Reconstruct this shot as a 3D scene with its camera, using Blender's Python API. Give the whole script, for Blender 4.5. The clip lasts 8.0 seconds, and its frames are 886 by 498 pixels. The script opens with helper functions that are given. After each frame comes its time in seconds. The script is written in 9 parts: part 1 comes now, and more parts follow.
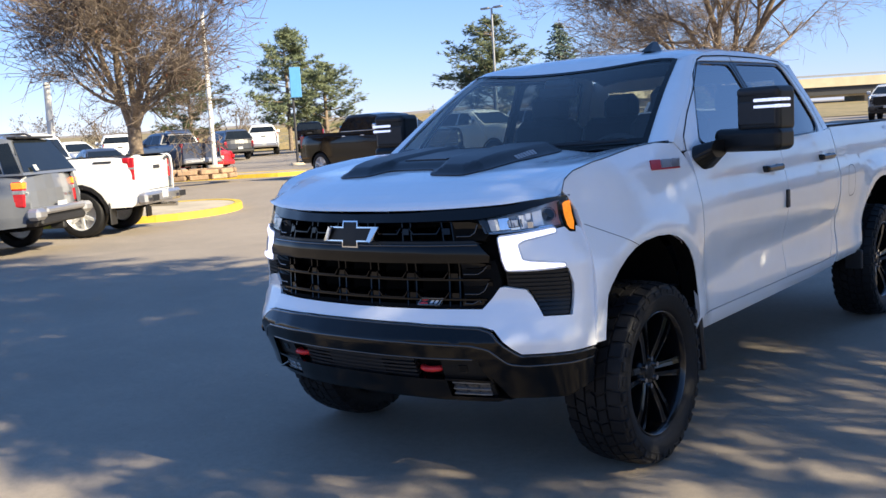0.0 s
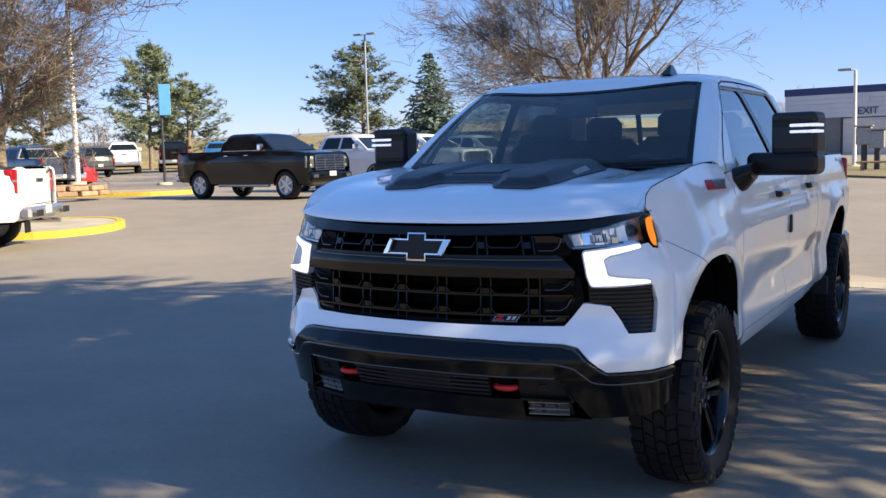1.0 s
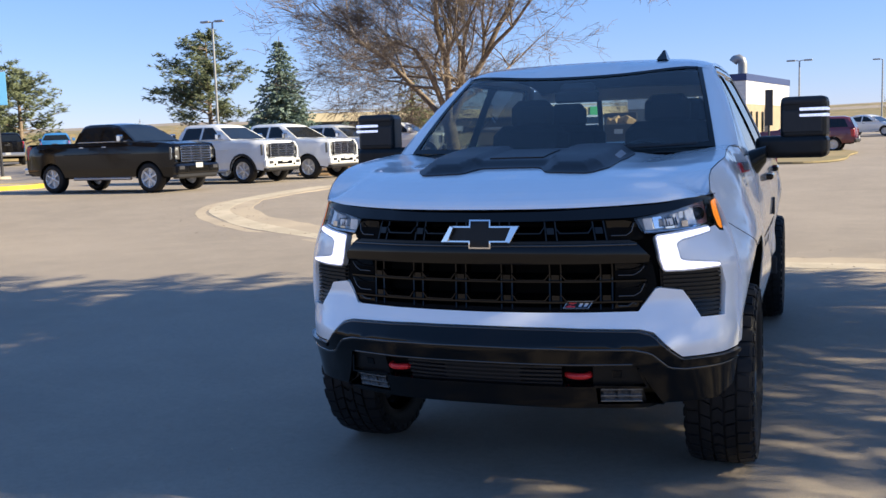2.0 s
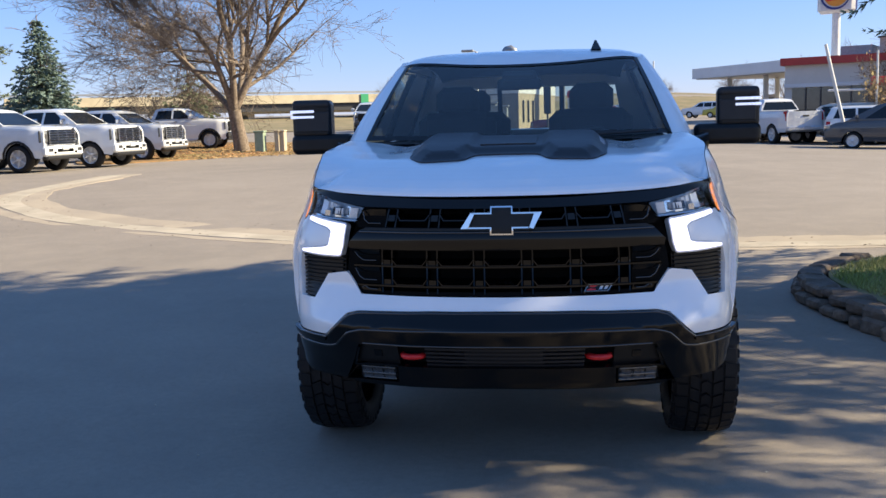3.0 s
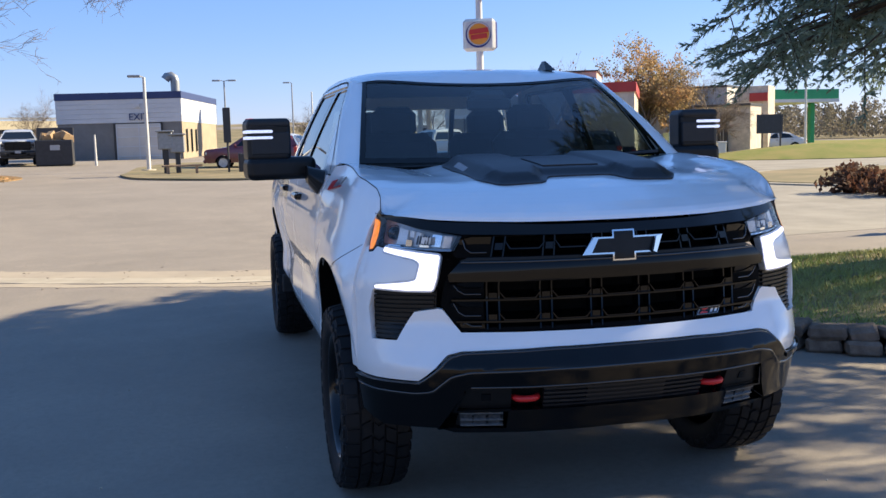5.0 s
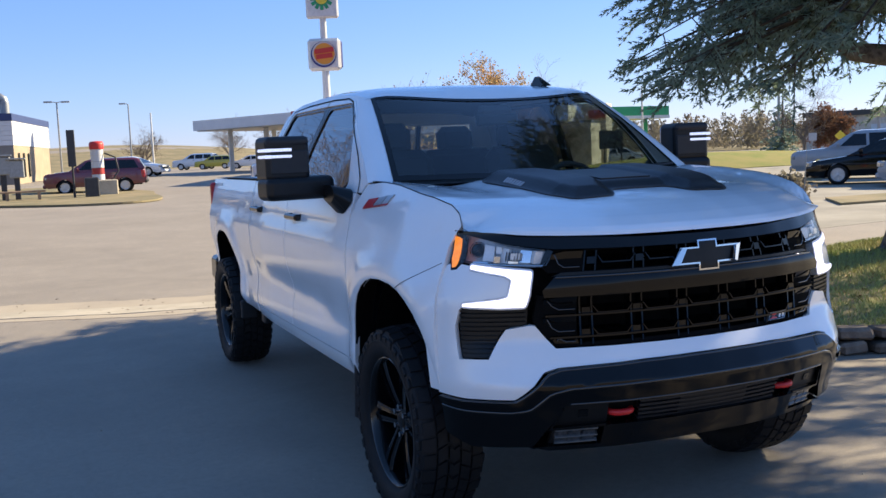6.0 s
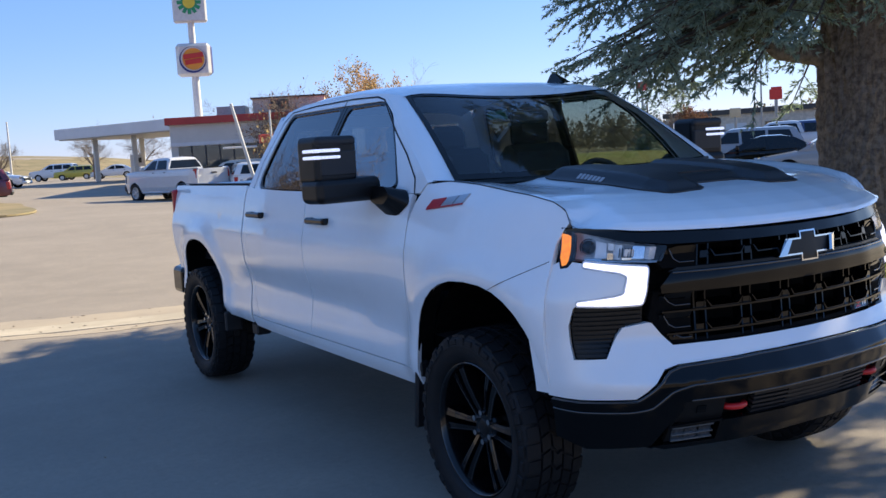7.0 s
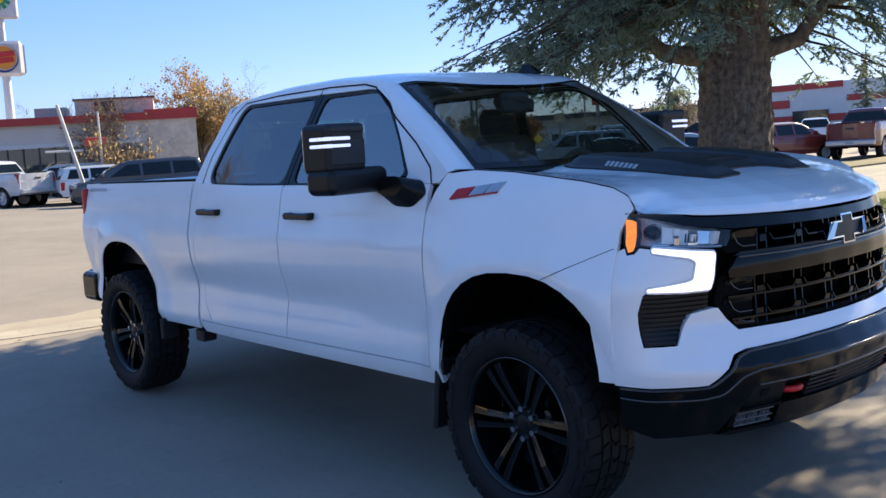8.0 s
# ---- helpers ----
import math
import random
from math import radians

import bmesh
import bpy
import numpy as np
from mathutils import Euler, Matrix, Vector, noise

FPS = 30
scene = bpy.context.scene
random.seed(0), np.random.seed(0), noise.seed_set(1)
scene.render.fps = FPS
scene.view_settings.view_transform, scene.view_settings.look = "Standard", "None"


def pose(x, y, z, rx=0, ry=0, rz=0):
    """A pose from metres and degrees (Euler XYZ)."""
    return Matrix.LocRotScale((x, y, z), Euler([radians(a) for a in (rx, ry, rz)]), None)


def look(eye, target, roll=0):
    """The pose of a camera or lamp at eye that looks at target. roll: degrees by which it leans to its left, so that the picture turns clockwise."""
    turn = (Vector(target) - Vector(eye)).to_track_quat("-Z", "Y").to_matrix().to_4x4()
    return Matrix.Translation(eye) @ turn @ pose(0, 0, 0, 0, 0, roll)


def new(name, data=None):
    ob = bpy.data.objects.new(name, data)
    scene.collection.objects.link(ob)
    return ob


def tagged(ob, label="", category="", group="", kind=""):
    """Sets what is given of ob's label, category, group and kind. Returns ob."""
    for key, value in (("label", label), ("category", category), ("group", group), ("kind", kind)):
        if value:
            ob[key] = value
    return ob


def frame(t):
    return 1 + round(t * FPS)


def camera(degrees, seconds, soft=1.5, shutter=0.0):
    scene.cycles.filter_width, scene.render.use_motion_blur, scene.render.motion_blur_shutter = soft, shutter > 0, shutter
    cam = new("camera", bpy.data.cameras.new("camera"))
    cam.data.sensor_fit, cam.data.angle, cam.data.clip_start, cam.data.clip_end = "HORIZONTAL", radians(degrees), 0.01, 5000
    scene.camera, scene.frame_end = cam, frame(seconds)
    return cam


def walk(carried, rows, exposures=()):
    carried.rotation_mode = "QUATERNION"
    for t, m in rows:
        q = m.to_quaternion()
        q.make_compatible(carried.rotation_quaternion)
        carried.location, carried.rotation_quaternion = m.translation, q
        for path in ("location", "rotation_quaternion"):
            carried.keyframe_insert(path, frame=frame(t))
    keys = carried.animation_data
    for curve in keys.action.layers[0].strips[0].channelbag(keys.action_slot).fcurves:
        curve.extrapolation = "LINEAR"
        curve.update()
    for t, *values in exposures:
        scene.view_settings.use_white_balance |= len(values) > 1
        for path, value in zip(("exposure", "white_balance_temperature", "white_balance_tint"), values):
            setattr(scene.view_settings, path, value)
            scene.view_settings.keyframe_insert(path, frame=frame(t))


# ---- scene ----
cam = camera(48.9, 8.0)
PATH = [
    (0, (2.965, -3.943, 1.556), (1.718, -2.397, 1.32), -3.5),
    (0.5, (2.556, -4.204, 1.545), (1.448, -2.553, 1.333), -2.3),
    (1, (2.125, -4.333, 1.522), (1.123, -2.613, 1.329), -1.5),
    (2.5, (0.773, -4.713, 1.524), (0.279, -2.791, 1.277), -2.0),
    (3, (0.264, -4.787, 1.549), (0.009, -2.82, 1.287), -1.7),
    (3.5, (-0.195, -4.707, 1.563), (-0.316, -2.729, 1.291), -1.8),
    (4, (-0.67, -4.692, 1.568), (-0.655, -2.711, 1.295), -1.5),
    (4.5, (-1.099, -4.514, 1.55), (-0.844, -2.545, 1.307), -1.2),
    (6, (-2.371, -3.918, 1.57), (-1.596, -2.085, 1.375), -2.5),
    (6.5, (-2.8, -3.713, 1.576), (-1.878, -1.949, 1.379), -2.4),
    (7, (-3.103, -3.385, 1.584), (-2.087, -1.674, 1.385), -3.5),
    (7.5, (-3.439, -3.086, 1.584), (-2.282, -1.467, 1.391), -4.2),
    (8, (-3.697, -2.728, 1.562), (-2.391, -1.228, 1.351), -3.6),
]
walk(cam, [(t, look(eye, target, roll)) for t, eye, target, roll in PATH], [(0.0, 1.74, 5620.0, 32.0), (1.0, 1.61, 5620.0, 32.0), (2.5, 1.58, 5620.0, 32.0), (4.5, 1.58, 5620.0, 32.0), (7.0, 1.60, 5580.0, 32.0), (8.0, 1.68, 5560.0, 32.0)])

# ---- world, sun ----
SUN_AZ, SUN_EL = 83.5, 28.0      # degrees clockwise from +Y, and up
world = bpy.data.worlds.new("world")
scene.world = world
world.use_nodes = True
wn = world.node_tree.nodes
sky = wn.new("ShaderNodeTexSky")
sky.sky_type, sky.sun_disc = "NISHITA", False
sky.sun_elevation, sky.sun_rotation = radians(SUN_EL), radians(SUN_AZ)
sky.altitude, sky.air_density, sky.dust_density, sky.ozone_density = 1000, 1.1, 0.0, 1.0
wn["Background"].inputs["Strength"].default_value = 0.077
deep = wn.new("ShaderNodeHueSaturation")
deep.inputs["Saturation"].default_value, deep.inputs["Value"].default_value = 1.12, 0.62
world.node_tree.links.new(sky.outputs[0], deep.inputs["Color"])
haze = wn.new("ShaderNodeMix")      # an even blue veil over the clear sky
haze.data_type = "RGBA"
haze.inputs["Factor"].default_value, haze.inputs["B"].default_value = 0.45, (0.76, 2.0, 3.5, 1)
world.node_tree.links.new(deep.outputs[0], haze.inputs["A"])
world.node_tree.links.new(haze.outputs["Result"], wn["Background"].inputs["Color"])
sun_dir = Vector((math.sin(radians(SUN_AZ)) * math.cos(radians(SUN_EL)), math.cos(radians(SUN_AZ)) * math.cos(radians(SUN_EL)), math.sin(radians(SUN_EL))))
sun = new("sun", bpy.data.lights.new("sun", "SUN"))
sun.data.energy, sun.data.angle, sun.data.color = 3.9, radians(0.53), (1.0, 0.88, 0.45)
sun.matrix_world = look(sun_dir * 60, (0, 0, 0))

# ---- materials ----


def mat(name, color, rough=0.5, metal=0.0, vary=0.0, scale=8.0, bump=0.0, bscale=60.0, coat=0.0, second=None, spec=0.5, island=0.0, emit=0.0, detail=6.0, mix_at=(0.4, 0.65)):
    """A plain surface with variation at two scales: a second colour in patches, and fine bump."""
    m = bpy.data.materials.new(name)
    m.use_nodes = True
    n, l = m.node_tree.nodes, m.node_tree.links
    b = n["Principled BSDF"]
    b.inputs["Base Color"].default_value = (*color, 1)
    b.inputs["Roughness"].default_value, b.inputs["Metallic"].default_value = rough, metal
    b.inputs["Coat Weight"].default_value, b.inputs["Coat Roughness"].default_value = coat, 0.03
    b.inputs["Specular IOR Level"].default_value = spec
    if emit:
        b.inputs["Emission Color"].default_value, b.inputs["Emission Strength"].default_value = (*color, 1), emit
    tc = n.new("ShaderNodeTexCoord")
    if vary or second:
        tex = n.new("ShaderNodeTexNoise")
        tex.inputs["Scale"].default_value, tex.inputs["Detail"].default_value, tex.inputs["Roughness"].default_value = scale, detail, 0.65
        l.new(tc.outputs["Object"], tex.inputs["Vector"])
        ramp = n.new("ShaderNodeMapRange")
        ramp.inputs["From Min"].default_value, ramp.inputs["From Max"].default_value = mix_at
        l.new(tex.outputs["Fac"], ramp.inputs["Value"])
        mix = n.new("ShaderNodeMix")
        mix.data_type = "RGBA"
        lo = tuple(c * (1 - vary) for c in color)
        mix.inputs["A"].default_value = (*(second or lo), 1)
        mix.inputs["B"].default_value = (*color, 1)
        l.new(ramp.outputs[0], mix.inputs["Factor"])
        out = mix.outputs["Result"]
        if island:
            info = n.new("ShaderNodeNewGeometry")
            obi = n.new("ShaderNodeObjectInfo")
            add = n.new("ShaderNodeMath")
            l.new(info.outputs["Random Per Island"], add.inputs[0])
            l.new(obi.outputs["Random"], add.inputs[1])
            mr = n.new("ShaderNodeMapRange")
            mr.inputs["From Max"].default_value = 2.0
            mr.inputs["To Min"].default_value, mr.inputs["To Max"].default_value = 1 - island, 1 + island
            l.new(add.outputs[0], mr.inputs["Value"])
            hsv = n.new("ShaderNodeHueSaturation")
            l.new(mr.outputs[0], hsv.inputs["Value"])
            l.new(out, hsv.inputs["Color"])
            out = hsv.outputs["Color"]
        l.new(out, b.inputs["Base Color"])
    if bump:
        t2 = n.new("ShaderNodeTexNoise")
        t2.inputs["Scale"].default_value, t2.inputs["Detail"].default_value = bscale, 5
        l.new(tc.outputs["Object"], t2.inputs["Vector"])
        bp = n.new("ShaderNodeBump")
        bp.inputs["Strength"].default_value, bp.inputs["Distance"].default_value = bump, 0.01
        l.new(t2.outputs["Fac"], bp.inputs["Height"])
        l.new(bp.outputs["Normal"], b.inputs["Normal"])
    return m


def glass(name, tint, rough=0.0, ior=1.45, mixed=1.0):
    """A thin pane: clear tinted transmission with a Fresnel gloss."""
    m = bpy.data.materials.new(name)
    m.use_nodes = True
    n, l = m.node_tree.nodes, m.node_tree.links
    n.remove(n["Principled BSDF"])
    tr, gl, mx, fr = n.new("ShaderNodeBsdfTransparent"), n.new("ShaderNodeBsdfGlossy"), n.new("ShaderNodeMixShader"), n.new("ShaderNodeLayerWeight")
    tr.inputs["Color"].default_value = (*tint, 1)
    gl.inputs["Roughness"].default_value = rough
    fr.inputs["Blend"].default_value = 0.5
    f0 = ((ior - 1) / (ior + 1)) ** 2 * 1.8
    edge_on = n.new("ShaderNodeMath")
    edge_on.operation = "POWER"
    l.new(fr.outputs["Facing"], edge_on.inputs[0])
    edge_on.inputs[1].default_value = 4.5
    gloss = n.new("ShaderNodeMapRange")
    gloss.inputs["To Min"].default_value = f0
    l.new(edge_on.outputs[0], gloss.inputs["Value"])
    l.new(gloss.outputs[0], mx.inputs[0])
    l.new(tr.outputs[0], mx.inputs[1])
    l.new(gl.outputs[0], mx.inputs[2])
    l.new(mx.outputs[0], n["Material Output"].inputs["Surface"])
    return m


M = {}
M["paint"] = mat("white_paint", (0.868, 0.873, 0.882), 0.24, vary=0.03, scale=3, coat=0.8)
M["black_gloss"] = mat("gloss_black", (0.003, 0.003, 0.0035), 0.04, vary=0.2, scale=6, spec=0.32)
# glossier black for the projector lens and the added highlight tubes
M["black_edge"] = mat("polished_black_edge", (0.003, 0.003, 0.0035), 0.10, vary=0.2, scale=6, spec=0.5, coat=1.0)
M["black_satin"] = mat("satin_black", (0.008, 0.0085, 0.0095), 0.36, vary=0.3, scale=20, bump=0.05, bscale=300, spec=0.3)
M["hood_black"] = mat("hood_insert_black", (0.014, 0.015, 0.018), 0.42, vary=0.15, scale=12)
M["plastic"] = mat("black_plastic", (0.013, 0.013, 0.015), 0.5, vary=0.25, scale=30, bump=0.08, bscale=400)
M["liner"] = mat("wheel_liner", (0.006, 0.006, 0.006), 0.95, vary=0.4, scale=10, bump=0.2, bscale=80, spec=0.1)
M["rubber"] = mat("tyre_rubber", (0.006, 0.0062, 0.0075), 0.6, spec=0.28, vary=0.35, scale=14, bump=0.15, bscale=150, second=(0.010, 0.0098, 0.0108))
M["rim"] = mat("black_rim", (0.005, 0.005, 0.006), 0.16, metal=0.0, vary=0.2, scale=20, spec=0.35, coat=0.15)
M["rim_edge"] = mat("polished_black_rim", (0.008, 0.008, 0.010), 0.08, vary=0.1, scale=40, spec=0.5, coat=0.5)
M["nut"] = mat("chrome_nut", (0.55, 0.55, 0.57), 0.2, metal=1.0, vary=0.1, scale=40)
M["fog_grey"] = mat("fog_lamp_trim", (0.30, 0.31, 0.32), 0.25, metal=0.7, vary=0.2, scale=40)
M["fog_lens"] = mat("fog_lamp_lens", (0.05, 0.052, 0.056), 0.08, vary=0.5, scale=70, coat=0.6)
M["lamp_back"] = mat("headlight_shell", (0.66, 0.68, 0.70), 0.32, metal=0.30, vary=0.3, scale=30)
M["chrome"] = mat("chrome", (0.75, 0.76, 0.78), 0.09, metal=1.0, vary=0.05, scale=10)
M["silver"] = mat("silver_trim", (0.5, 0.5, 0.52), 0.3, metal=0.8, vary=0.1, scale=20)
M["red_hook"] = mat("red_hook", (0.62, 0.02, 0.02), 0.4, vary=0.2, scale=30)
M["red"] = mat("badge_red", (0.5, 0.015, 0.02), 0.35, vary=0.1, scale=30)
M["amber"] = mat("amber_lens", (0.95, 0.27, 0.01), 0.15, vary=0.15, scale=60, coat=0.5, second=(0.75, 0.16, 0.01), emit=0.28)
M["lens"] = glass("clear_lens", (0.95, 0.96, 0.97), 0.0, 1.45)
M["reflector"] = mat("lamp_reflector", (0.90, 0.90, 0.89), 0.30, metal=0.10, vary=0.15, scale=40)
M["drl"] = mat("daytime_light", (1.0, 0.98, 0.96), 0.3, emit=0.40)
M["marker"] = mat("mirror_marker_light", (0.86, 0.93, 1.0), 0.2, emit=0.24, vary=0.35, scale=90)
M["windshield"] = glass("windshield_glass", (0.84, 0.91, 0.88), 0.0, 1.52)
M["side_glass"] = glass("tinted_side_glass", (0.12, 0.14, 0.16), 0.0, 2.2)
M["front_side_glass"] = glass("front_side_glass", (0.40, 0.47, 0.46), 0.0, 2.7)
M["bar_grey"] = mat("grey_lettering_bar", (0.38, 0.38, 0.40), 0.5, vary=0.1, scale=20)
M["rear_glass"] = glass("rear_glass", (0.62, 0.68, 0.67), 0.0, 1.5)
M["interior"] = mat("dark_interior", (0.012, 0.013, 0.015), 0.8, vary=0.3, scale=12, bump=0.1, bscale=200)
M["gap"] = mat("panel_gap", (0.004, 0.004, 0.005), 0.9, vary=0.2, scale=10)
M["asphalt"] = None

# ---- mesh tools ----


class Mesh:
    """Collects vertices and faces; smooth faces and given normals are kept by vertex."""

    def __init__(self):
        self.v, self.f, self.n = [], [], []

    def add(self, verts, faces, normals=None):
        k = len(self.v)
        self.v += [tuple(p) for p in verts]
        self.n += [tuple(q) for q in normals] if normals else [None] * len(verts)
        self.f += [tuple(i + k for i in q) for q in faces]
        return self

    def flat(self, quads):
        """Faces with vertices of their own, given by places."""
        for q in quads:
            self.add(q, [tuple(range(len(q)))])
        return self

    def box(self, c, s, bevel=0.0, m=None):
        """A box of size s round c with chamfered edges, turned by the matrix m about c."""
        hx, hy, hz = (a / 2 for a in s)
        b = min(bevel, hx * 0.9, hy * 0.9, hz * 0.9)
        pts, idx = [], {}
        if b <= 0:
            pts = [Vector((x * hx, y * hy, z * hz)) for x in (-1, 1) for y in (-1, 1) for z in (-1, 1)]
            faces = [(0, 1, 3, 2), (4, 6, 7, 5), (0, 4, 5, 1), (2, 3, 7, 6), (0, 2, 6, 4), (1, 5, 7, 3)]
        else:
            for x in (-1, 1):
                for y in (-1, 1):
                    for z in (-1, 1):
                        for a in range(3):
                            p = [x * (hx - b), y * (hy - b), z * (hz - b)]
                            p[a] = (x * hx, y * hy, z * hz)[a]
                            idx[x, y, z, a] = len(pts)
                            pts.append(Vector(p))
            faces = []
            for a in range(3):
                o = [i for i in range(3) if i != a]
                for sg in (-1, 1):
                    q = []
                    for u, w in ((-1, -1), (1, -1), (1, 1), (-1, 1)):
                        k = [0, 0, 0]
                        k[a], k[o[0]], k[o[1]] = sg, u, w
                        q.append(idx[(*k, a)])
                    faces.append(tuple(q) if (sg > 0) == (a != 1) else tuple(reversed(q)))
                for u in (-1, 1):
                    for w in (-1, 1):
                        k0, k1 = [0, 0, 0], [0, 0, 0]
                        k0[o[0]] = k1[o[0]] = u
                        k0[o[1]] = k1[o[1]] = w
                        k0[a], k1[a] = -1, 1
                        q = (idx[(*k0, o[0])], idx[(*k1, o[0])], idx[(*k1, o[1])], idx[(*k0, o[1])])
                        faces.append(q)
            for x in (-1, 1):
                for y in (-1, 1):
                    for z in (-1, 1):
                        faces.append(tuple(idx[x, y, z, a] for a in range(3)))
        fixed = []
        for f in faces:
            cc = sum((pts[i] for i in f), Vector()) / len(f)
            nn = (pts[f[1]] - pts[f[0]]).cross(pts[f[2]] - pts[f[0]])
            fixed.append(f if nn.dot(cc) >= 0 else tuple(reversed(f)))
        r = m.to_3x3() if m else Matrix.Identity(3)
        c = Vector(c)
        for f in fixed:
            self.add([r @ pts[i] + c for i in f], [tuple(range(len(f)))])
        return self

    def rbox(self, c, s, r, m=None, shape=None):
        """A box with round edges of radius r, shaded smooth; shape(p) may bend it before it is turned by m."""
        h = [a / 2 for a in s]
        r = min(r, min(h) * 0.98)
        turn, c = (m.to_3x3() if m else Matrix.Identity(3)), Vector(c)
        cuts = [[-a, -a + 0.55 * r, -a + r, a - r, a - 0.55 * r, a] for a in h]
        vs, ns, fs, seen = [], [], [], {}
        for ax in range(3):
            u, w = (ax + 1) % 3, (ax + 2) % 3
            for sg in (-1, 1):
                ids = []
                for a in cuts[u]:
                    for b in cuts[w]:
                        p = [0, 0, 0]
                        p[ax], p[u], p[w] = sg * h[ax], a, b
                        q = [min(max(p[k], r - h[k]), h[k] - r) for k in range(3)]
                        nn = (Vector(p) - Vector(q)).normalized()
                        v = Vector(q) + nn * r
                        key = tuple(round(k, 6) for k in v)
                        if key not in seen:
                            seen[key] = len(vs)
                            vs.append(turn @ (Vector(shape(v)) if shape else v) + c)
                            ns.append(turn @ nn)
                        ids.append(seen[key])
                for i in range(5):
                    for j in range(5):
                        f = (ids[i * 6 + j], ids[i * 6 + 6 + j], ids[i * 6 + 7 + j], ids[i * 6 + 1 + j])
                        fs.append(f if sg > 0 else f[::-1])
        return self.add(vs, fs, ns)

    def tube(self, pts, radii, n=8, caps=True):
        """A round bar along places, smooth round its girth."""
        pts = [Vector(p) for p in pts]
        if isinstance(radii, (int, float)):
            radii = [radii] * len(pts)
        up = None
        k = len(self.v)
        for i, p in enumerate(pts):
            d = (pts[min(i + 1, len(pts) - 1)] - pts[max(i - 1, 0)]).normalized()
            if up is None:
                up = d.orthogonal().normalized()
            up = (up - d * up.dot(d)).normalized()
            side = d.cross(up)
            for j in range(n):
                a = 2 * math.pi * j / n
                w = up * math.cos(a) + side * math.sin(a)
                self.v.append(tuple(p + w * radii[i]))
                self.n.append(tuple(w))
        for i in range(len(pts) - 1):
            for j in range(n):
                a, b = k + i * n + j, k + i * n + (j + 1) % n
                self.f.append((a, b, b + n, a + n))
        if caps:
            self.add([self.v[k + j] for j in range(n)], [tuple(range(n))[::-1]])
            self.add([self.v[k + (len(pts) - 1) * n + j] for j in range(n)], [tuple(range(n))])
        return self

    def lathe(self, prof, n=48, m=None, close=False):
        """A profile of (x, r) turned round the x axis, shaded smooth."""
        m = m or Matrix.Identity(4)
        k = len(self.v)
        cnt = len(prof)
        nor = []
        for i in range(cnt):
            a, b = prof[max(i - 1, 0)], prof[min(i + 1, cnt - 1)]
            t = Vector((b[0] - a[0], b[1] - a[1]))
            t = t.normalized() if t.length > 1e-9 else Vector((1, 0))
            nor.append((-t.y, t.x))
        for i, (x, r) in enumerate(prof):
            for j in range(n):
                a = 2 * math.pi * j / n
                self.v.append(tuple(m @ Vector((x, r * math.cos(a), r * math.sin(a)))))
                w = m.to_3x3() @ Vector((nor[i][0], nor[i][1] * math.cos(a), nor[i][1] * math.sin(a)))
                self.n.append(tuple(w.normalized()) if w.length > 1e-6 else (1, 0, 0))
        for i in range(cnt - 1):
            for j in range(n):
                a, b = k + i * n + j, k + i * n + (j + 1) % n
                self.f.append((a, b, b + n, a + n))
        return self

    def grid(self, fn, nu, nv, flip=False):
        """A sheet fn(u, v), u and v from 0 to 1, shaded smooth by its own slope."""
        e = 1e-3
        vs, ns = [], []
        for i in range(nu + 1):
            for j in range(nv + 1):
                u, w = i / nu, j / nv
                vs.append(Vector(fn(u, w)))
                du = Vector(fn(min(u + e, 1), w)) - Vector(fn(max(u - e, 0), w))
                dv = Vector(fn(u, min(w + e, 1))) - Vector(fn(u, max(w - e, 0)))
                q = du.cross(dv)
                q = q.normalized() if q.length > 1e-12 else Vector((0, 0, 1))
                ns.append(-q if flip else q)
        fs = []
        for i in range(nu):
            for j in range(nv):
                a = i * (nv + 1) + j
                q = (a, a + nv + 1, a + nv + 2, a + 1)
                fs.append(q[::-1] if flip else q)
        return self.add(vs, fs, ns)

    def done(self, name, material, smooth=None):
        me = bpy.data.meshes.new(name)
        me.from_pydata(self.v, [], self.f)
        if any(q is not None for q in self.n):
            fn = [None] * len(self.v)
            for p in me.polygons:
                for i in p.vertices:
                    if self.n[i] is None and fn[i] is None:
                        fn[i] = tuple(p.normal)
            me.polygons.foreach_set("use_smooth", [True] * len(me.polygons))
            me.normals_split_custom_set_from_vertices([q or w or (0, 0, 1) for q, w in zip(self.n, fn)])
        if isinstance(material, str):
            material = M[material]
        me.materials.append(material)
        me.update()
        return me


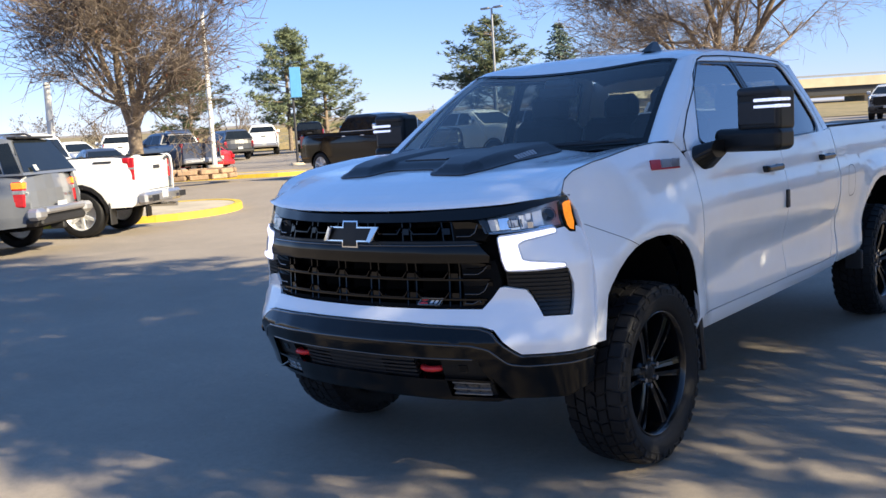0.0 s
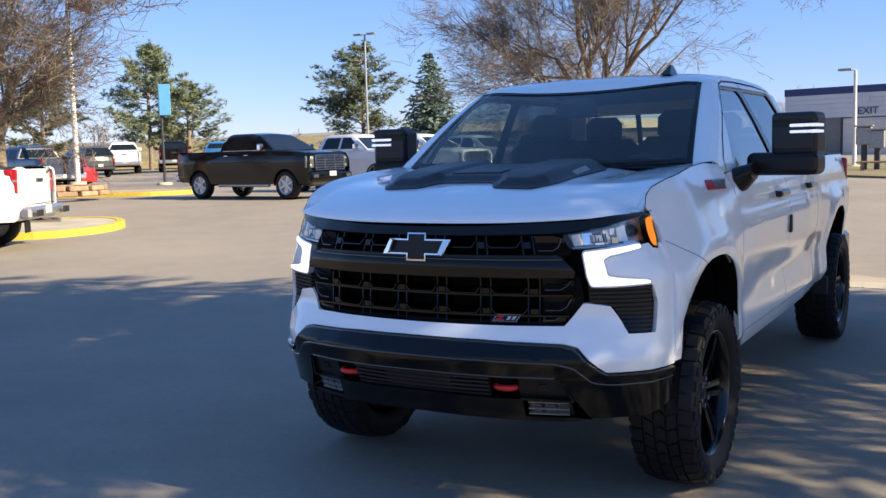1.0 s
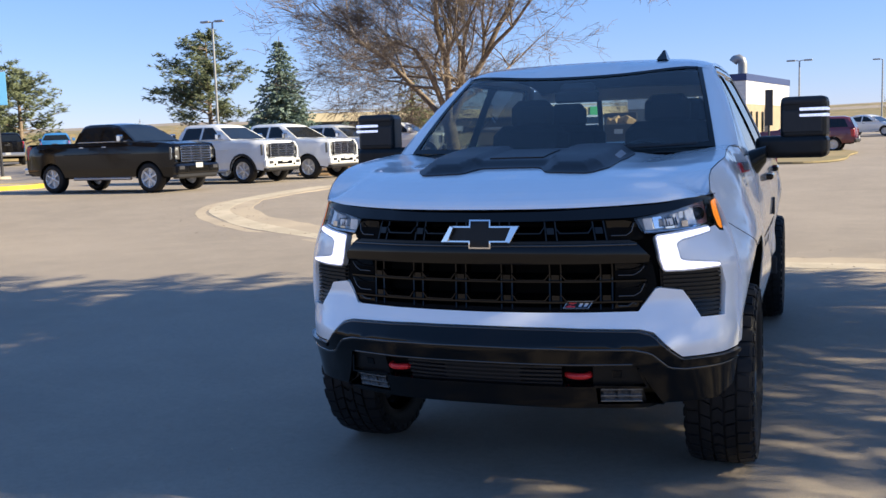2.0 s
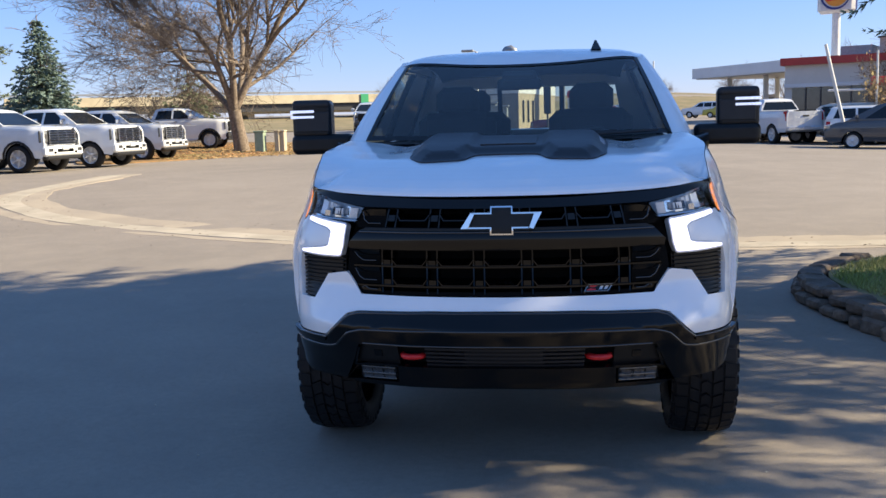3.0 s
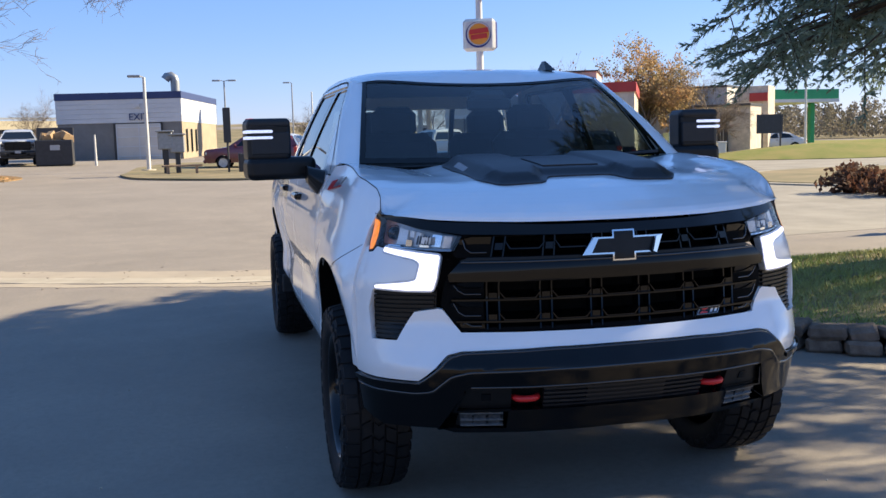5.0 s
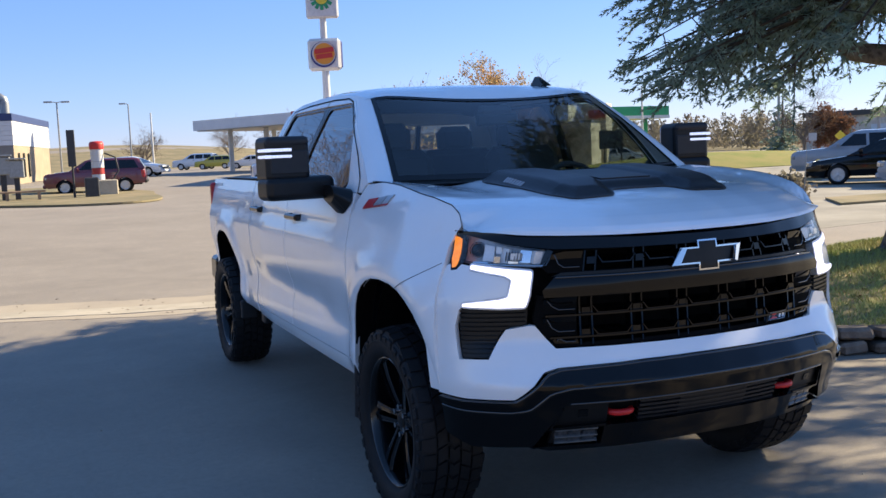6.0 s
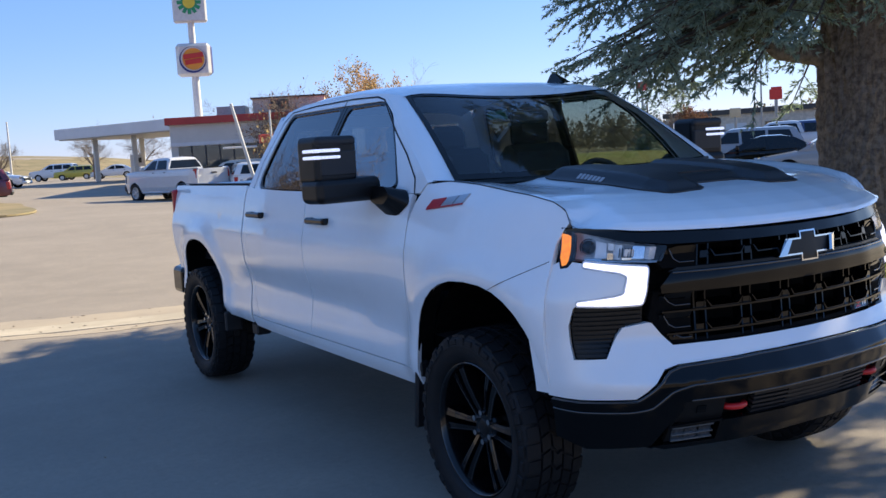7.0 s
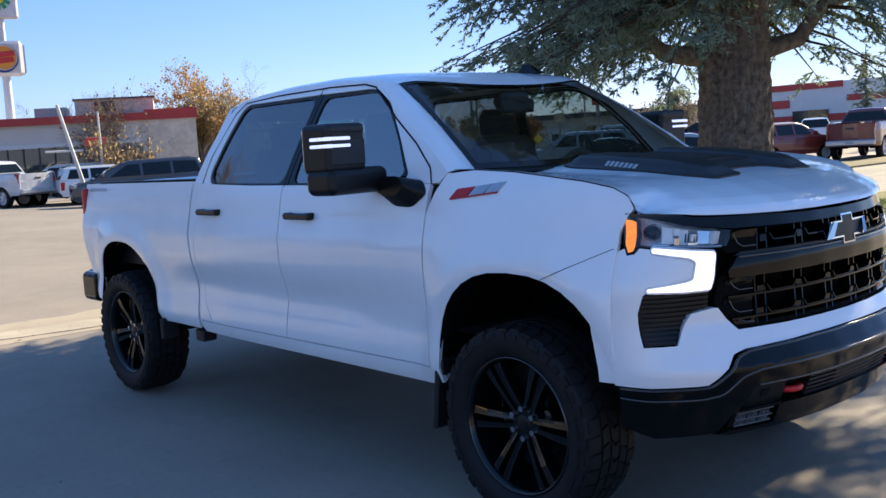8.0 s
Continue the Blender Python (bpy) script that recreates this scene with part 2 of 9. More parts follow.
def loop_fill(outline, holes, step):
    """A flat sheet with holes, cut into cells of about step. Returns places, faces and boundary edges."""
    bm = bmesh.new()
    for lp in (outline, *holes):
        vs = [bm.verts.new((u, w, 0)) for u, w in lp]
        for a, b in zip(vs, vs[1:] + vs[:1]):
            bm.edges.new((a, b))
    bmesh.ops.triangle_fill(bm, edges=bm.edges[:], use_beauty=True)
    us, ws = [p[0] for p in outline], [p[1] for p in outline]
    su, sw = step if isinstance(step, tuple) else (step, step)
    for lo, hi, st, no in ((min(us), max(us), su, (1, 0, 0)), (min(ws), max(ws), sw, (0, 1, 0))):
        if not st:
            continue
        k = math.floor(lo / st) + 1
        while k * st < hi - 1e-6:
            co = (k * st + 1.3e-4, 0, 0) if no[0] else (0, k * st + 1.3e-4, 0)
            bmesh.ops.bisect_plane(bm, geom=bm.verts[:] + bm.edges[:] + bm.faces[:], dist=1e-6, plane_co=co, plane_no=no)
            k += 1
    bm.normal_update()
    for f in bm.faces:
        if f.normal.z < 0:
            f.normal_flip()
    bm.verts.index_update()
    pts = [(v.co.x, v.co.y) for v in bm.verts]
    faces = [tuple(v.index for v in f.verts) for f in bm.faces]
    rim = []
    for f in bm.faces:
        for lp in f.loops:
            if lp.edge.is_boundary:
                rim.append((lp.vert.index, lp.link_loop_next.vert.index))
    bm.free()
    return pts, faces, rim


def panel(outline, fmap, step=0.05, back=0.03, holes=(), sign=1, mesh=None, proud=0.0):
    """A curved sheet with a rim: the flat outline laid by fmap(u, v). sign: which side is out."""
    mesh = mesh or Mesh()
    pts, faces, rim = loop_fill(outline, holes, step)
    e = 2e-3
    P, N = [], []
    for u, w in pts:
        du = Vector(fmap(u + e, w)) - Vector(fmap(u - e, w))
        dv = Vector(fmap(u, w + e)) - Vector(fmap(u, w - e))
        q = du.cross(dv).normalized() * sign
        N.append(q)
        P.append(Vector(fmap(u, w)) + q * proud)
    mesh.add(P, [f if sign > 0 else f[::-1] for f in faces], N)
    if back:
        for a, b in rim:
            q = [P[a], P[b], P[b] - N[b] * back, P[a] - N[a] * back]
            mesh.flat([q[::-1] if sign > 0 else q])
    return mesh


def part(name, mesh, material, parent, label=""):
    me = mesh.done(name, material) if isinstance(mesh, Mesh) else mesh
    ob = new(name, me)
    ob.parent = parent
    if label:
        tagged(ob, label=label)
    return ob


def thing(name, label, category, group="", kind="", at=(0, 0, 0), turn=0):
    ob = new(name)
    ob.empty_display_size = 0.2
    ob.matrix_world = pose(*at, 0, 0, turn)
    return tagged(ob, label, category, group, kind)


def single(name, mesh, material, label, category, group="", kind="", m=None):
    ob = new(name, mesh.done(name, material) if isinstance(mesh, Mesh) else mesh)
    if m:
        ob.matrix_world = m
    return tagged(ob, label, category, group, kind)


def ip(x, table):
    """Straight-line interpolation in a table of (x, y)."""
    if x <= table[0][0]:
        return table[0][1]
    for (a, p), (b, q) in zip(table, table[1:]):
        if x <= b:
            return p + (q - p) * (x - a) / (b - a)
    return table[-1][1]


def sm(x, table):
    """Smooth interpolation in a table of (x, y): straight lines, averaged a little."""
    w = 0.04
    return (ip(x - w, table) + 2 * ip(x, table) + ip(x + w, table)) / 4


def step01(x, a, b):
    t = min(max((x - a) / (b - a), 0), 1)
    return t * t * (3 - 2 * t)


def arc(cx, cz, rx, rz, a0, a1, n, power=2.0):
    """Places on a squarish arc, angles in degrees from +u towards +v."""
    out = []
    for i in range(n + 1):
        a = radians(a0 + (a1 - a0) * i / n)
        c, s = math.cos(a), math.sin(a)
        out.append((cx + rx * math.copysign(abs(c) ** (2 / power), c), cz + rz * math.copysign(abs(s) ** (2 / power), s)))
    return out



def rounded(pts, r, n=5):
    """The outline with each corner drawn round, by at most r or a share of its sides."""
    out, k = [], len(pts)
    for i in range(k):
        a, p, b = (Vector(pts[(i + d) % k]) for d in (-1, 0, 1))
        q = min(r, (a - p).length * 0.45, (b - p).length * 0.45)
        s0, s1 = p + (a - p).normalized() * q, p + (b - p).normalized() * q
        for j in range(n + 1):
            t = j / n
            out.append(tuple(s0 * (1 - t) ** 2 + p * 2 * t * (1 - t) + s1 * t * t))
    return out


def swollen(pts, d):
    """The outline moved outwards by d."""
    k = len(pts)
    area = sum(pts[i][0] * pts[(i + 1) % k][1] - pts[(i + 1) % k][0] * pts[i][1] for i in range(k))
    out = []
    for i in range(k):
        a, p, b = (Vector(pts[(i + e) % k]) for e in (-1, 0, 1))
        u, w = (p - a).normalized(), (b - p).normalized()
        m = Vector((u.y + w.y, -u.x - w.x))
        m = m.normalized() if m.length > 1e-6 else Vector((u.y, -u.x))
        out.append(tuple(p + m * (d if area > 0 else -d)))
    return out

# ---- the white pickup: x to its left side, front towards -Y, front axle over the origin ----
truck = thing("pickup_truck", "white crew cab pickup truck, black hood insert, red tow hooks", "truck")
WB, TYRE = 3.745, 0.42
PLAN = [(0.0, -0.887), (0.2, -0.879), (0.4, -0.850), (0.6, -0.788), (0.75, -0.722), (0.84, -0.668), (0.905, -0.612), (0.952, -0.545), (0.980, -0.44), (0.992, -0.32), (1.0, -0.10)]
ARC = [(0.0, 0.0, PLAN[0][1])]
for (xa, ya), (xb, yb) in zip(PLAN, PLAN[1:]):
    s0 = ARC[-1][0]
    ARC.append((s0 + (xb - xa if xb <= 0.75 else math.hypot(xb - xa, yb - ya)), xb, yb))
PX, PY = [(a, b) for a, b, c in ARC], [(a, c) for a, b, c in ARC]
LEANF = [(0.40, 0.030), (0.46, 0.003), (0.52, -0.018), (0.56, -0.036), (0.63, -0.064), (0.702, -0.082), (0.775, -0.036), (0.80, -0.026), (0.832, -0.006), (0.86, 0.010), (0.95, 0.008), (1.1, 0.0), (1.19, 0.012), (1.26, 0.03)]


def narrow(z):
    return 1 - 0.092 * step01(z, 0.98, 1.28) - 0.035 * step01(0.72 - z, 0.0, 0.3)


def front(s, z, d=0.0):
    """The front's skin at s along the bumper and height z, d metres further out."""
    a = abs(s)
    x, y = sm(a, PX) * narrow(z), sm(a, PY) + ip(z, LEANF) * (1 - step01(a, 0.7, 1.05) * 0.7)
    if d:
        w = step01(a, 0.65, 1.1)
        x, y = x + d * w, y - d * (1 - w * 0.7)
    return (math.copysign(x, s), y, z)


PROF = [(0.42, 0.93), (0.50, 0.955), (0.56, 0.985), (0.66, 0.984), (0.77, 0.972), (0.88, 0.990), (0.98, 1.012), (1.10, 1.018), (1.175, 1.014), (1.21, 0.996), (1.30, 0.984), (1.38, 0.966), (1.46, 0.935)]
FEND = [(0.42, 0.955), (0.6, 0.975), (0.8, 0.99), (0.95, 1.0), (1.05, 1.003), (1.15, 0.992), (1.25, 0.972), (1.33, 0.945), (1.40, 0.905), (1.46, 0.85)]
YTAPER = [(-0.612, 0.905), (-0.545, 0.952), (-0.44, 0.980), (-0.32, 0.992), (-0.10, 1.0), (2.3, 1.0), (3.0, 0.972), (3.745, 0.958), (4.7, 0.945)]


def side(y, z):
    """Half the body's width at y and z."""
    k = step01(y, 0.15, 0.75)
    x = sm(z, FEND) * (1 - k) + sm(z, PROF) * k
    x += (sm(y, YTAPER) - 1) + (narrow(z) - 1) * step01(-y, 0.15, 0.5) * 0.55
    for yc in (-0.03, WB):
        r = (abs((y - yc) / 0.50) ** 2.6 + abs(max(z - 0.5, 0) / 0.56) ** 2.6) ** (1 / 2.6)
        x += 0.028 * math.exp(-((r - 1.02) / 0.16) ** 2) * step01(z, 0.5, 0.62)
    # the long dent in the bed side and doors under the shoulder
    x -= 0.012 * math.exp(-((z - 0.83) / 0.07) ** 2) * step01(y, 0.75, 1.1) * (1 - step01(y, 2.6, 3.0))
    return x


def on_side(sg):
    return lambda y, z: (sg * side(y, z), y, z)


def arch(yc, z0, n=18):
    """Wheel opening from rear to front, from the height z0 up and over."""
    pts = arc(yc, 0.52, 0.475, 0.53, 0, 180, n, 2.45)
    return [(pts[0][0], z0)] + [p for p in pts if p[1] > z0 + 0.02] + [(pts[-1][0], z0)]


def tuck(y):
    """How far the dark lip of a wheel opening lies behind the skin."""
    return 0.035 if -0.6 < y < -0.38 else 0.004


SEAM = [(-0.545, 1.266), (-0.535, 1.295), (-0.505, 1.335), (-0.44, 1.366), (-0.31, 1.394), (-0.15, 1.415), (0.05, 1.436), (0.28, 1.450), (0.42, 1.453)]
FENDER = [(-0.505, 0.66)] + [p for p in reversed(arch(-0.03, 0.66)) if p[1] > 0.67] + [(0.445, 0.60), (0.445, 0.53), (0.497, 0.53), (0.500, 0.9), (0.492, 1.27), (0.46, 1.36), (0.42, 1.44)] + SEAM[::-1][1:-1] + [(-0.515, 1.264), (-0.497, 1.21), (-0.50, 1.16), (-0.5, 1.12)]
FRONT_DOOR = [(0.508, 0.60), (0.508, 0.9), (0.50, 1.27), (0.50, 1.40), (1.66, 1.40), (1.665, 0.9), (1.69, 0.60)]
REAR_DOOR = [(1.698, 0.60), (1.673, 0.9), (1.668, 1.40), (2.60, 1.425), (2.64, 1.0), (2.62, 0.72), (2.53, 0.60)]
ROCKER = [(0.452, 0.53), (0.5, 0.515), (2.66, 0.53), (2.70, 0.594), (0.5, 0.594), (0.452, 0.594)]
BED = [(2.714, 1.44), (2.718, 0.70), (2.732, 0.54)] + [(3.27, 0.54)] + [p for p in reversed(arch(WB, 0.54)) if p[1] > 0.56] + [(4.22, 0.60), (4.34, 0.66), (4.43, 0.72), (4.45, 1.1), (4.46, 1.44)]
CORNER = [(2.60, 1.43), (2.645, 1.0), (2.625, 0.72), (2.54, 0.60), (2.695, 0.60), (2.692, 1.43)]
for sg in (1, -1):
    f = on_side(sg)
    # outline runs in (y, z); on the right side the sheet faces -X
    part("fender", panel(FENDER, f, 0.06, 0.025, sign=sg), "paint", truck)
    fd = part("front_door", panel(FRONT_DOOR, f, 0.06, 0.025, sign=sg), "paint", truck)
    rd = part("rear_door", panel(REAR_DOOR, f, 0.06, 0.025, sign=sg), "paint", truck)
    part("rocker_panel", panel(ROCKER, f, 0.08, 0.05, sign=sg), "paint", truck)
    part("cab_corner", panel(CORNER, f, 0.06, 0.03, sign=sg), "paint", truck)
    part("bed_side", panel(BED, f, 0.06, 0.03, sign=sg), "paint", truck)
    # dark skin behind the gaps
    back = [(0.44, 0.56), (2.75, 0.56), (2.75, 1.40), (0.44, 1.40)]
    part("gap_lining", panel(back, lambda y, z, g=sg: (g * (side(y, z) - 0.03), y, z), 0.3, 0, sign=sg), "gap", truck)
    for door, y0, y1, z in ((fd, 1.34, 1.58, 1.252), (rd, 2.30, 2.54, 1.262)):
        h = Mesh()
        xm = side((y0 + y1) / 2, z)
        h.box((sg * (xm + 0.030), (y0 + y1) / 2, z), (0.022, y1 - y0, 0.034), 0.010)
        h.box((sg * (xm + 0.012), y0 + 0.025, z), (0.045, 0.05, 0.036), 0.008)
        h.box((sg * (xm + 0.012), y1 - 0.025, z), (0.045, 0.05, 0.036), 0.008)
        part("door_handle", h, "black_gloss", door, "black door handle")
        part("handle_cup", panel(arc((y0 + y1) / 2, z, 0.085, 0.04, 0, 352, 22), lambda y, zz, g=sg: (g * (side(y, zz) + 0.002), y, zz), 0.3, 0, sign=sg), M["paint"], door)
    # fender badge
    q = lambda y, zz, g=sg: (g * (side(y, zz) + 0.006), y, zz)
    y0, dz = (0.36, 0.10) if sg < 0 else (0.10, -0.02)
    yd = -1 if sg < 0 else 1
    for i, (w0, w1, mt) in enumerate(((0.0, 0.095, "red"), (0.105, 0.185, "silver"), (0.195, 0.265, "silver"))):
        pa = [(y0 + yd * w0, 1.338 + dz * w0), (y0 + yd * w1, 1.338 + dz * w1), (y0 + yd * (w1 + 0.03), 1.376 + dz * w1), (y0 + yd * (w0 + 0.03), 1.376 + dz * w0)]
        part("fender_badge", panel(pa if yd > 0 else pa[::-1], q, 0.06, 0.006, sign=sg), mt, truck, "slanted red and grey badge bar")
    pa = [(y0, 1.332), (y0 + yd * 0.265, 1.332 + dz * 0.265), (y0 + yd * 0.268, 1.338 + dz * 0.265), (y0 + yd * 0.003, 1.338)]
    part("badge_underline", panel(pa if yd > 0 else pa[::-1], q, 0.06, 0.004, sign=sg), "red", truck)
    q3 = lambda y, zz, g=sg: (g * (side(y, zz) + 0.004), y, zz)
    part("bed_decal", panel([(4.05, 1.388), (4.36, 1.388), (4.38, 1.410), (4.07, 1.410)], q3, 0.1, 0, sign=sg), "silver", truck, "grey bar decal")
    part("bumper_seam", Mesh().tube([(sg * (side(y_, z_) + 0.0005), y_, z_) for y_, z_ in [(-0.20 - 0.032 * k_, 1.030 + 0.0135 * k_) for k_ in range(10)]], 0.0012, 6), "gap", truck)
    # wheel liner: a dark half barrel
    for yc in (-0.03, WB):
        ln = Mesh()
        lip = arc(yc, 0.50, 0.52, 0.56, 3, 177, 24, 2.4)
        for (ya, za), (yb, zb) in zip(lip, lip[1:]):
            ln.flat([[(sg * 0.40, ya, za), (sg * 0.40, yb, zb), (sg * 0.89, yb, zb), (sg * 0.89, ya, za)]])
        ln.flat([[(sg * 0.40, p[0], p[1]) for p in lip]])
        part("wheel_liner", ln, "liner", truck)
        lp = Mesh()
        out = arch(yc, 0.62)
        for (ya, za), (yb, zb) in zip(out, out[1:]):
            xa, xb = side(ya, za), side(yb, zb)
            lp.flat([[(sg * (xa - tuck(ya)), ya, za), (sg * (xb - tuck(yb)), yb, zb), (sg * (xb - 0.10), yc + (yb - yc) * 1.05, 0.52 + (zb - 0.52) * 1.05), (sg * (xa - 0.10), yc + (ya - yc) * 1.05, 0.52 + (za - 0.52) * 1.05)]])
        part("arch_lip", lp, "liner", truck)
    fl = Mesh()
    fl.box((sg * 0.905, 0.485, 0.475), (0.19, 0.03, 0.32), 0.01, pose(0, 0, 0, 8))
    fl.box((sg * 0.965, 0.47, 0.60), (0.05, 0.06, 0.08), 0.01)
    part("mud_flap", fl, "plastic", truck, "black mud flap")
    fl = Mesh()
    fl.box((sg * 0.93, 3.22, 0.49), (0.12, 0.03, 0.14), 0.01)
    part("mud_flap", fl, "plastic", truck, "black mud flap")

# ---- cab above the belt ----


def upper(y, z):
    """Half the cab's width above the belt."""
    t = (z - 1.40) / 0.47
    x = 0.948 - 0.185 * t - 0.035 * t * t
    x -= 0.028 * step01(0.9 - y, 0, 0.6) * (1 - t * 0.5) + 0.02 * step01(y, 2.2, 2.75)
    return x


WIN_F = rounded([(0.70, 1.452), (0.735, 1.425), (0.78, 1.415), (1.60, 1.415), (1.575, 1.62), (1.53, 1.845), (1.13, 1.845), (1.04, 1.825), (0.95, 1.76), (0.80, 1.60)], 0.05)
WIN_R = rounded([(1.70, 1.415), (2.44, 1.425), (2.49, 1.445), (2.515, 1.49), (2.44, 1.68), (2.36, 1.825), (2.31, 1.85), (1.615, 1.85), (1.655, 1.62)], 0.06)
GREEN = [(0.46, 1.402), (0.415, 1.447), (0.55, 1.545), (0.74, 1.665), (0.93, 1.785), (1.06, 1.865), (1.16, 1.90), (1.4, 1.922), (1.8, 1.928), (2.2, 1.915), (2.45, 1.885), (2.56, 1.80), (2.66, 1.60), (2.72, 1.43), (2.70, 1.40)]
HOLE = rounded([(0.66, 1.44), (0.70, 1.41), (0.77, 1.40), (1.2, 1.402), (2.46, 1.412), (2.525, 1.44), (2.535, 1.5), (2.46, 1.69), (2.385, 1.835), (2.33, 1.868), (1.6, 1.868), (1.12, 1.862), (1.02, 1.84), (0.93, 1.775), (0.78, 1.61)], 0.08)
for sg in (1, -1):
    u = lambda y, z, g=sg: (g * upper(y, z), y, z)
    part("cab_side", panel(GREEN, u, 0.08, 0.03, holes=[HOLE], sign=sg), "paint", truck)
    uf = lambda y, z, g=sg: (g * (upper(y, z) - 0.008), y, z)
    part("window_trim", panel(HOLE, uf, 0.1, 0.02, holes=[WIN_F, WIN_R], sign=sg), "black_gloss", truck, "gloss black window surround")
    ug = lambda y, z, g=sg: (g * (upper(y, z) - 0.016), y, z)
    part("front_side_window", panel(WIN_F, ug, 0.1, 0, sign=sg), "front_side_glass", truck)
    part("rear_side_window", panel(WIN_R, ug, 0.1, 0, sign=sg), "side_glass", truck)
    sl = Mesh()
    for line in ([(0.50, 1.40), (0.53, 1.47), (0.66, 1.58), (0.85, 1.70), (1.0, 1.80), (1.1, 1.866), (1.2, 1.888), (1.5, 1.898), (2.0, 1.895), (2.36, 1.878), (2.45, 1.82), (2.58, 1.58), (2.605, 1.425)], [(1.664, 1.395), (1.62, 1.62), (1.572, 1.892)]):
        for (ya, za), (yb, zb) in zip(line, line[1:]):
            d = Vector((yb - ya, zb - za)).normalized() * 0.004
            ps = [(ya - d.y, za + d.x), (yb - d.y, zb + d.x), (yb + d.y, zb - d.x), (ya + d.y, za - d.x)]
            sl.flat([[(sg * (upper(a, b) + 0.0025), a, b) for a, b in ps]])
    part("door_seam", sl, "gap", truck)


def roof(u, v):
    x = -0.70 + 1.40 * u
    k = 1 - abs(2 * u - 1) ** 2.2
    y = 0.880 + 0.125 * (1 - k) + (2.62 - 0.880 - 0.125 * (1 - k)) * v
    edge = abs(2 * u - 1)
    z = ip(y, [(0.86, 1.824), (0.93, 1.866), (0.97, 1.886), (1.05, 1.912), (1.25, 1.938), (1.6, 1.953), (2.0, 1.950), (2.35, 1.928), (2.55, 1.895), (2.62, 1.86)]) + 0.018 * k - 0.03 * edge ** 10
    return (x, y, z)


part("roof", Mesh().grid(roof, 26, 22), "paint", truck)


def wshield(u, v):
    s = 2 * u - 1
    lo = Vector((s * 0.80, 0.19 + 0.165 * s * s, 1.442 + 0.008 * s * s))
    hi = Vector(roof(0.5 + 0.478 * s, 0)) + Vector((0, 0.004, -0.005))
    return lo.lerp(hi, v) + Vector((0, -0.006, 0.015)) * math.sin(math.pi * v)


ws = part("windshield", Mesh().grid(wshield, 20, 12), "windshield", truck)
band = Mesh()
for rng in ((0, 1, 0.975, 1.0), (0, 1, 0.0, 0.05), (0, 0.016, 0, 1), (0.984, 1, 0, 1)):
    u0, u1, v0, v1 = rng
    band.grid(lambda u, v: Vector(wshield(u0 + (u1 - u0) * u, v0 + (v1 - v0) * v)) + Vector((0, -0.003, 0.003)), 16, 8)
part("windshield_border", band, "black_gloss", ws, "black border round the windshield")
sens = Mesh().box((0, 0.90, 1.775), (0.20, 0.10, 0.07), 0.02, pose(0, 0, 0, -32))
part("camera_housing", sens, "plastic", ws)
for a in (-1, 1):
    ap = Mesh()
    def pillar(u, v):
        w0 = Vector(wshield(1.0 if a > 0 else 0.0, v))
        yy, zz = 0.415 + (1.16 - 0.415) * v, 1.447 + (1.90 - 1.447) * v + 0.02 * math.sin(math.pi * v)
        return w0.lerp(Vector((a * upper(yy, zz), yy, zz)), u) + Vector((a * 0.012, -0.012, 0.006)) * math.sin(math.pi * u)

    ap.grid(pillar, 4, 14, flip=a > 0)
    part("a_pillar", ap, "paint", truck)
    wp = Mesh().tube([(0.1 * a + 0.2, 0.21, 1.455), (0.1 * a + 0.42, 0.235, 1.462), (0.1 * a + 0.62, 0.29, 1.47)], 0.008, 6)
    part("wiper", wp, "plastic", ws, "black wiper arm")
cowl = Mesh()
cowl.grid(lambda u, v: (-0.80 + 1.6 * u, 0.15 + 0.10 * v + 0.165 * (2 * u - 1) ** 2, 1.432 + 0.012 * v), 16, 2)
part("cowl", cowl, "plastic", truck)
# back of the cab with its window
bk = [(-0.92, 1.0), (0.92, 1.0), (0.90, 1.42), (0.80, 1.70), (0.72, 1.86), (0.6, 1.89), (-0.6, 1.89), (-0.72, 1.86), (-0.80, 1.70), (-0.90, 1.42)]
wn_ = [(-0.68, 1.47), (0.68, 1.47), (0.62, 1.78), (-0.62, 1.78)]
bmap = lambda x, z: (x, 2.70 - (z - 1.4) * 0.30 if z > 1.4 else 2.70, z)
part("cab_back", panel(bk, bmap, 0.2, 0.03, holes=[wn_], sign=-1), "paint", truck)
part("rear_window", panel(wn_, bmap, 0.3, 0, sign=-1), "rear_glass", truck)
for x in (-0.23, 0.23):
    part("rear_window_frame", Mesh().box((x, 2.628, 1.62), (0.035, 0.03, 0.33), 0.006, pose(0, 0, 0, 16)), "black_satin", truck)
fin = Mesh()
fin.grid(lambda u, v: (0.44 + (u - 0.5) * (0.050 * (1 - v) + 0.010), 1.08 + 0.10 * v, 1.935 + 0.060 * v), 4, 6)
fin.grid(lambda u, v: (0.44 + (u - 0.5) * (0.050 * (1 - v) + 0.010), 1.24 - 0.02 * v, 1.935 + 0.060 * v), 4, 6, flip=True)
for s in (-1, 1):
    fin.grid(lambda u, v: (0.44 + s * 0.5 * (0.050 * (1 - v) + 0.010), 1.08 + 0.10 * v + u * (0.16 - 0.12 * v), 1.935 + 0.060 * v), 4, 6, flip=s < 0)
part("roof_antenna", fin, "black_gloss", truck, "black shark fin antenna")

# ---- hood ----
HOODP = [(0.0, 1.240), (0.008, 1.256), (0.03, 1.274), (0.08, 1.300), (0.20, 1.345), (0.33, 1.376), (0.55, 1.406), (0.80, 1.428), (1.05, 1.442), (1.4, 1.447)]


def lip_y(x):
    """Where the hood begins, just behind the trim."""
    return ip(abs(x) / 0.937, PLAN) + 0.012


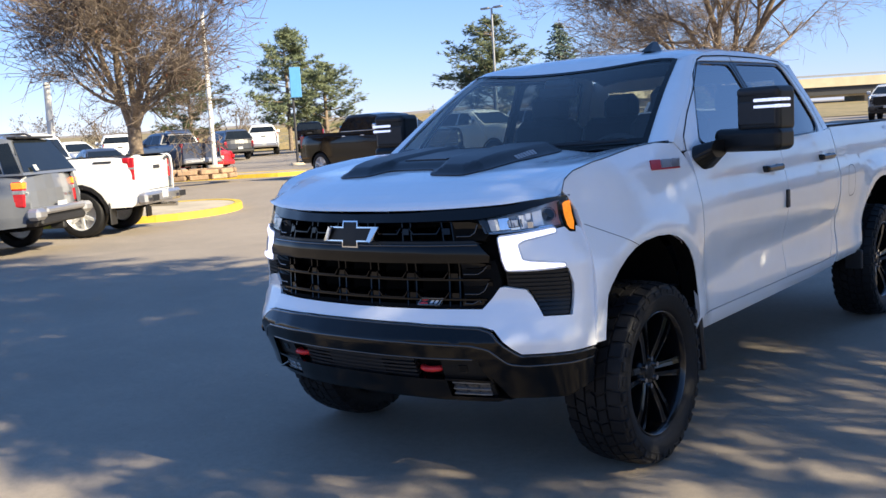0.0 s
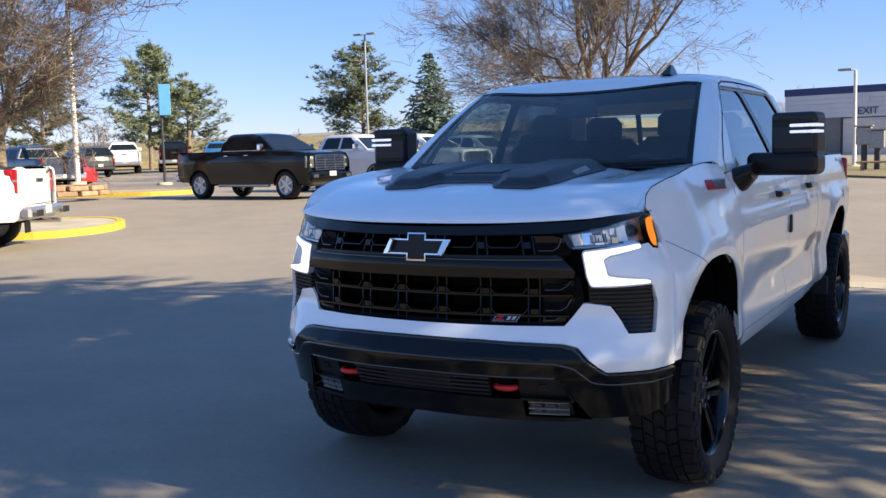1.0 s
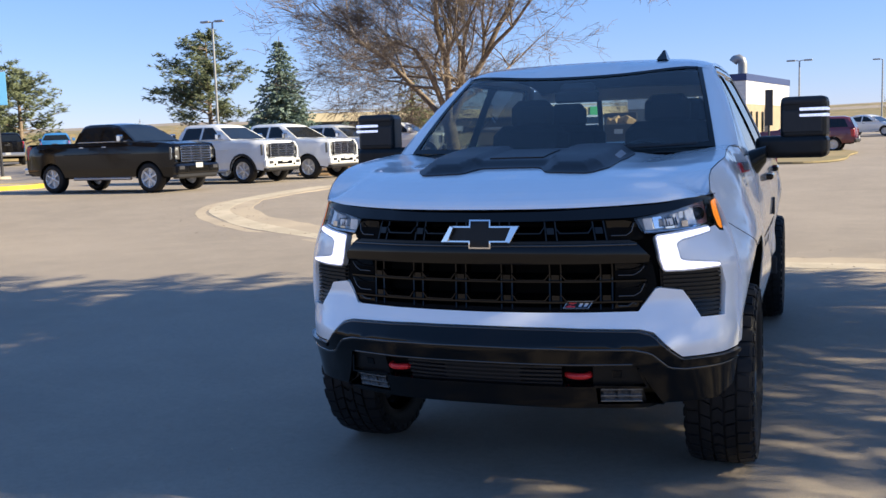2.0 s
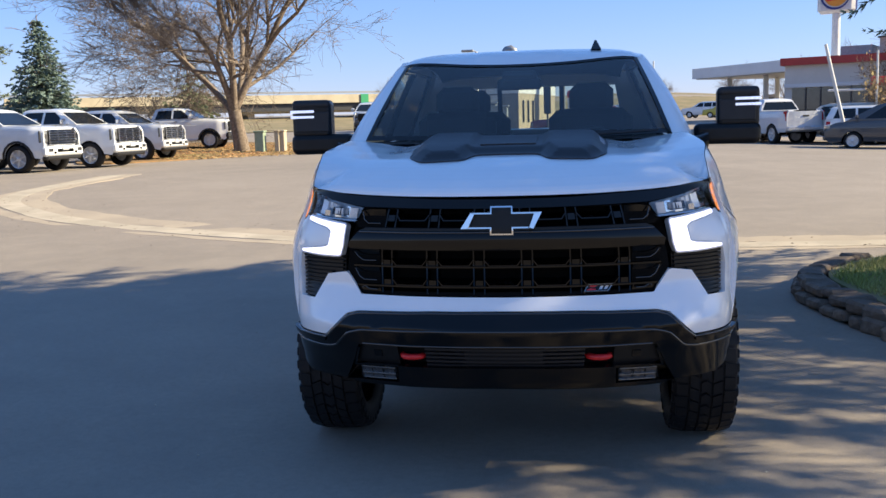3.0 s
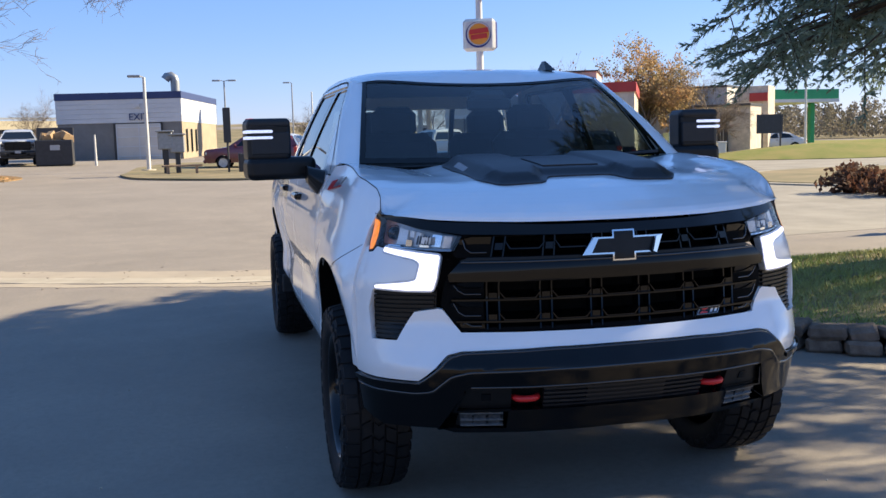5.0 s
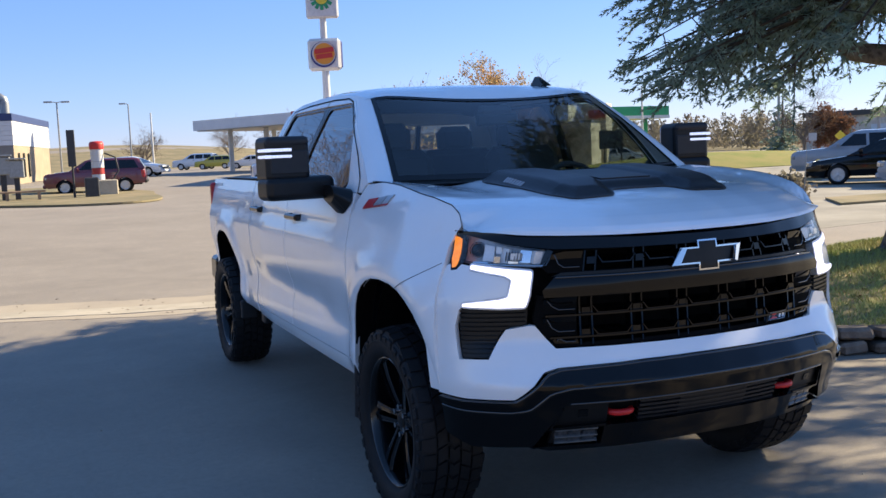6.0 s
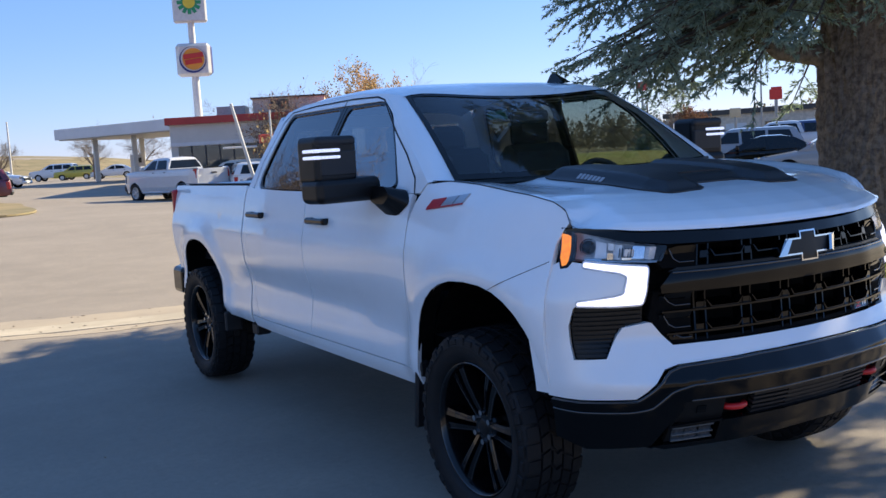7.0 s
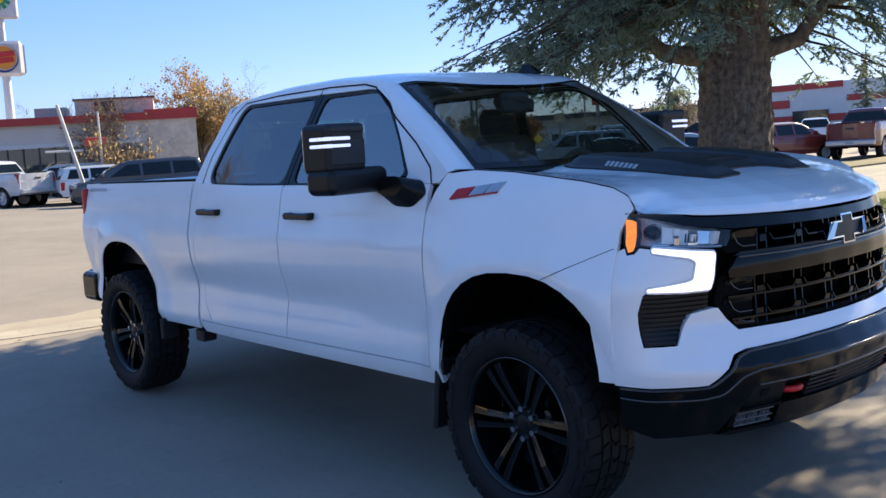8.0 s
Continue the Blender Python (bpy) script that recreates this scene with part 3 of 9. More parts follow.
def hood_z(x, y):
    a = min(abs(x) / 0.86, 1.1)
    d = y - lip_y(x)
    k = step01(d, 0.02, 0.14)
    z = sm(d, HOODP) * k + ip(d, HOODP) * (1 - k)
    z += 0.028 * a ** 3 * max(0.0, 1 - d / 0.5)
    z -= 0.022 * math.exp(-((abs(x) - 0.56) / 0.10) ** 2) * step01(d, 0.25, 0.9)
    w = step01(a, 0.80, 1.0)
    return z * (1 - w) + (ip(y, SEAM) + 0.004) * w


def hood_edge(y):
    return side(y, ip(y, SEAM)) - 0.002


def hood(u, v):
    s = 2 * u - 1
    x = s * 0.85
    for _ in range(6):
        y0 = lip_y(x)
        x = s * hood_edge(y0)
    y1 = 0.17 + 0.19 * s * s
    w = v ** 1.5
    y = y0 + (y1 - y0) * w
    x = s * hood_edge(y)
    y = max(y, lip_y(x))
    return (x, y, hood_z(x, y))


part("hood", Mesh().grid(hood, 48, 40), "paint", truck)
for sg in (1, -1):
    hs = Mesh()
    pts = [(sg * (hood_edge(y) + 0.002), y, hood_z(hood_edge(y), y) - 0.0005) for y in [-0.6 + 0.03 * i for i in range(34)]]
    hs.tube(pts, 0.0013, 6)
    part("hood_seam", hs, "gap", truck)
SC = [(0.0, -0.455), (0.135, -0.455), (0.185, -0.565), (0.375, -0.565), (0.435, -0.46), (0.458, -0.10), (0.455, 0.10), (0.43, 0.185), (0.0, 0.17)]
SCOOP = SC + [(-x, y) for x, y in SC[-2:0:-1]]


def edge_dist(x, y, poly):
    best = 9.0
    for (xa, ya), (xb, yb) in zip(poly, poly[1:] + poly[:1]):
        dx, dy = xb - xa, yb - ya
        t = min(max(((x - xa) * dx + (y - ya) * dy) / (dx * dx + dy * dy), 0), 1)
        best = min(best, math.hypot(x - xa - t * dx, y - ya - t * dy))
    return best


def scoop(x, y):
    d = edge_dist(x, y, SCOOP)
    f = step01(y, -0.60, -0.36)
    h = 0.006 + (0.022 + 0.020 * f) * step01(d, 0, 0.075) * (1 - 0.42 * step01(0.185 - abs(x), 0, 0.035))
    return (x, y, hood_z(x, y) + h)


part("hood_insert", panel(rounded(SCOOP, 0.03, 3), scoop, 0.018, 0.02), "hood_black", truck, "satin black raised hood insert")
part("hood_vent", panel([(-0.125, -0.36), (0.125, -0.36), (0.13, -0.08), (-0.13, -0.08)], lambda x, y: Vector(scoop(x, y)) + Vector((0, 0, 0.005)), 0.03, 0.01), "hood_black", truck)
for sg in (1, -1):
    hb = Mesh()
    for i in range(7):
        y = -0.225 + i * 0.024
        pq = [(sg * 0.418, y), (sg * 0.440, y + 0.003), (sg * 0.440, y + 0.019), (sg * 0.418, y + 0.016)]
        panel(pq if sg > 0 else pq[::-1], lambda x, yy: Vector(scoop(x, yy)) + Vector((0, 0, 0.003)), 0.02, 0.004, mesh=hb)
    part("hood_lettering", hb, "bar_grey", truck, "row of small grey lettering bars")

# ---- front: grille, lights, bumper ----


def mir(pts):
    """The outline on the other side."""
    return [(-a, b) for a, b in reversed(pts)]


def both(half):
    """A closed outline from its right half, top centre to bottom centre."""
    return half + [(-a, b) for a, b in reversed(half) if a > 1e-6]


def fp(name, outline, material, d=0.0, back=0.03, step=0.05, holes=(), label="", parent=None, mirrored=False):
    f = lambda s, z: front(s, z, d)
    out = part(name, panel(outline, f, (step, 0.0 if back < 0 else step), abs(back), holes, 1), material, parent or truck, label)
    if mirrored:
        part(name, panel(mir(outline), f, (step, 0.0 if back < 0 else step), abs(back), [mir(h) for h in holes], 1), material, parent or truck, label)
    return out


fp("grille_back", both([(0, 1.22), (0.66, 1.22), (0.70, 0.95), (0.64, 0.81), (0, 0.81)]), "liner", -0.10, 0.01, 0.1)
fp("grille_top_trim", both([(0, 1.226), (0.3, 1.229), (0.6, 1.241), (0.78, 1.257), (0.9, 1.266), (0.985, 1.272), (1.055, 1.276), (1.055, 1.264), (0.98, 1.256), (0.82, 1.222), (0.64, 1.198), (0.3, 1.192), (0, 1.190)]), "black_gloss", 0.004, 0.05, label="gloss black trim above the grille")
# the broad bar with its upper face tilted
BAR = both([(0, 1.098), (0.63, 1.098), (0.665, 1.05), (0.655, 1.024), (0, 1.024)])
grille = part("grille_bar", panel(BAR, lambda q, z: front(q, z, 0.006 + 0.022 * math.sqrt(max(0.05, 1 - ((z - 1.052) / 0.055) ** 2))), (0.05, 0.012), 0.06), "black_gloss", truck, "broad gloss black grille bar")
fp("grille_bar_top", both([(0, 1.112), (0.60, 1.112), (0.63, 1.100), (0, 1.100)]), "black_satin", 0.004, 0.05, parent=grille)
# thin glossier tubes along the bar's edges, added for a line of highlight
part("grille_bar_edge", Mesh().tube([front(q, 1.096, 0.018) for q in [-0.625 + 0.025 * k for k in range(51)]], 0.005, 8), "black_edge", grille)
part("grille_bar_edge", Mesh().tube([front(q, 1.027, 0.020) for q in [-0.65 + 0.026 * k for k in range(51)]], 0.004, 8), "black_edge", grille)
FRAME_UP = both([(0, 1.192), (0.632, 1.197), (0.665, 1.135), (0.64, 1.11), (0, 1.11)])
FRAME_UP_IN = both([(0, 1.188), (0.515, 1.188), (0.515, 1.114), (0, 1.114)])
fp("upper_grille_frame", FRAME_UP, "liner", -0.012, 0.05, holes=[FRAME_UP_IN])
FRAME_LO = both([(0, 1.026), (0.66, 1.026), (0.675, 0.93), (0.655, 0.895), (0.615, 0.835), (0, 0.832)])
FRAME_LO_IN = both([(0, 1.015), (0.52, 1.015), (0.52, 0.846), (0, 0.846)])
fp("lower_grille_frame", FRAME_LO, "liner", -0.012, 0.05, holes=[FRAME_LO_IN])
for sg in (1, -1):
    for z0, z1 in ((1.120, 1.188), (0.964, 1.020), (0.881, 0.950), (0.842, 0.868)):
        pl = [(0.520, z0), (0.628 if z0 > 0.86 else 0.605, z0 + 0.004), (0.645 if z0 > 0.86 else 0.612, z1 - 0.01), (0.60, z1), (0.525, z1)]
        tilt = lambda s, z, z1=z1: front(s, z, 0.002 + 0.5 * (z - z1))
        ep = part("grille_end_plate", panel(pl if sg > 0 else mir(pl), tilt, 0.1, 0.02), "black_gloss", truck)
        # glossy tube added for a curved highlight at the plate's end
        part("end_rim", Mesh().tube([front(sg * a_, b_, 0.004) for a_, b_ in ((0.535, z0 + 0.010), (pl[1][0] - 0.035, z0 + 0.010), (pl[1][0] - 0.012, z0 + 0.024), (pl[2][0] - 0.012, z1 - 0.012))], 0.0032, 8), "black_edge", ep)
POSTS = (-0.490, -0.294, -0.098, 0.098, 0.294, 0.490)
for s in POSTS:
    for z0, z1 in ((1.112, 1.188), (0.838, 1.022)):
        for o in (-0.022, 0.022):
            fp("grille_post", [(s + o - 0.003, z0), (s + o + 0.003, z0), (s + o + 0.003, z1), (s + o - 0.003, z1)], "black_gloss", -0.010, 0.05, 0.5)
# trays with raised, slanting ends between the posts, and small blocks that join them
for z in (1.144, 0.957, 0.874):
    for s in POSTS:
        fp("grille_block", [(s - 0.015, z - 0.005), (s + 0.015, z - 0.005), (s + 0.015, z + 0.020), (s - 0.015, z + 0.020)], "black_gloss", -0.004, 0.03, 0.5)
    for sa, sb in zip(POSTS, POSTS[1:]):
        a, b = sa + 0.022, sb - 0.022
        tray = [(a, z + 0.022), (a + 0.018, z - 0.003), (b - 0.018, z - 0.003), (b, z + 0.022), (b, z + 0.027), (b - 0.021, z + 0.0015), (a + 0.021, z + 0.0015), (a, z + 0.027)]
        tr_ = fp("grille_tray", tray, "black_gloss", 0.003, 0.03, 0.2)
        part("tray_shelf", Mesh().grid(lambda u, v: front(a + (b - a) * u, z + 0.004 + 0.014 * v, 0.0 - 0.085 * v), 4, 3), "black_gloss", tr_)
# two thin shelves run the whole width under the trays
for z, w in ((0.951, 0.64), (0.868, 0.625)):
    fp("grille_shelf", both([(0, z + 0.0035), (w, z + 0.0035), (w, z - 0.0035), (0, z - 0.0035)]), "black_gloss", 0.008, 0.04, 0.06)
# emblem: a plain slanted cross, dark with a bright border
BOW = [(-0.172, 1.112), (-0.048, 1.112), (-0.048, 1.086), (0.048, 1.086), (0.048, 1.112), (0.132, 1.112), (0.172, 1.176), (0.048, 1.176), (0.048, 1.202), (-0.048, 1.202), (-0.048, 1.176), (-0.132, 1.176)]
BOWIN = [(-0.158, 1.118), (-0.042, 1.118), (-0.042, 1.092), (0.042, 1.092), (0.042, 1.118), (0.128, 1.118), (0.159, 1.170), (0.042, 1.170), (0.042, 1.196), (-0.042, 1.196), (-0.042, 1.170), (-0.128, 1.170)]
emb = fp("emblem", BOW, "chrome", 0.028, 0.04, 0.2, label="slanted cross emblem, black with chrome border", holes=[BOWIN])
for end in ([(-0.173, 1.111), (-0.132, 1.177), (-0.116, 1.171), (-0.140, 1.117)], [(0.173, 1.177), (0.132, 1.111), (0.116, 1.117), (0.140, 1.171)]):
    part("emblem_end", panel(end if end[0][0] > 0 else end[::-1], lambda q, z: front(q, z, 0.027 + 0.35 * (0.173 - abs(q))), 0.2, 0.01), "chrome", emb)
fp("emblem_face", BOWIN, "black_satin", 0.024, 0.02, 0.2, parent=emb)
gb = fp("grille_badge", [(0.325, 0.846), (0.425, 0.846), (0.442, 0.873), (0.342, 0.873)], "fog_grey", 0.006, 0.015, 0.2, label="small red and silver badge")
fp("badge_field", [(0.330, 0.849), (0.421, 0.849), (0.436, 0.870), (0.345, 0.870)], "black_gloss", 0.008, 0.003, 0.2, parent=gb)
fp("badge_face", [(0.334, 0.851), (0.372, 0.851), (0.374, 0.855), (0.352, 0.856), (0.380, 0.868), (0.350, 0.868), (0.349, 0.864), (0.366, 0.863)], "red", 0.010, 0.002, 0.2, parent=gb)
for sb_ in (0.385, 0.405):
    fp("badge_bar", [(sb_, 0.853), (sb_ + 0.012, 0.853), (sb_ + 0.020, 0.866), (sb_ + 0.008, 0.866)], "silver", 0.010, 0.002, 0.2, parent=gb)
for sg in (1, -1):
    def o(pts):
        return pts if sg > 0 else mir(pts)
    HL = [(0.638, 1.192), (0.655, 1.138), (0.80, 1.143), (0.93, 1.150), (1.035, 1.158), (1.058, 1.19), (1.064, 1.266), (0.985, 1.256), (0.82, 1.220)]
    hl = fp("headlight", o(HL), "lamp_back", -0.055, 0.0, 0.05, label="clear headlight with chrome reflector and amber corner")
    fp("headlight_box", o(HL), "lamp_back", -0.058, -0.001, 0.06, parent=hl)
    hw = Mesh()
    n = len(HL)
    for (sa, za), (sb, zb) in zip(HL, HL[1:] + HL[:1]):
        q = [front(sg * sa, za, 0.0), front(sg * sb, zb, 0.0), front(sg * sb, zb, -0.06), front(sg * sa, za, -0.06)]
        hw.flat([q if sg < 0 else q[::-1]])
    part("headlight_rim", hw, "black_satin", hl)
    # a dark round projector, a pale plate, then a cluster of bright facets
    pj_ = Vector(front(sg * 0.945, 1.198, -0.03))
    dirn = Vector((sg * 0.45, -1, 0)).normalized()
    part("projector", Mesh().tube([pj_ + dirn * -0.03, pj_, pj_ + dirn * 0.008, pj_ + dirn * 0.012], [0.028, 0.028, 0.022, 0.004], 16), "black_edge", hl, "dark round projector lens")
    part("projector_ring", Mesh().tube([pj_ + dirn * -0.004, pj_ + dirn * 0.002], [0.034, 0.031], 16, caps=False), "chrome", hl)
    fp("lamp_plate", o([(0.862, 1.158), (0.910, 1.160), (0.914, 1.222), (0.866, 1.212)]), "reflector", -0.022, 0.03, 0.1, parent=hl)
    fp("lamp_plate", o([(0.880, 1.152), (0.945, 1.156), (0.945, 1.160), (0.880, 1.157)]), "chrome", -0.010, 0.02, 0.1, parent=hl)
    for q, (s0, s1, z0, z1) in enumerate(((0.665, 0.700, 1.145, 1.192), (0.704, 0.742, 1.148, 1.196), (0.748, 0.790, 1.160, 1.188), (0.750, 0.792, 1.147, 1.158), (0.798, 0.828, 1.150, 1.206), (0.831, 0.858, 1.152, 1.178), (0.831, 0.858, 1.184, 1.212))):
        k_ = (0.5, -0.5, 0.3, 0.0, -0.6, 0.4, -0.3)[q]
        fct = lambda s_, z_, s0=s0, z0=z0, k_=k_: front(s_, z_, -0.026 + k_ * (abs(s_) - s0) + 0.25 * (z_ - z0))
        part("lamp_facet", panel(o([(s0, z0), (s1, z0 + 0.002), (s1 + 0.003, z1), (s0 + 0.003, z1 - 0.003)]), fct, 0.1, 0.02), "chrome" if q % 2 else "reflector", hl)
    for q in range(5):
        sa = 0.760 + 0.012 * q
        fp("lamp_rib", o([(sa, 1.160), (sa + 0.003, 1.160), (sa + 0.004, 1.192), (sa + 0.001, 1.192)]), "black_gloss", -0.014, 0.012, 0.2, parent=hl)
    fp("lamp_eyebrow", o([(0.66, 1.140), (0.80, 1.145), (0.95, 1.155), (0.95, 1.149), (0.80, 1.139), (0.66, 1.134)]), "chrome", -0.012, 0.02, 0.1, parent=hl)
    fp("headlight_lens", o([(a, b) for a, b in HL]), "lens", 0.002, 0.0, 0.05, parent=hl)
    fp("marker_edge", o([(0.992, 1.150), (1.006, 1.130), (1.034, 1.126), (1.055, 1.165), (1.064, 1.266), (1.018, 1.260), (0.998, 1.249), (0.992, 1.19)]), "black_gloss", 0.001, 0.02, 0.04, parent=hl)
    AMB = [(1.008, 1.156), (1.014, 1.141), (1.030, 1.137), (1.046, 1.168), (1.054, 1.254), (1.026, 1.250), (1.012, 1.243), (1.008, 1.19)]
    fp("amber_marker", o(AMB), "amber", 0.003, 0.02, 0.04, parent=hl, label="amber corner marker")
    DRL = rounded([(0.705, 1.122), (0.80, 1.132), (0.945, 1.150), (0.945, 1.134), (0.80, 1.108), (0.771, 1.092), (0.770, 1.028), (0.80, 1.020), (0.940, 1.006), (0.940, 0.995), (0.80, 0.988), (0.706, 0.988), (0.697, 1.03)], 0.010, 3)
    fp("light_border", o(swollen(DRL, 0.007)), "lamp_back", 0.003, 0.03, 0.05, parent=hl, label="thin grey edge round the running light")
    fp("daytime_light", o(DRL), "drl", 0.007, 0.02, 0.05, parent=hl, label="lit white daytime running light bracket")
    VENT = [(0.684, 0.985), (0.955, 0.982), (0.975, 0.92), (0.97, 0.795), (0.855, 0.798), (0.775, 0.905), (0.688, 0.918)]
    vent = fp("bumper_vent", o(VENT), "black_satin", -0.03, 0.02, 0.05, label="black slatted bumper vent")
    for k in range(11):
        z = 0.808 + k * 0.0168
        s0 = ip(z, [(0.79, 0.862), (0.905, 0.782), (0.918, 0.70), (0.99, 0.695)])
        fp("vent_slat", o([(s0, z - 0.005), (0.960, z - 0.005), (0.960, z + 0.005), (s0, z + 0.005)]), "black_satin", -0.014, 0.014, 0.06, parent=vent)
    CHEEK = [(0.80, 1.118), (0.93, 1.132), (0.93, 1.142), (1.035, 1.156), (1.117, 1.12), (1.122, 0.95), (1.122, 0.85), (1.108, 0.75), (1.094, 0.655), (0.965, 0.648), (0.785, 0.652), (0.755, 0.675), (0.672, 0.752), (0.62, 0.765), (0.3, 0.775), (0.0, 0.777), (0.0, 0.828), (0.61, 0.830), (0.672, 0.915), (0.688, 0.918), (0.775, 0.905), (0.855, 0.798), (0.97, 0.795), (0.975, 0.92), (0.955, 0.984), (0.93, 1.001), (0.767, 1.024), (0.754, 1.044), (0.761, 1.103)]
    if sg > 0:
        fp("bumper_fascia", CHEEK[:15] + [(0.0, 0.777)] + mir(CHEEK[:15]) + mir(CHEEK[17:]) + [(0.0, 0.828)] + CHEEK[17:], "paint", 0.0, 0.03, 0.04)
    part("fender_return", panel(o([(1.06, 0.66), (1.16, 0.66), (1.165, 0.90), (1.16, 1.13), (1.06, 1.13)]), lambda s_, z_: front(s_, z_, -0.004), 0.04, 0), "paint", truck)
    LOW = [(0.0, 0.772), (0.3, 0.770), (0.615, 0.760), (0.668, 0.745), (0.75, 0.668), (0.785, 0.645), (0.965, 0.641), (1.07, 0.648), (1.07, 0.50), (0.95, 0.455), (0.72, 0.455), (0.66, 0.55), (0.62, 0.628), (0.0, 0.634)]
    if sg > 0:
        face = [(0.0, 0.702), (0.3, 0.700), (0.60, 0.692), (0.665, 0.675), (0.735, 0.610), (0.80, 0.600), (0.965, 0.600), (1.07, 0.610)] + LOW[8:]
        bp = fp("lower_bumper", both(face), "black_gloss", 0.012, 0.05, 0.04, label="gloss black lower bumper")
        # glossier tubes laid along the bumper edges to draw highlight lines
        crease = Mesh().tube([front(q, ip(abs(q), face[:8]), 0.009) for q in [-1.07 + 0.02 * k for k in range(108)]], 0.006, 8)
        part("bumper_crease", crease, "black_edge", bp)
        rim_ = Mesh().tube([front(q, ip(abs(q), LOW[:8]) - 0.004, 0.006) for q in [-1.06 + 0.02 * k for k in range(107)]], 0.0065, 8)
        part("bumper_top_edge", rim_, "black_edge", bp)
        low_ = Mesh().tube([front(q, ip(abs(q), [(0.0, 0.637), (0.60, 0.632)]), 0.009) for q in [-0.60 + 0.02 * k for k in range(61)]], 0.005, 8)
        part("bumper_lower_edge", low_, "black_edge", bp)
        fp("bumper_chamfer", both(LOW[:8] + [(a, b + 0.001) for a, b in face[:8][::-1]]), "black_gloss", 0.012, 0.03, 0.03, parent=bp)
    fp("bumper_side_lip", o([(0.78, 0.643), (0.965, 0.640), (1.07, 0.648), (1.07, 0.632), (0.965, 0.622), (0.79, 0.622)]), "black_gloss", 0.022, 0.02, 0.06, parent=bp)
    fp("bumper_pocket", o([(0.45, 0.625), (0.615, 0.622), (0.66, 0.54), (0.45, 0.532)]), "black_satin", -0.012, 0.03, 0.08, parent=bp)
    fp("sensor_cap", o([(0.525, 0.60), (0.56, 0.60), (0.56, 0.572), (0.525, 0.572)]), "black_gloss", -0.008, 0.01, 0.2, parent=bp)
    fp("bumper_strip", o([(0.455, 0.540), (0.60, 0.535), (0.655, 0.530), (0.62, 0.608), (0.628, 0.612), (0.668, 0.522), (0.455, 0.530)]), "black_gloss", 0.008, 0.01, 0.1, parent=bp)
    FOG = [(0.475, 0.526), (0.64, 0.518), (0.655, 0.452), (0.475, 0.462)]
    fg = fp("fog_light", o(FOG), "black_satin", -0.02, 0.02, 0.1, label="slim twin fog light")
    for z in (0.467, 0.490, 0.518):
        fp("fog_strip", o([(0.480, z - 0.002), (0.64, z - 0.005), (0.638, z), (0.480, z + 0.003)]), "fog_grey", -0.004, 0.015, 0.2, parent=fg)
    for sc in (0.51, 0.565, 0.615):
        fp("fog_lamp", o([(sc - 0.022, 0.470), (sc + 0.022, 0.468), (sc + 0.022, 0.508), (sc - 0.022, 0.511)]), "fog_lens", -0.012, 0.01, 0.2, parent=fg)
    fp("hook_recess", o([(0.335, 0.628), (0.445, 0.626), (0.445, 0.542), (0.335, 0.542)]), "liner", -0.04, 0.03, 0.1)
    c = Vector(front(sg * 0.388, 0.585, -0.022))
    hk = Mesh()
    pts = [c + Vector((0.044 * math.cos(a), 0.018 - 0.035 * math.sin(a), -0.004)) for a in [math.pi * k / 8 for k in range(9)]]
    pts = [pts[0] + Vector((0, 0.07, 0.005))] + pts + [pts[-1] + Vector((0, 0.07, 0.005))]
    hk.tube(pts, 0.013, 8)
    part("tow_hook", hk, "red_hook", truck, "red steel tow hook")
fp("lower_intake", both([(0, 0.630), (0.335, 0.626), (0.335, 0.540), (0, 0.536)]), "liner", -0.05, 0.03, 0.1)
for k in range(5):
    z = 0.547 + k * 0.018
    fp("intake_slat", both([(0, z + 0.004), (0.33, z + 0.004), (0.33, z - 0.005), (0, z - 0.005)]), "plastic", -0.006, 0.03, 0.08)
fp("intake_centre", both([(0, 0.626), (0.16, 0.626), (0.16, 0.545), (0, 0.545)]), "black_satin", -0.008, 0.02, 0.1)
fp("skid_lip", both([(0, 0.538), (0.462, 0.532), (0.468, 0.455), (0.72, 0.452), (0.66, 0.434), (0.3, 0.438), (0, 0.442)]), "black_gloss", 0.002, 0.06, 0.06)
fp("skid_edge", both([(0, 0.540), (0.46, 0.535), (0.46, 0.527), (0, 0.532)]), "black_gloss", 0.012, 0.02, 0.1)
ub = Mesh()
ub.flat([[(-0.70, -0.75, 0.45), (-0.70, 0.4, 0.40), (0.70, 0.4, 0.40), (0.70, -0.75, 0.45)], [(-0.85, 0.45, 0.50), (-0.85, 4.4, 0.55), (0.85, 4.4, 0.55), (0.85, 0.45, 0.50)]])
ub.box((0, 1.9, 0.47), (0.9, 3.4, 0.14), 0.02)
ub.tube([(0.55, 2.6, 0.44), (0.55, 4.2, 0.46)], 0.05, 8)
part("underbody", ub, "liner", truck)
ax = Mesh().tube([(-0.85, WB, TYRE), (0.85, WB, TYRE)], 0.06, 10)
part("rear_axle", ax, "liner", truck)
rs = Mesh()
rs.box((-0.86, 2.85, 0.475), (0.10, 0.10, 0.08), 0.01)
part("frame_bracket", rs, "plastic", truck)

# ---- bed and tail ----
bd = Mesh()
for sg in (1, -1):
    for y0, y1 in ((2.71, 4.45),):
        q = [(sg * 0.90, y0, 1.452), (sg * 0.90, y1, 1.452), (sg * 0.80, y1, 1.452), (sg * 0.80, y0, 1.452)]
        bd.flat([q, [(sg * 0.80, y0, 1.452), (sg * 0.80, y1, 1.452), (sg * 0.80, y1, 0.86), (sg * 0.80, y0, 0.86)]])
bd.box((0, 2.79, 1.16), (1.6, 0.04, 0.58), 0.005)
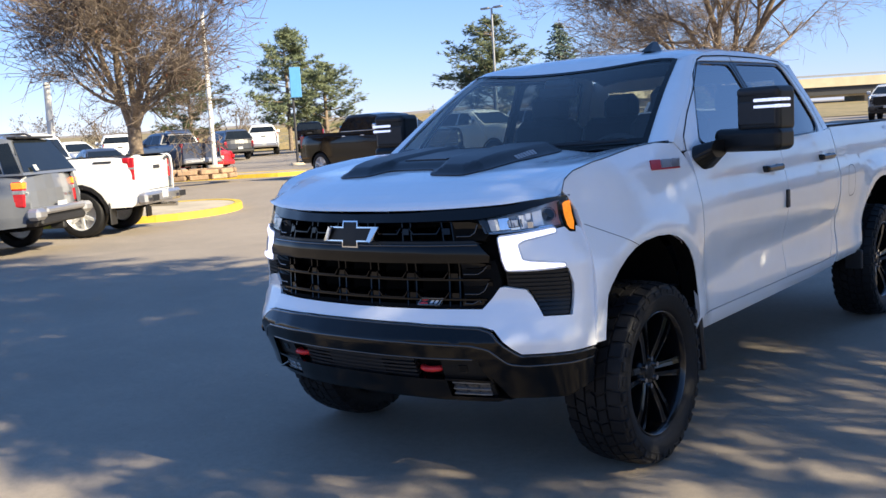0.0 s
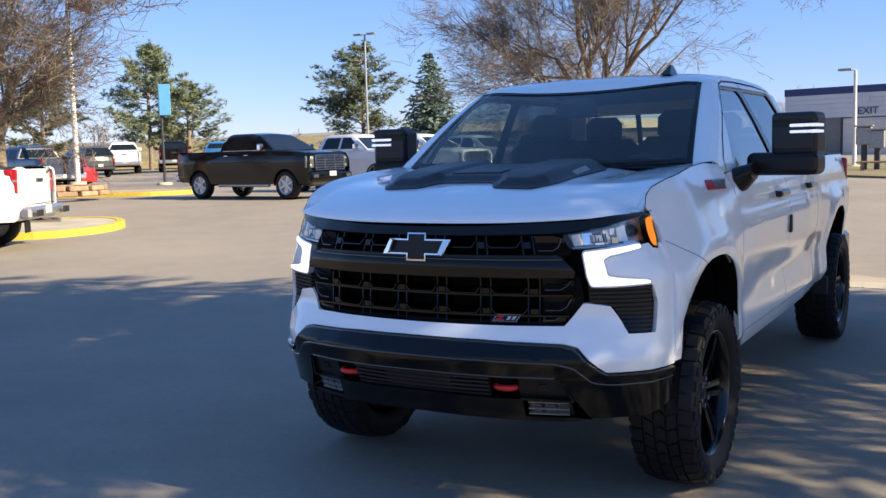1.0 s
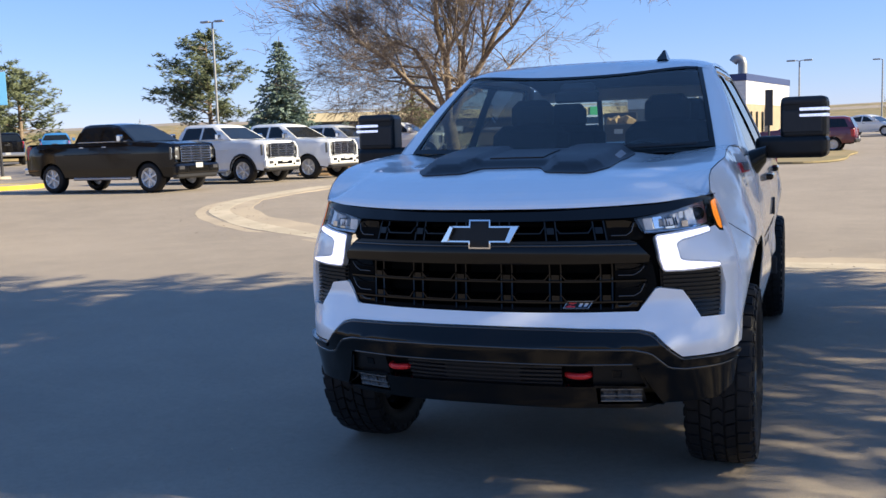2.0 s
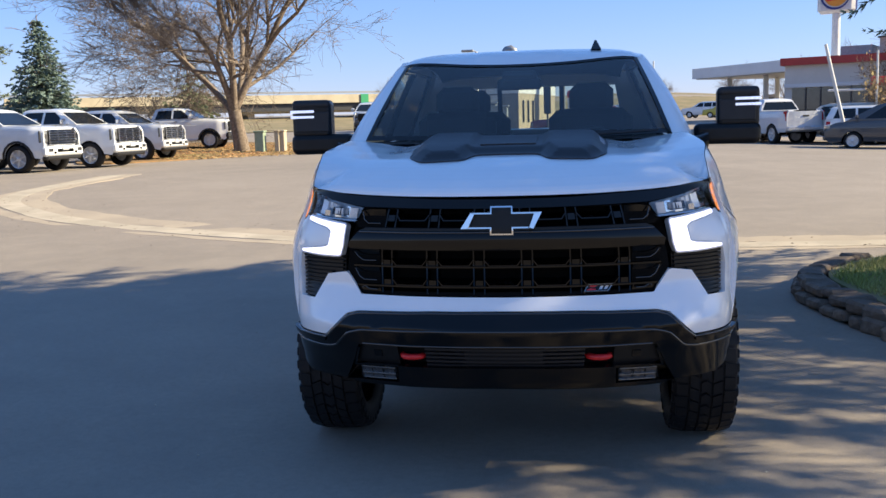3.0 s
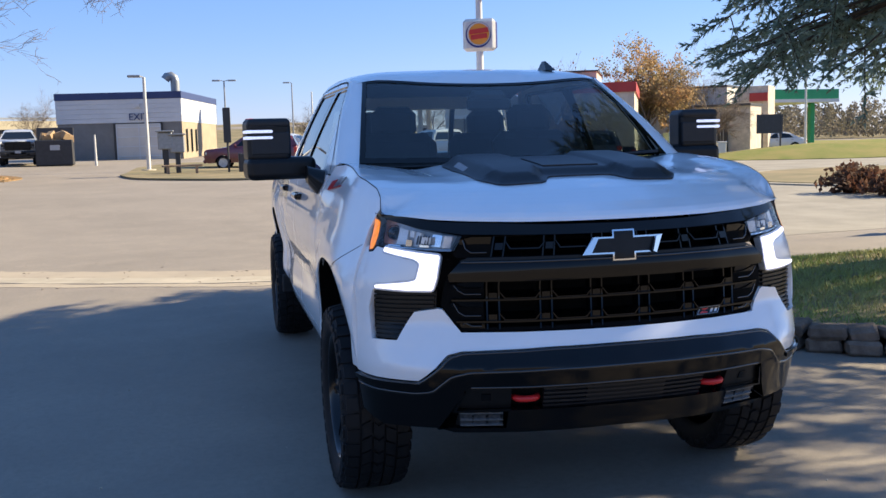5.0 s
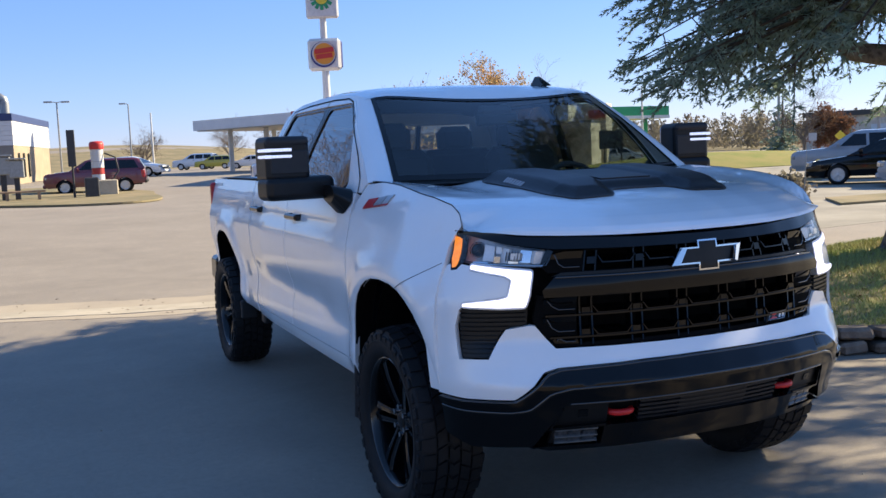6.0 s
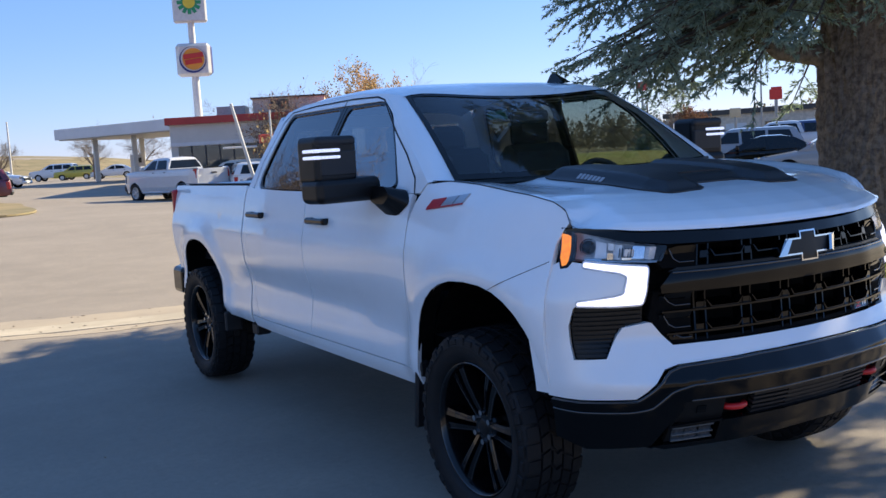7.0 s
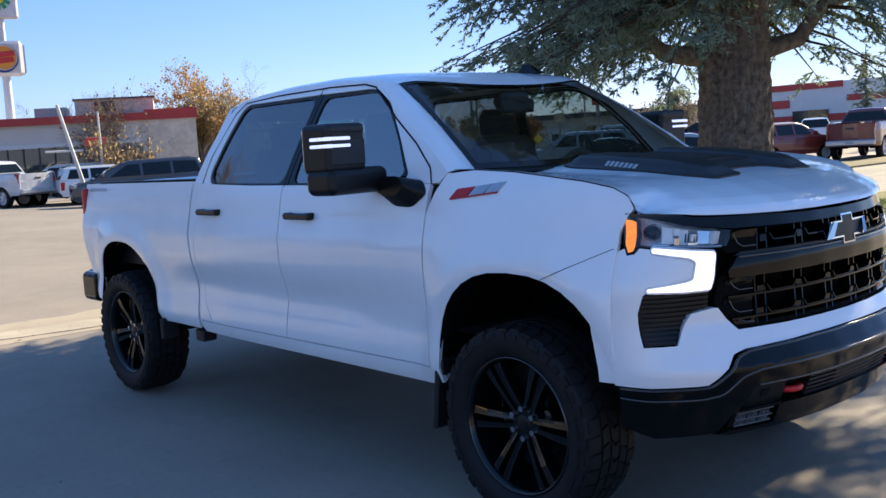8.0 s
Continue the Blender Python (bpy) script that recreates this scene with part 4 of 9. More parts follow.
bd.flat([[(-0.8, 2.75, 0.86), (0.8, 2.75, 0.86), (0.8, 4.43, 0.86), (-0.8, 4.43, 0.86)]])
part("bed_liner", bd, "plastic", truck, "black bed liner and rail caps")
tg = Mesh().rbox((0, 4.45, 1.13), (1.74, 0.06, 0.62), 0.025)
part("tailgate", tg, "paint", truck)
for sg in (1, -1):
    part("tail_light", Mesh().rbox((sg * 0.885, 4.445, 1.20), (0.12, 0.07, 0.42), 0.025), "red", truck, "red tail light")
rb = Mesh().rbox((0, 4.53, 0.70), (1.84, 0.20, 0.20), 0.05)
for sg in (1, -1):
    rb.rbox((sg * 0.905, 4.47, 0.68), (0.10, 0.28, 0.22), 0.045)
part("rear_bumper", rb, "black_gloss", truck, "black rear bumper")

# ---- mirrors ----
for sg in (1, -1):
    yaw = pose(0, 0, 0, 0, 0, sg * -6)
    mr = part("tow_mirror", Mesh().rbox((sg * 1.203, 0.828, 1.575), (0.225, 0.188, 0.222), 0.032, yaw), "black_satin", truck, "tall black tow mirror with two light strips")
    ar = Mesh()
    # the foot of the head and the arm are one long block
    ar.rbox((sg * 1.143, 0.815, 1.432), (0.356, 0.185, 0.116), 0.035, yaw, lambda p: (p.x, p.y * (1 - 0.12 * (0.5 - sg * p.x / 0.35)), p.z))
    part("mirror_arm", ar, "black_satin", mr)
    f = on_side(sg)
    ring = rounded([(0.50, 1.36), (0.58, 1.30), (0.70, 1.305), (0.80, 1.36), (0.80, 1.42), (0.55, 1.42)], 0.03, 3)
    mb = Mesh()
    k = len(ring)
    inner = [Vector(f(a, b)) + Vector((sg * 0.003, 0, 0)) for a, b in ring]
    outer = [Vector((sg * 1.02, 0.66 + (a - 0.66) * 0.8 + 0.05, 1.405 + (b - 1.37) * 0.72)) for a, b in ring]
    for i in range(k):
        j = (i + 1) % k
        q = [inner[i], inner[j], outer[j], outer[i]]
        mb.flat([q if sg > 0 else q[::-1]])
    mb.flat([outer if sg < 0 else outer[::-1]])
    part("mirror_base", mb, "black_satin", mr)
    part("mirror_face", Mesh().rbox((sg * 1.190, 0.742, 1.560), (0.195, 0.020, 0.115), 0.008, yaw), "plastic", mr)
    part("mirror_cap", Mesh().rbox((sg * 1.203, 0.822, 1.660), (0.219, 0.188, 0.052), 0.024, yaw), "plastic", mr)
    for z in (1.620, 1.589):
        part("light_strip", Mesh().rbox((sg * 1.246, 0.742, z), (0.138, 0.038, 0.016), 0.007, yaw), "marker", mr, "lit white marker strip")
        part("light_strip", Mesh().rbox((sg * 1.311, 0.795, z), (0.014, 0.092, 0.015), 0.006, yaw), "marker", mr, "lit white marker strip")
    part("mirror_glass", Mesh().box((sg * 1.203, 0.928, 1.58), (0.19, 0.01, 0.17), 0.004), "chrome", mr)

# a dark edge guard on the driver's door and the round fuel flap
part("edge_guard", Mesh().rbox((side(1.64, 1.06) + 0.005, 1.642, 1.065), (0.016, 0.040, 0.105), 0.006), "plastic", truck, "black foam guard on the door edge")
flap = arc(2.985, 1.07, 0.085, 0.105, 0, 352, 44, 3.2)
part("fuel_flap_seam", panel(swollen(flap, 0.002), lambda y, z: (side(y, z) + 0.0025, y, z), 0.3, 0, holes=[swollen(flap, -0.002)]), "gap", truck, "thin dark seam of the fuel flap")

# ---- wheels ----
rnd = random.Random(5)
tyre = Mesh().lathe([(-0.115, 0.285), (-0.135, 0.30), (-0.146, 0.345), (-0.14, 0.382), (-0.125, 0.398), (-0.09, 0.403), (0.09, 0.403), (0.125, 0.398), (0.14, 0.382), (0.146, 0.345), (0.135, 0.30), (0.115, 0.285)][::-1], 64)
tyre.lathe([(0.1475, 0.352), (0.1495, 0.355), (0.1475, 0.358)][::-1], 64)
tread = Mesh()
PITCH = 2 * math.pi / 38


def lug(poly, a, top, root=0.398, wall=0.0):
    """A tread block: its outline in (x, metres along the girth), drawn in a little towards the top; wall turns it down at the shoulder."""
    cx, cl = sum(p[0] for p in poly) / len(poly), sum(p[1] for p in poly) / len(poly)

    def at_girth(x, l, r):
        b = a + l / 0.41
        return (x, r * math.cos(b), r * math.sin(b))

    hi = [at_girth(cx + (x - cx) * 0.94, cl + (l - cl) * 0.94, top - wall * max(0, abs(x) - 0.085)) for x, l in poly]
    lo = [at_girth(x, l, root - wall * max(0, abs(x) - 0.085)) for x, l in poly]
    tread.flat([hi[::-1]] + [[lo[j], lo[i], hi[i], hi[j]] for i, j in zip(range(len(poly)), list(range(1, len(poly))) + [0])])


g2 = PITCH * 0.41 / 2
for i in range(38):
    a0 = PITCH * i
    # three zigzag rows, then shoulder blocks of two lengths
    lug([(-0.072, -g2 + 0.004), (-0.030, -g2 + 0.022), (-0.030, g2 + 0.016), (-0.072, g2 - 0.003)], a0, 0.4145)
    lug([(-0.023, g2 * 0.4), (0.0, g2 * 0.4 - 0.012), (0.022, g2 * 0.4 + 0.006), (0.022, g2 * 2.2 - 0.002), (0.0, g2 * 2.2 - 0.020), (-0.023, g2 * 2.2 - 0.006)], a0, 0.4150)
    lug([(0.030, -g2 + 0.020), (0.072, -g2 + 0.003), (0.072, g2 - 0.004), (0.030, g2 + 0.014)], a0 + PITCH * 0.5, 0.4145)
    for sgn in (-1, 1):
        out_ = 0.138 if i % 2 else 0.130
        lug([(sgn * 0.079, -g2 + 0.004), (sgn * out_, -g2 + 0.009), (sgn * out_, g2 - 0.006), (sgn * 0.079, g2 - 0.003)][::sgn], a0 + (0.25 if sgn > 0 else 0.75) * PITCH, 0.4135, 0.395, 0.22)
        b = a0 + (0.25 if sgn > 0 else 0.75) * PITCH
        tread.box((sgn * 0.1415, 0.372 * math.cos(b), 0.372 * math.sin(b)), (0.012, 0.034 if i % 2 else 0.022, 0.040), 0.003, pose(0, 0, 0, math.degrees(b)))
tread_mesh = tread.done("tread", "rubber")
tyre_mesh = tyre.done("tyre", "rubber")
rim = Mesh().lathe([(0.118, 0.285), (0.122, 0.278), (0.10, 0.262), (0.0, 0.25), (-0.10, 0.255)], 48)
rim.lathe([(-0.06, 0.25), (-0.07, 0.16), (-0.07, 0.02)], 36)
rim.lathe([(0.02, 0.085), (0.062, 0.08), (0.072, 0.055), (0.066, 0.0)][::-1], 30)
edge = {-1: Mesh(), 1: Mesh()}
for i in range(6):
    a = 2 * math.pi * i / 6 + 0.3

    def at_rim(r, w, x):
        """A place on the wheel: r out along the spoke, w across it."""
        return (x, r * math.cos(a) - w * math.sin(a), r * math.sin(a) + w * math.cos(a))

    # a broad spoke, split by a groove that opens towards the rim
    for sd in (-1, 1):
        sec = [(0.05, 0.008, 0.030, 0.072), (0.11, 0.010, 0.033, 0.084), (0.19, 0.013, 0.040, 0.097), (0.266, 0.016, 0.050, 0.102)]
        for (r0, i0, o0, x0), (r1, i1, o1, x1) in zip(sec, sec[1:]):
            top = [at_rim(r0, sd * i0, x0), at_rim(r1, sd * i1, x1), at_rim(r1, sd * o1, x1 - 0.006), at_rim(r0, sd * o0, x0 - 0.006)]
            out = [at_rim(r0, sd * o0, x0 - 0.006), at_rim(r1, sd * o1, x1 - 0.006), at_rim(r1, sd * o1, x1 - 0.07), at_rim(r0, sd * o0, x0 - 0.05)]
            inn = [at_rim(r0, sd * i0, x0), at_rim(r0, sd * i0, x0 - 0.03), at_rim(r1, sd * i1, x1 - 0.04), at_rim(r1, sd * i1, x1)]
            for q in (top, out, inn):
                rim.flat([q[::-1] if sd > 0 else q])
            if r0 > 0.04 and i == 0:
                q = [at_rim(r0, sd * (o0 - 0.008), x0 - 0.003), at_rim(r1, sd * (o1 - 0.010), x1 - 0.003), at_rim(r1, sd * (o1 - 0.002), x1 - 0.004), at_rim(r0, sd * (o0 - 0.002), x0 - 0.004)]
                edge[sd].flat([q[::-1] if sd > 0 else q])
nut_mesh = Mesh().tube([(0.058, 0.062, 0.0), (0.085, 0.062, 0.0)], 0.012, 8).done("lug_nut", "nut")
lip_mesh = Mesh().lathe([(0.117, 0.286), (0.1235, 0.2815), (0.1215, 0.2765), (0.116, 0.274)], 60).done("rim_lip", "rim_edge")
rim_mesh, edge_meshes = rim.done("rim", "rim"), [edge[sd].done("spoke_edge", "rim_edge") for sd in (-1, 1)]
cap_mesh = Mesh().lathe([(0.078, 0.0), (0.078, 0.030), (0.07, 0.036)], 20).done("centre_cap", M["black_satin"])
for y in (0.0, WB):
    for sg in (1, -1):
        wh = new("wheel", tyre_mesh)
        wh.parent = truck
        wh.name = "wheel"
        wh.matrix_basis = pose(sg * 0.875, y, TYRE, rnd.uniform(0, 60), 0, 0 if sg > 0 else 180)
        for nm, me in (("tread", tread_mesh), ("rim", rim_mesh), ("rim_lip", lip_mesh), ("centre_cap", cap_mesh)):
            ob = new(nm, me)
            ob.parent = wh
            if nm == "tread":
                tagged(ob, "black tread blocks of the tyre", kind="stuff")
            if nm == "rim":
                for k in range(6):
                    for em in edge_meshes:
                        eo = new("spoke_edge", em)
                        eo.parent, eo.matrix_basis = wh, pose(0, 0, 0, 60 * k)
                    no = new("lug_nut", nut_mesh)
                    no.parent, no.matrix_basis = wh, pose(0, 0, 0, 60 * k + 47)

# ---- inside the cab ----


def seat(name, x, y, w, parent):
    s = Mesh()
    s.box((x, y, 0.98), (w, 0.52, 0.20), 0.05)
    s.box((x, y + 0.30, 1.30), (w * 0.94, 0.16, 0.60), 0.06, pose(0, 0, 0, -12))
    s.box((x, y + 0.39, 1.66), (0.27, 0.11, 0.19), 0.045, pose(0, 0, 0, -6))
    for o_ in (-0.06, 0.06):
        s.tube([(x + o_, y + 0.37, 1.50), (x + o_, y + 0.39, 1.62)], 0.008, 6)
    return part(name, s, "interior", parent, "dark seat with headrest")


for x in (-0.42, 0.42):
    seat("front_seat", x, 1.05, 0.52, truck)
    seat("rear_seat", x, 2.0, 0.60, truck)
ds = Mesh()
ds.grid(lambda u, v: (-0.86 + 1.72 * u, 0.20 + 0.16 * (2 * u - 1) ** 2 + 0.42 * v, 1.425 - 0.01 * v - 0.16 * max(0, v - 0.7)), 16, 8)
ds.box((0, 0.62, 1.18), (1.7, 0.12, 0.40), 0.03)
ds.box((0.0, 0.66, 1.36), (0.34, 0.03, 0.2), 0.01)
part("dashboard", ds, "interior", truck)
st = Mesh()
cen, nrm = Vector((0.40, 0.72, 1.32)), pose(0, 0, 0, 62)
st.tube([cen + nrm.to_3x3() @ Vector((0.185 * math.cos(a), 0.185 * math.sin(a), 0)) for a in [2 * math.pi * k / 28 for k in range(29)]], 0.016, 8, caps=False)
st.box(cen, (0.16, 0.13, 0.06), 0.02, nrm)
st.box(cen, (0.34, 0.04, 0.03), 0.01, nrm)
part("steering_wheel", st, "interior", truck)
fl = Mesh()
fl.flat([[(-0.9, 0.3, 0.75), (0.9, 0.3, 0.75), (0.9, 2.7, 0.75), (-0.9, 2.7, 0.75)]])
for sg in (1, -1):
    q = [(sg * 0.90, 0.5, 0.75), (sg * 0.90, 2.7, 0.75), (sg * 0.90, 2.7, 1.40), (sg * 0.90, 0.5, 1.40)]
    fl.flat([q])
part("cab_lining", fl, "interior", truck)
hlm = Mesh().grid(lambda u, v: Vector(roof(u * 0.94 + 0.03, v * 0.96 + 0.02)) - Vector((0, 0, 0.04)), 12, 12, flip=True)
part("headliner", hlm, M["interior"], truck)
rv = Mesh().box((0, 0.86, 1.74), (0.25, 0.03, 0.065), 0.012)
part("rear_view_mirror", rv, "interior", truck)

# ---- ground ----


def lift(x, y):
    """Height of the ground: level round the pickup, rising gently to the north-west, then the field."""
    d = 0.85 * y - 0.45 * x
    h = 0.9 * step01(d, 22, 62) * (1 - step01(x, 18, 45))
    far = math.hypot(x, y)
    az = math.degrees(math.atan2(x, y))
    hill = ip(az, [(-180, 0.5), (-110, 2.0), (-75, 4.0), (-60, 4.2), (-48, 4.4), (-36, 5.5), (-30, 5.2), (-25, 2.4), (-10, 2.2), (-5, 4.4), (4, 4.9), (11, 4.2), (20, 1.6), (30, 0.3), (60, 0.0), (180, 0.5)])
    h = max(h, 0.34 * step01(0.9 * y - 0.2 * x, 9.5, 19.5) * (1 - step01(x, 2, 14)))
    return h + hill * step01(far, ip(az, [(-20, 88), (-9, 126), (14, 126), (30, 88)]), 190)


def asphalt():
    """Worn tarmac: coarse stains, fine grit, pale dust along the old seams, small cracks."""
    m = bpy.data.materials.new("asphalt")
    m.use_nodes = True
    n, l = m.node_tree.nodes, m.node_tree.links
    b = n["Principled BSDF"]
    tc = n.new("ShaderNodeTexCoord")

    def noise_(scale, detail=6, rough=0.6):
        t = n.new("ShaderNodeTexNoise")
        t.inputs["Scale"].default_value, t.inputs["Detail"].default_value, t.inputs["Roughness"].default_value = scale, detail, rough
        l.new(tc.outputs["Object"], t.inputs["Vector"])
        return t.outputs["Fac"]

    def rng(fac, a, b_, lo=0.0, hi=1.0):
        r = n.new("ShaderNodeMapRange")
        for k, v in (("From Min", a), ("From Max", b_), ("To Min", lo), ("To Max", hi)):
            r.inputs[k].default_value = v
        l.new(fac, r.inputs["Value"])
        return r.outputs[0]

    def mixc(fac, a, b_):
        x = n.new("ShaderNodeMix")
        x.data_type = "RGBA"
        for sock, v in ((x.inputs["A"], a), (x.inputs["B"], b_)):
            if isinstance(v, tuple):
                sock.default_value = (*v, 1)
            else:
                l.new(v, sock)
        l.new(fac, x.inputs["Factor"])
        return x.outputs["Result"]

    col = mixc(rng(noise_(0.22, 8, 0.65), 0.38, 0.66), (0.285, 0.243, 0.194), (0.375, 0.318, 0.254))
    col = mixc(rng(noise_(1.6, 8, 0.7), 0.45, 0.75, 0, 0.6), col, (0.425, 0.357, 0.275))
    col = mixc(rng(noise_(200, 3, 0.8), 0.38, 0.68, 0, 0.6), col, (0.115, 0.105, 0.10))
    col = mixc(rng(noise_(24, 7, 0.75), 0.44, 0.64, 0, 0.32), col, (0.18, 0.155, 0.128))
    vor = n.new("ShaderNodeTexVoronoi")
    vor.inputs["Scale"].default_value = 110
    l.new(tc.outputs["Object"], vor.inputs["Vector"])
    col = mixc(rng(vor.outputs["Distance"], 0.0, 0.2, 0.5, 0), col, (0.42, 0.37, 0.31))
    l.new(col, b.inputs["Base Color"])
    b.inputs["Roughness"].default_value, b.inputs["Specular IOR Level"].default_value = 0.86, 0.3
    bp = n.new("ShaderNodeBump")
    bp.inputs["Strength"].default_value, bp.inputs["Distance"].default_value = 0.5, 0.006
    l.new(noise_(160, 5, 0.7), bp.inputs["Height"])
    l.new(bp.outputs["Normal"], b.inputs["Normal"])
    return m


M["asphalt"] = asphalt()
M["concrete"] = mat("pale_concrete", (0.52, 0.45, 0.34), 0.9, vary=0.25, scale=1.2, bump=0.3, bscale=90, spec=0.25)
M["dust"] = mat("sandy_dust", (0.42, 0.352, 0.262), 0.95, scale=0.8, second=(0.345, 0.292, 0.226), bump=0.3, bscale=120, spec=0.2, mix_at=(0.35, 0.6))
M["road"] = mat("road_concrete", (0.35, 0.312, 0.25), 0.9, vary=0.25, scale=0.6, bump=0.3, bscale=90, spec=0.25)
M["yellow"] = mat("yellow_kerb_paint", (0.72, 0.50, 0.03), 0.7, vary=0.25, scale=5, bump=0.2, bscale=50)
M["dry_grass"] = mat("dry_field", (0.31, 0.245, 0.145), 0.95, scale=0.35, second=(0.20, 0.175, 0.10), bump=0.5, bscale=9, spec=0.1)
M["grass"] = mat("lawn", (0.19, 0.21, 0.05), 0.95, scale=0.5, second=(0.28, 0.24, 0.08), bump=0.5, bscale=40, spec=0.1)
M["leaves_bed"] = mat("leaf_litter", (0.33, 0.19, 0.085), 0.95, scale=5, second=(0.20, 0.14, 0.07), bump=0.5, bscale=50, spec=0.1)
M["bark"] = mat("grey_bark", (0.27, 0.215, 0.165), 0.95, vary=0.45, scale=9, bump=0.8, bscale=30, spec=0.15)
M["twig"] = mat("twigs", (0.215, 0.172, 0.138), 0.9, vary=0.35, scale=3, spec=0.15)
M["spruce_bark"] = mat("spruce_bark", (0.085, 0.07, 0.06), 0.95, vary=0.5, scale=14, bump=1.0, bscale=30, second=(0.21, 0.18, 0.155), spec=0.15)
M["spruce_twig"] = mat("spruce_twig", (0.085, 0.066, 0.05), 0.95, vary=0.4, scale=9, spec=0.1)
M["needles"] = mat("spruce_needles", (0.23, 0.29, 0.23), 0.65, vary=0.4, scale=2.5, island=0.5, second=(0.12, 0.17, 0.12), spec=0.3)
M["pine"] = mat("pine_needles", (0.24, 0.275, 0.16), 0.8, vary=0.4, scale=0.8, island=0.5, second=(0.17, 0.20, 0.11), spec=0.2)
M["blue_spruce"] = mat("blue_spruce_needles", (0.17, 0.235, 0.20), 0.8, vary=0.4, scale=0.8, island=0.5, second=(0.20, 0.26, 0.22), spec=0.2)
M["orange_leaf"] = mat("autumn_leaves", (0.64, 0.37, 0.18), 0.8, vary=0.4, scale=0.5, island=0.5, second=(0.45, 0.36, 0.17), spec=0.2)
M["red_leaf"] = mat("russet_leaves", (0.22, 0.09, 0.05), 0.8, vary=0.4, scale=0.5, island=0.5, second=(0.14, 0.08, 0.05), spec=0.2)
M["far_wood"] = mat("far_wood", (0.25, 0.21, 0.165), 0.95, vary=0.5, scale=0.3, island=0.4, second=(0.19, 0.175, 0.125), spec=0.1)
M["stone"] = mat("planter_stone", (0.21, 0.165, 0.13), 0.9, vary=0.35, scale=9, bump=0.6, bscale=45, island=0.3, spec=0.2)
M["tan_stone"] = mat("tan_block", (0.38, 0.26, 0.17), 0.9, vary=0.3, scale=6, bump=0.4, bscale=40, island=0.25, spec=0.2)



def leafy(m, share):
    """Lets part of the light shine through, as thin leaves and needles do."""
    n, l = m.node_tree.nodes, m.node_tree.links
    b = n["Principled BSDF"]
    tr, mx = n.new("ShaderNodeBsdfTranslucent"), n.new("ShaderNodeMixShader")
    mx.inputs[0].default_value = share
    src = b.inputs["Base Color"].links[0].from_socket
    l.new(src, tr.inputs["Color"])
    l.new(b.outputs[0], mx.inputs[1])
    l.new(tr.outputs[0], mx.inputs[2])
    l.new(mx.outputs[0], n["Material Output"].inputs["Surface"])


for key, share in (("needles", 0.5), ("pine", 0.3), ("blue_spruce", 0.3), ("orange_leaf", 0.5), ("red_leaf", 0.4), ("far_wood", 0.45)):
    leafy(M[key], share)

coords = sorted({round(math.copysign(40 * math.sinh(abs(k) / 12.0) / math.sinh(1) * 0.6, k), 3) for k in range(-62, 63)})
gm = Mesh()
nn = len(coords)
gv = [(x, y, lift(x, y)) for x in coords for y in coords]
gf = [(i * nn + j, (i + 1) * nn + j, (i + 1) * nn + j + 1, i * nn + j + 1) for i in range(nn - 1) for j in range(nn - 1)]
gm.add(gv, gf, [(0, 0, 1)] * len(gv))
single("ground", gm, "asphalt", "worn grey asphalt car park with dust and stains", "ground", kind="structure")


def patch(name, outline, material, label, up=0.012, step=2.0, lift_by=None, category="ground"):
    """A flat surface laid over the ground."""
    f = lambda x, y: (x, y, lift(x, y) + up + (lift_by(x, y) if lift_by else 0))
    return single(name, panel(outline, f, step, 0.06), material, label, category, kind="structure")


def ribbon(centre, width, jag=0.0, seed=1, n=6):
    """The outline of a strip along a line, with uneven edges."""
    r = random.Random(seed)
    pts = []
    for (xa, ya), (xb, yb) in zip(centre, centre[1:]):
        for k in range(n):
            t = k / n
            pts.append(Vector((xa + (xb - xa) * t, ya + (yb - ya) * t)))
    pts.append(Vector(centre[-1]))
    lo, hi = [], []
    for i, p in enumerate(pts):
        d = (pts[min(i + 1, len(pts) - 1)] - pts[max(i - 1, 0)]).normalized()
        w = Vector((-d.y, d.x))
        run = p.x * 1.1 + p.y * 0.7
        wob = [jag * (1.3 * noise.noise(Vector((run, seed + k, 0))) + 0.55 * noise.noise(Vector((run * 3, seed + k, 7))) + r.uniform(-0.06, 0.06)) for k in (0, 9)]
        lo.append(tuple(p - w * max(0.02, width / 2 + wob[0])))
        hi.append(tuple(p + w * max(0.02, width / 2 + wob[1])))
    return lo + hi[::-1]


def smooth_line(pts, n=5):
    """A rounder line through places."""
    out = []
    for i in range(len(pts) - 1):
        p0, p1, p2, p3 = (Vector(pts[min(max(i + k, 0), len(pts) - 1)]) for k in (-1, 0, 1, 2))
        for j in range(n):
            t = j / n
            out.append(tuple(0.5 * (2 * p1 + (p2 - p0) * t + (2 * p0 - 5 * p1 + 4 * p2 - p3) * t * t + (3 * p1 - p0 - 3 * p2 + p3) * t ** 3)))
    return out + [tuple(pts[-1])]


# the old kerb line: a pale strip that bends round the car park entrance
KERB = smooth_line([(-15.2, 27.3), (-14.0, 20.0), (-12.4, 15.9), (-10.0, 12.9), (-7.8, 10.8), (-5.0, 8.9), (-2.6, 7.7), (-0.6, 7.05), (1.5, 6.9), (4.0, 6.9)])
def settle(x, y, ex=0.3, ey=-4.7, ez=1.53):
    """The place on the rising ground that lies before (x, y) of the level plan as seen from the walk."""
    s = 1.0
    for _ in range(30):
        s = 1 - lift(ex + (x - ex) * s, ey + (y - ey) * s) / ez
    return (ex + (x - ex) * s, ey + (y - ey) * s)


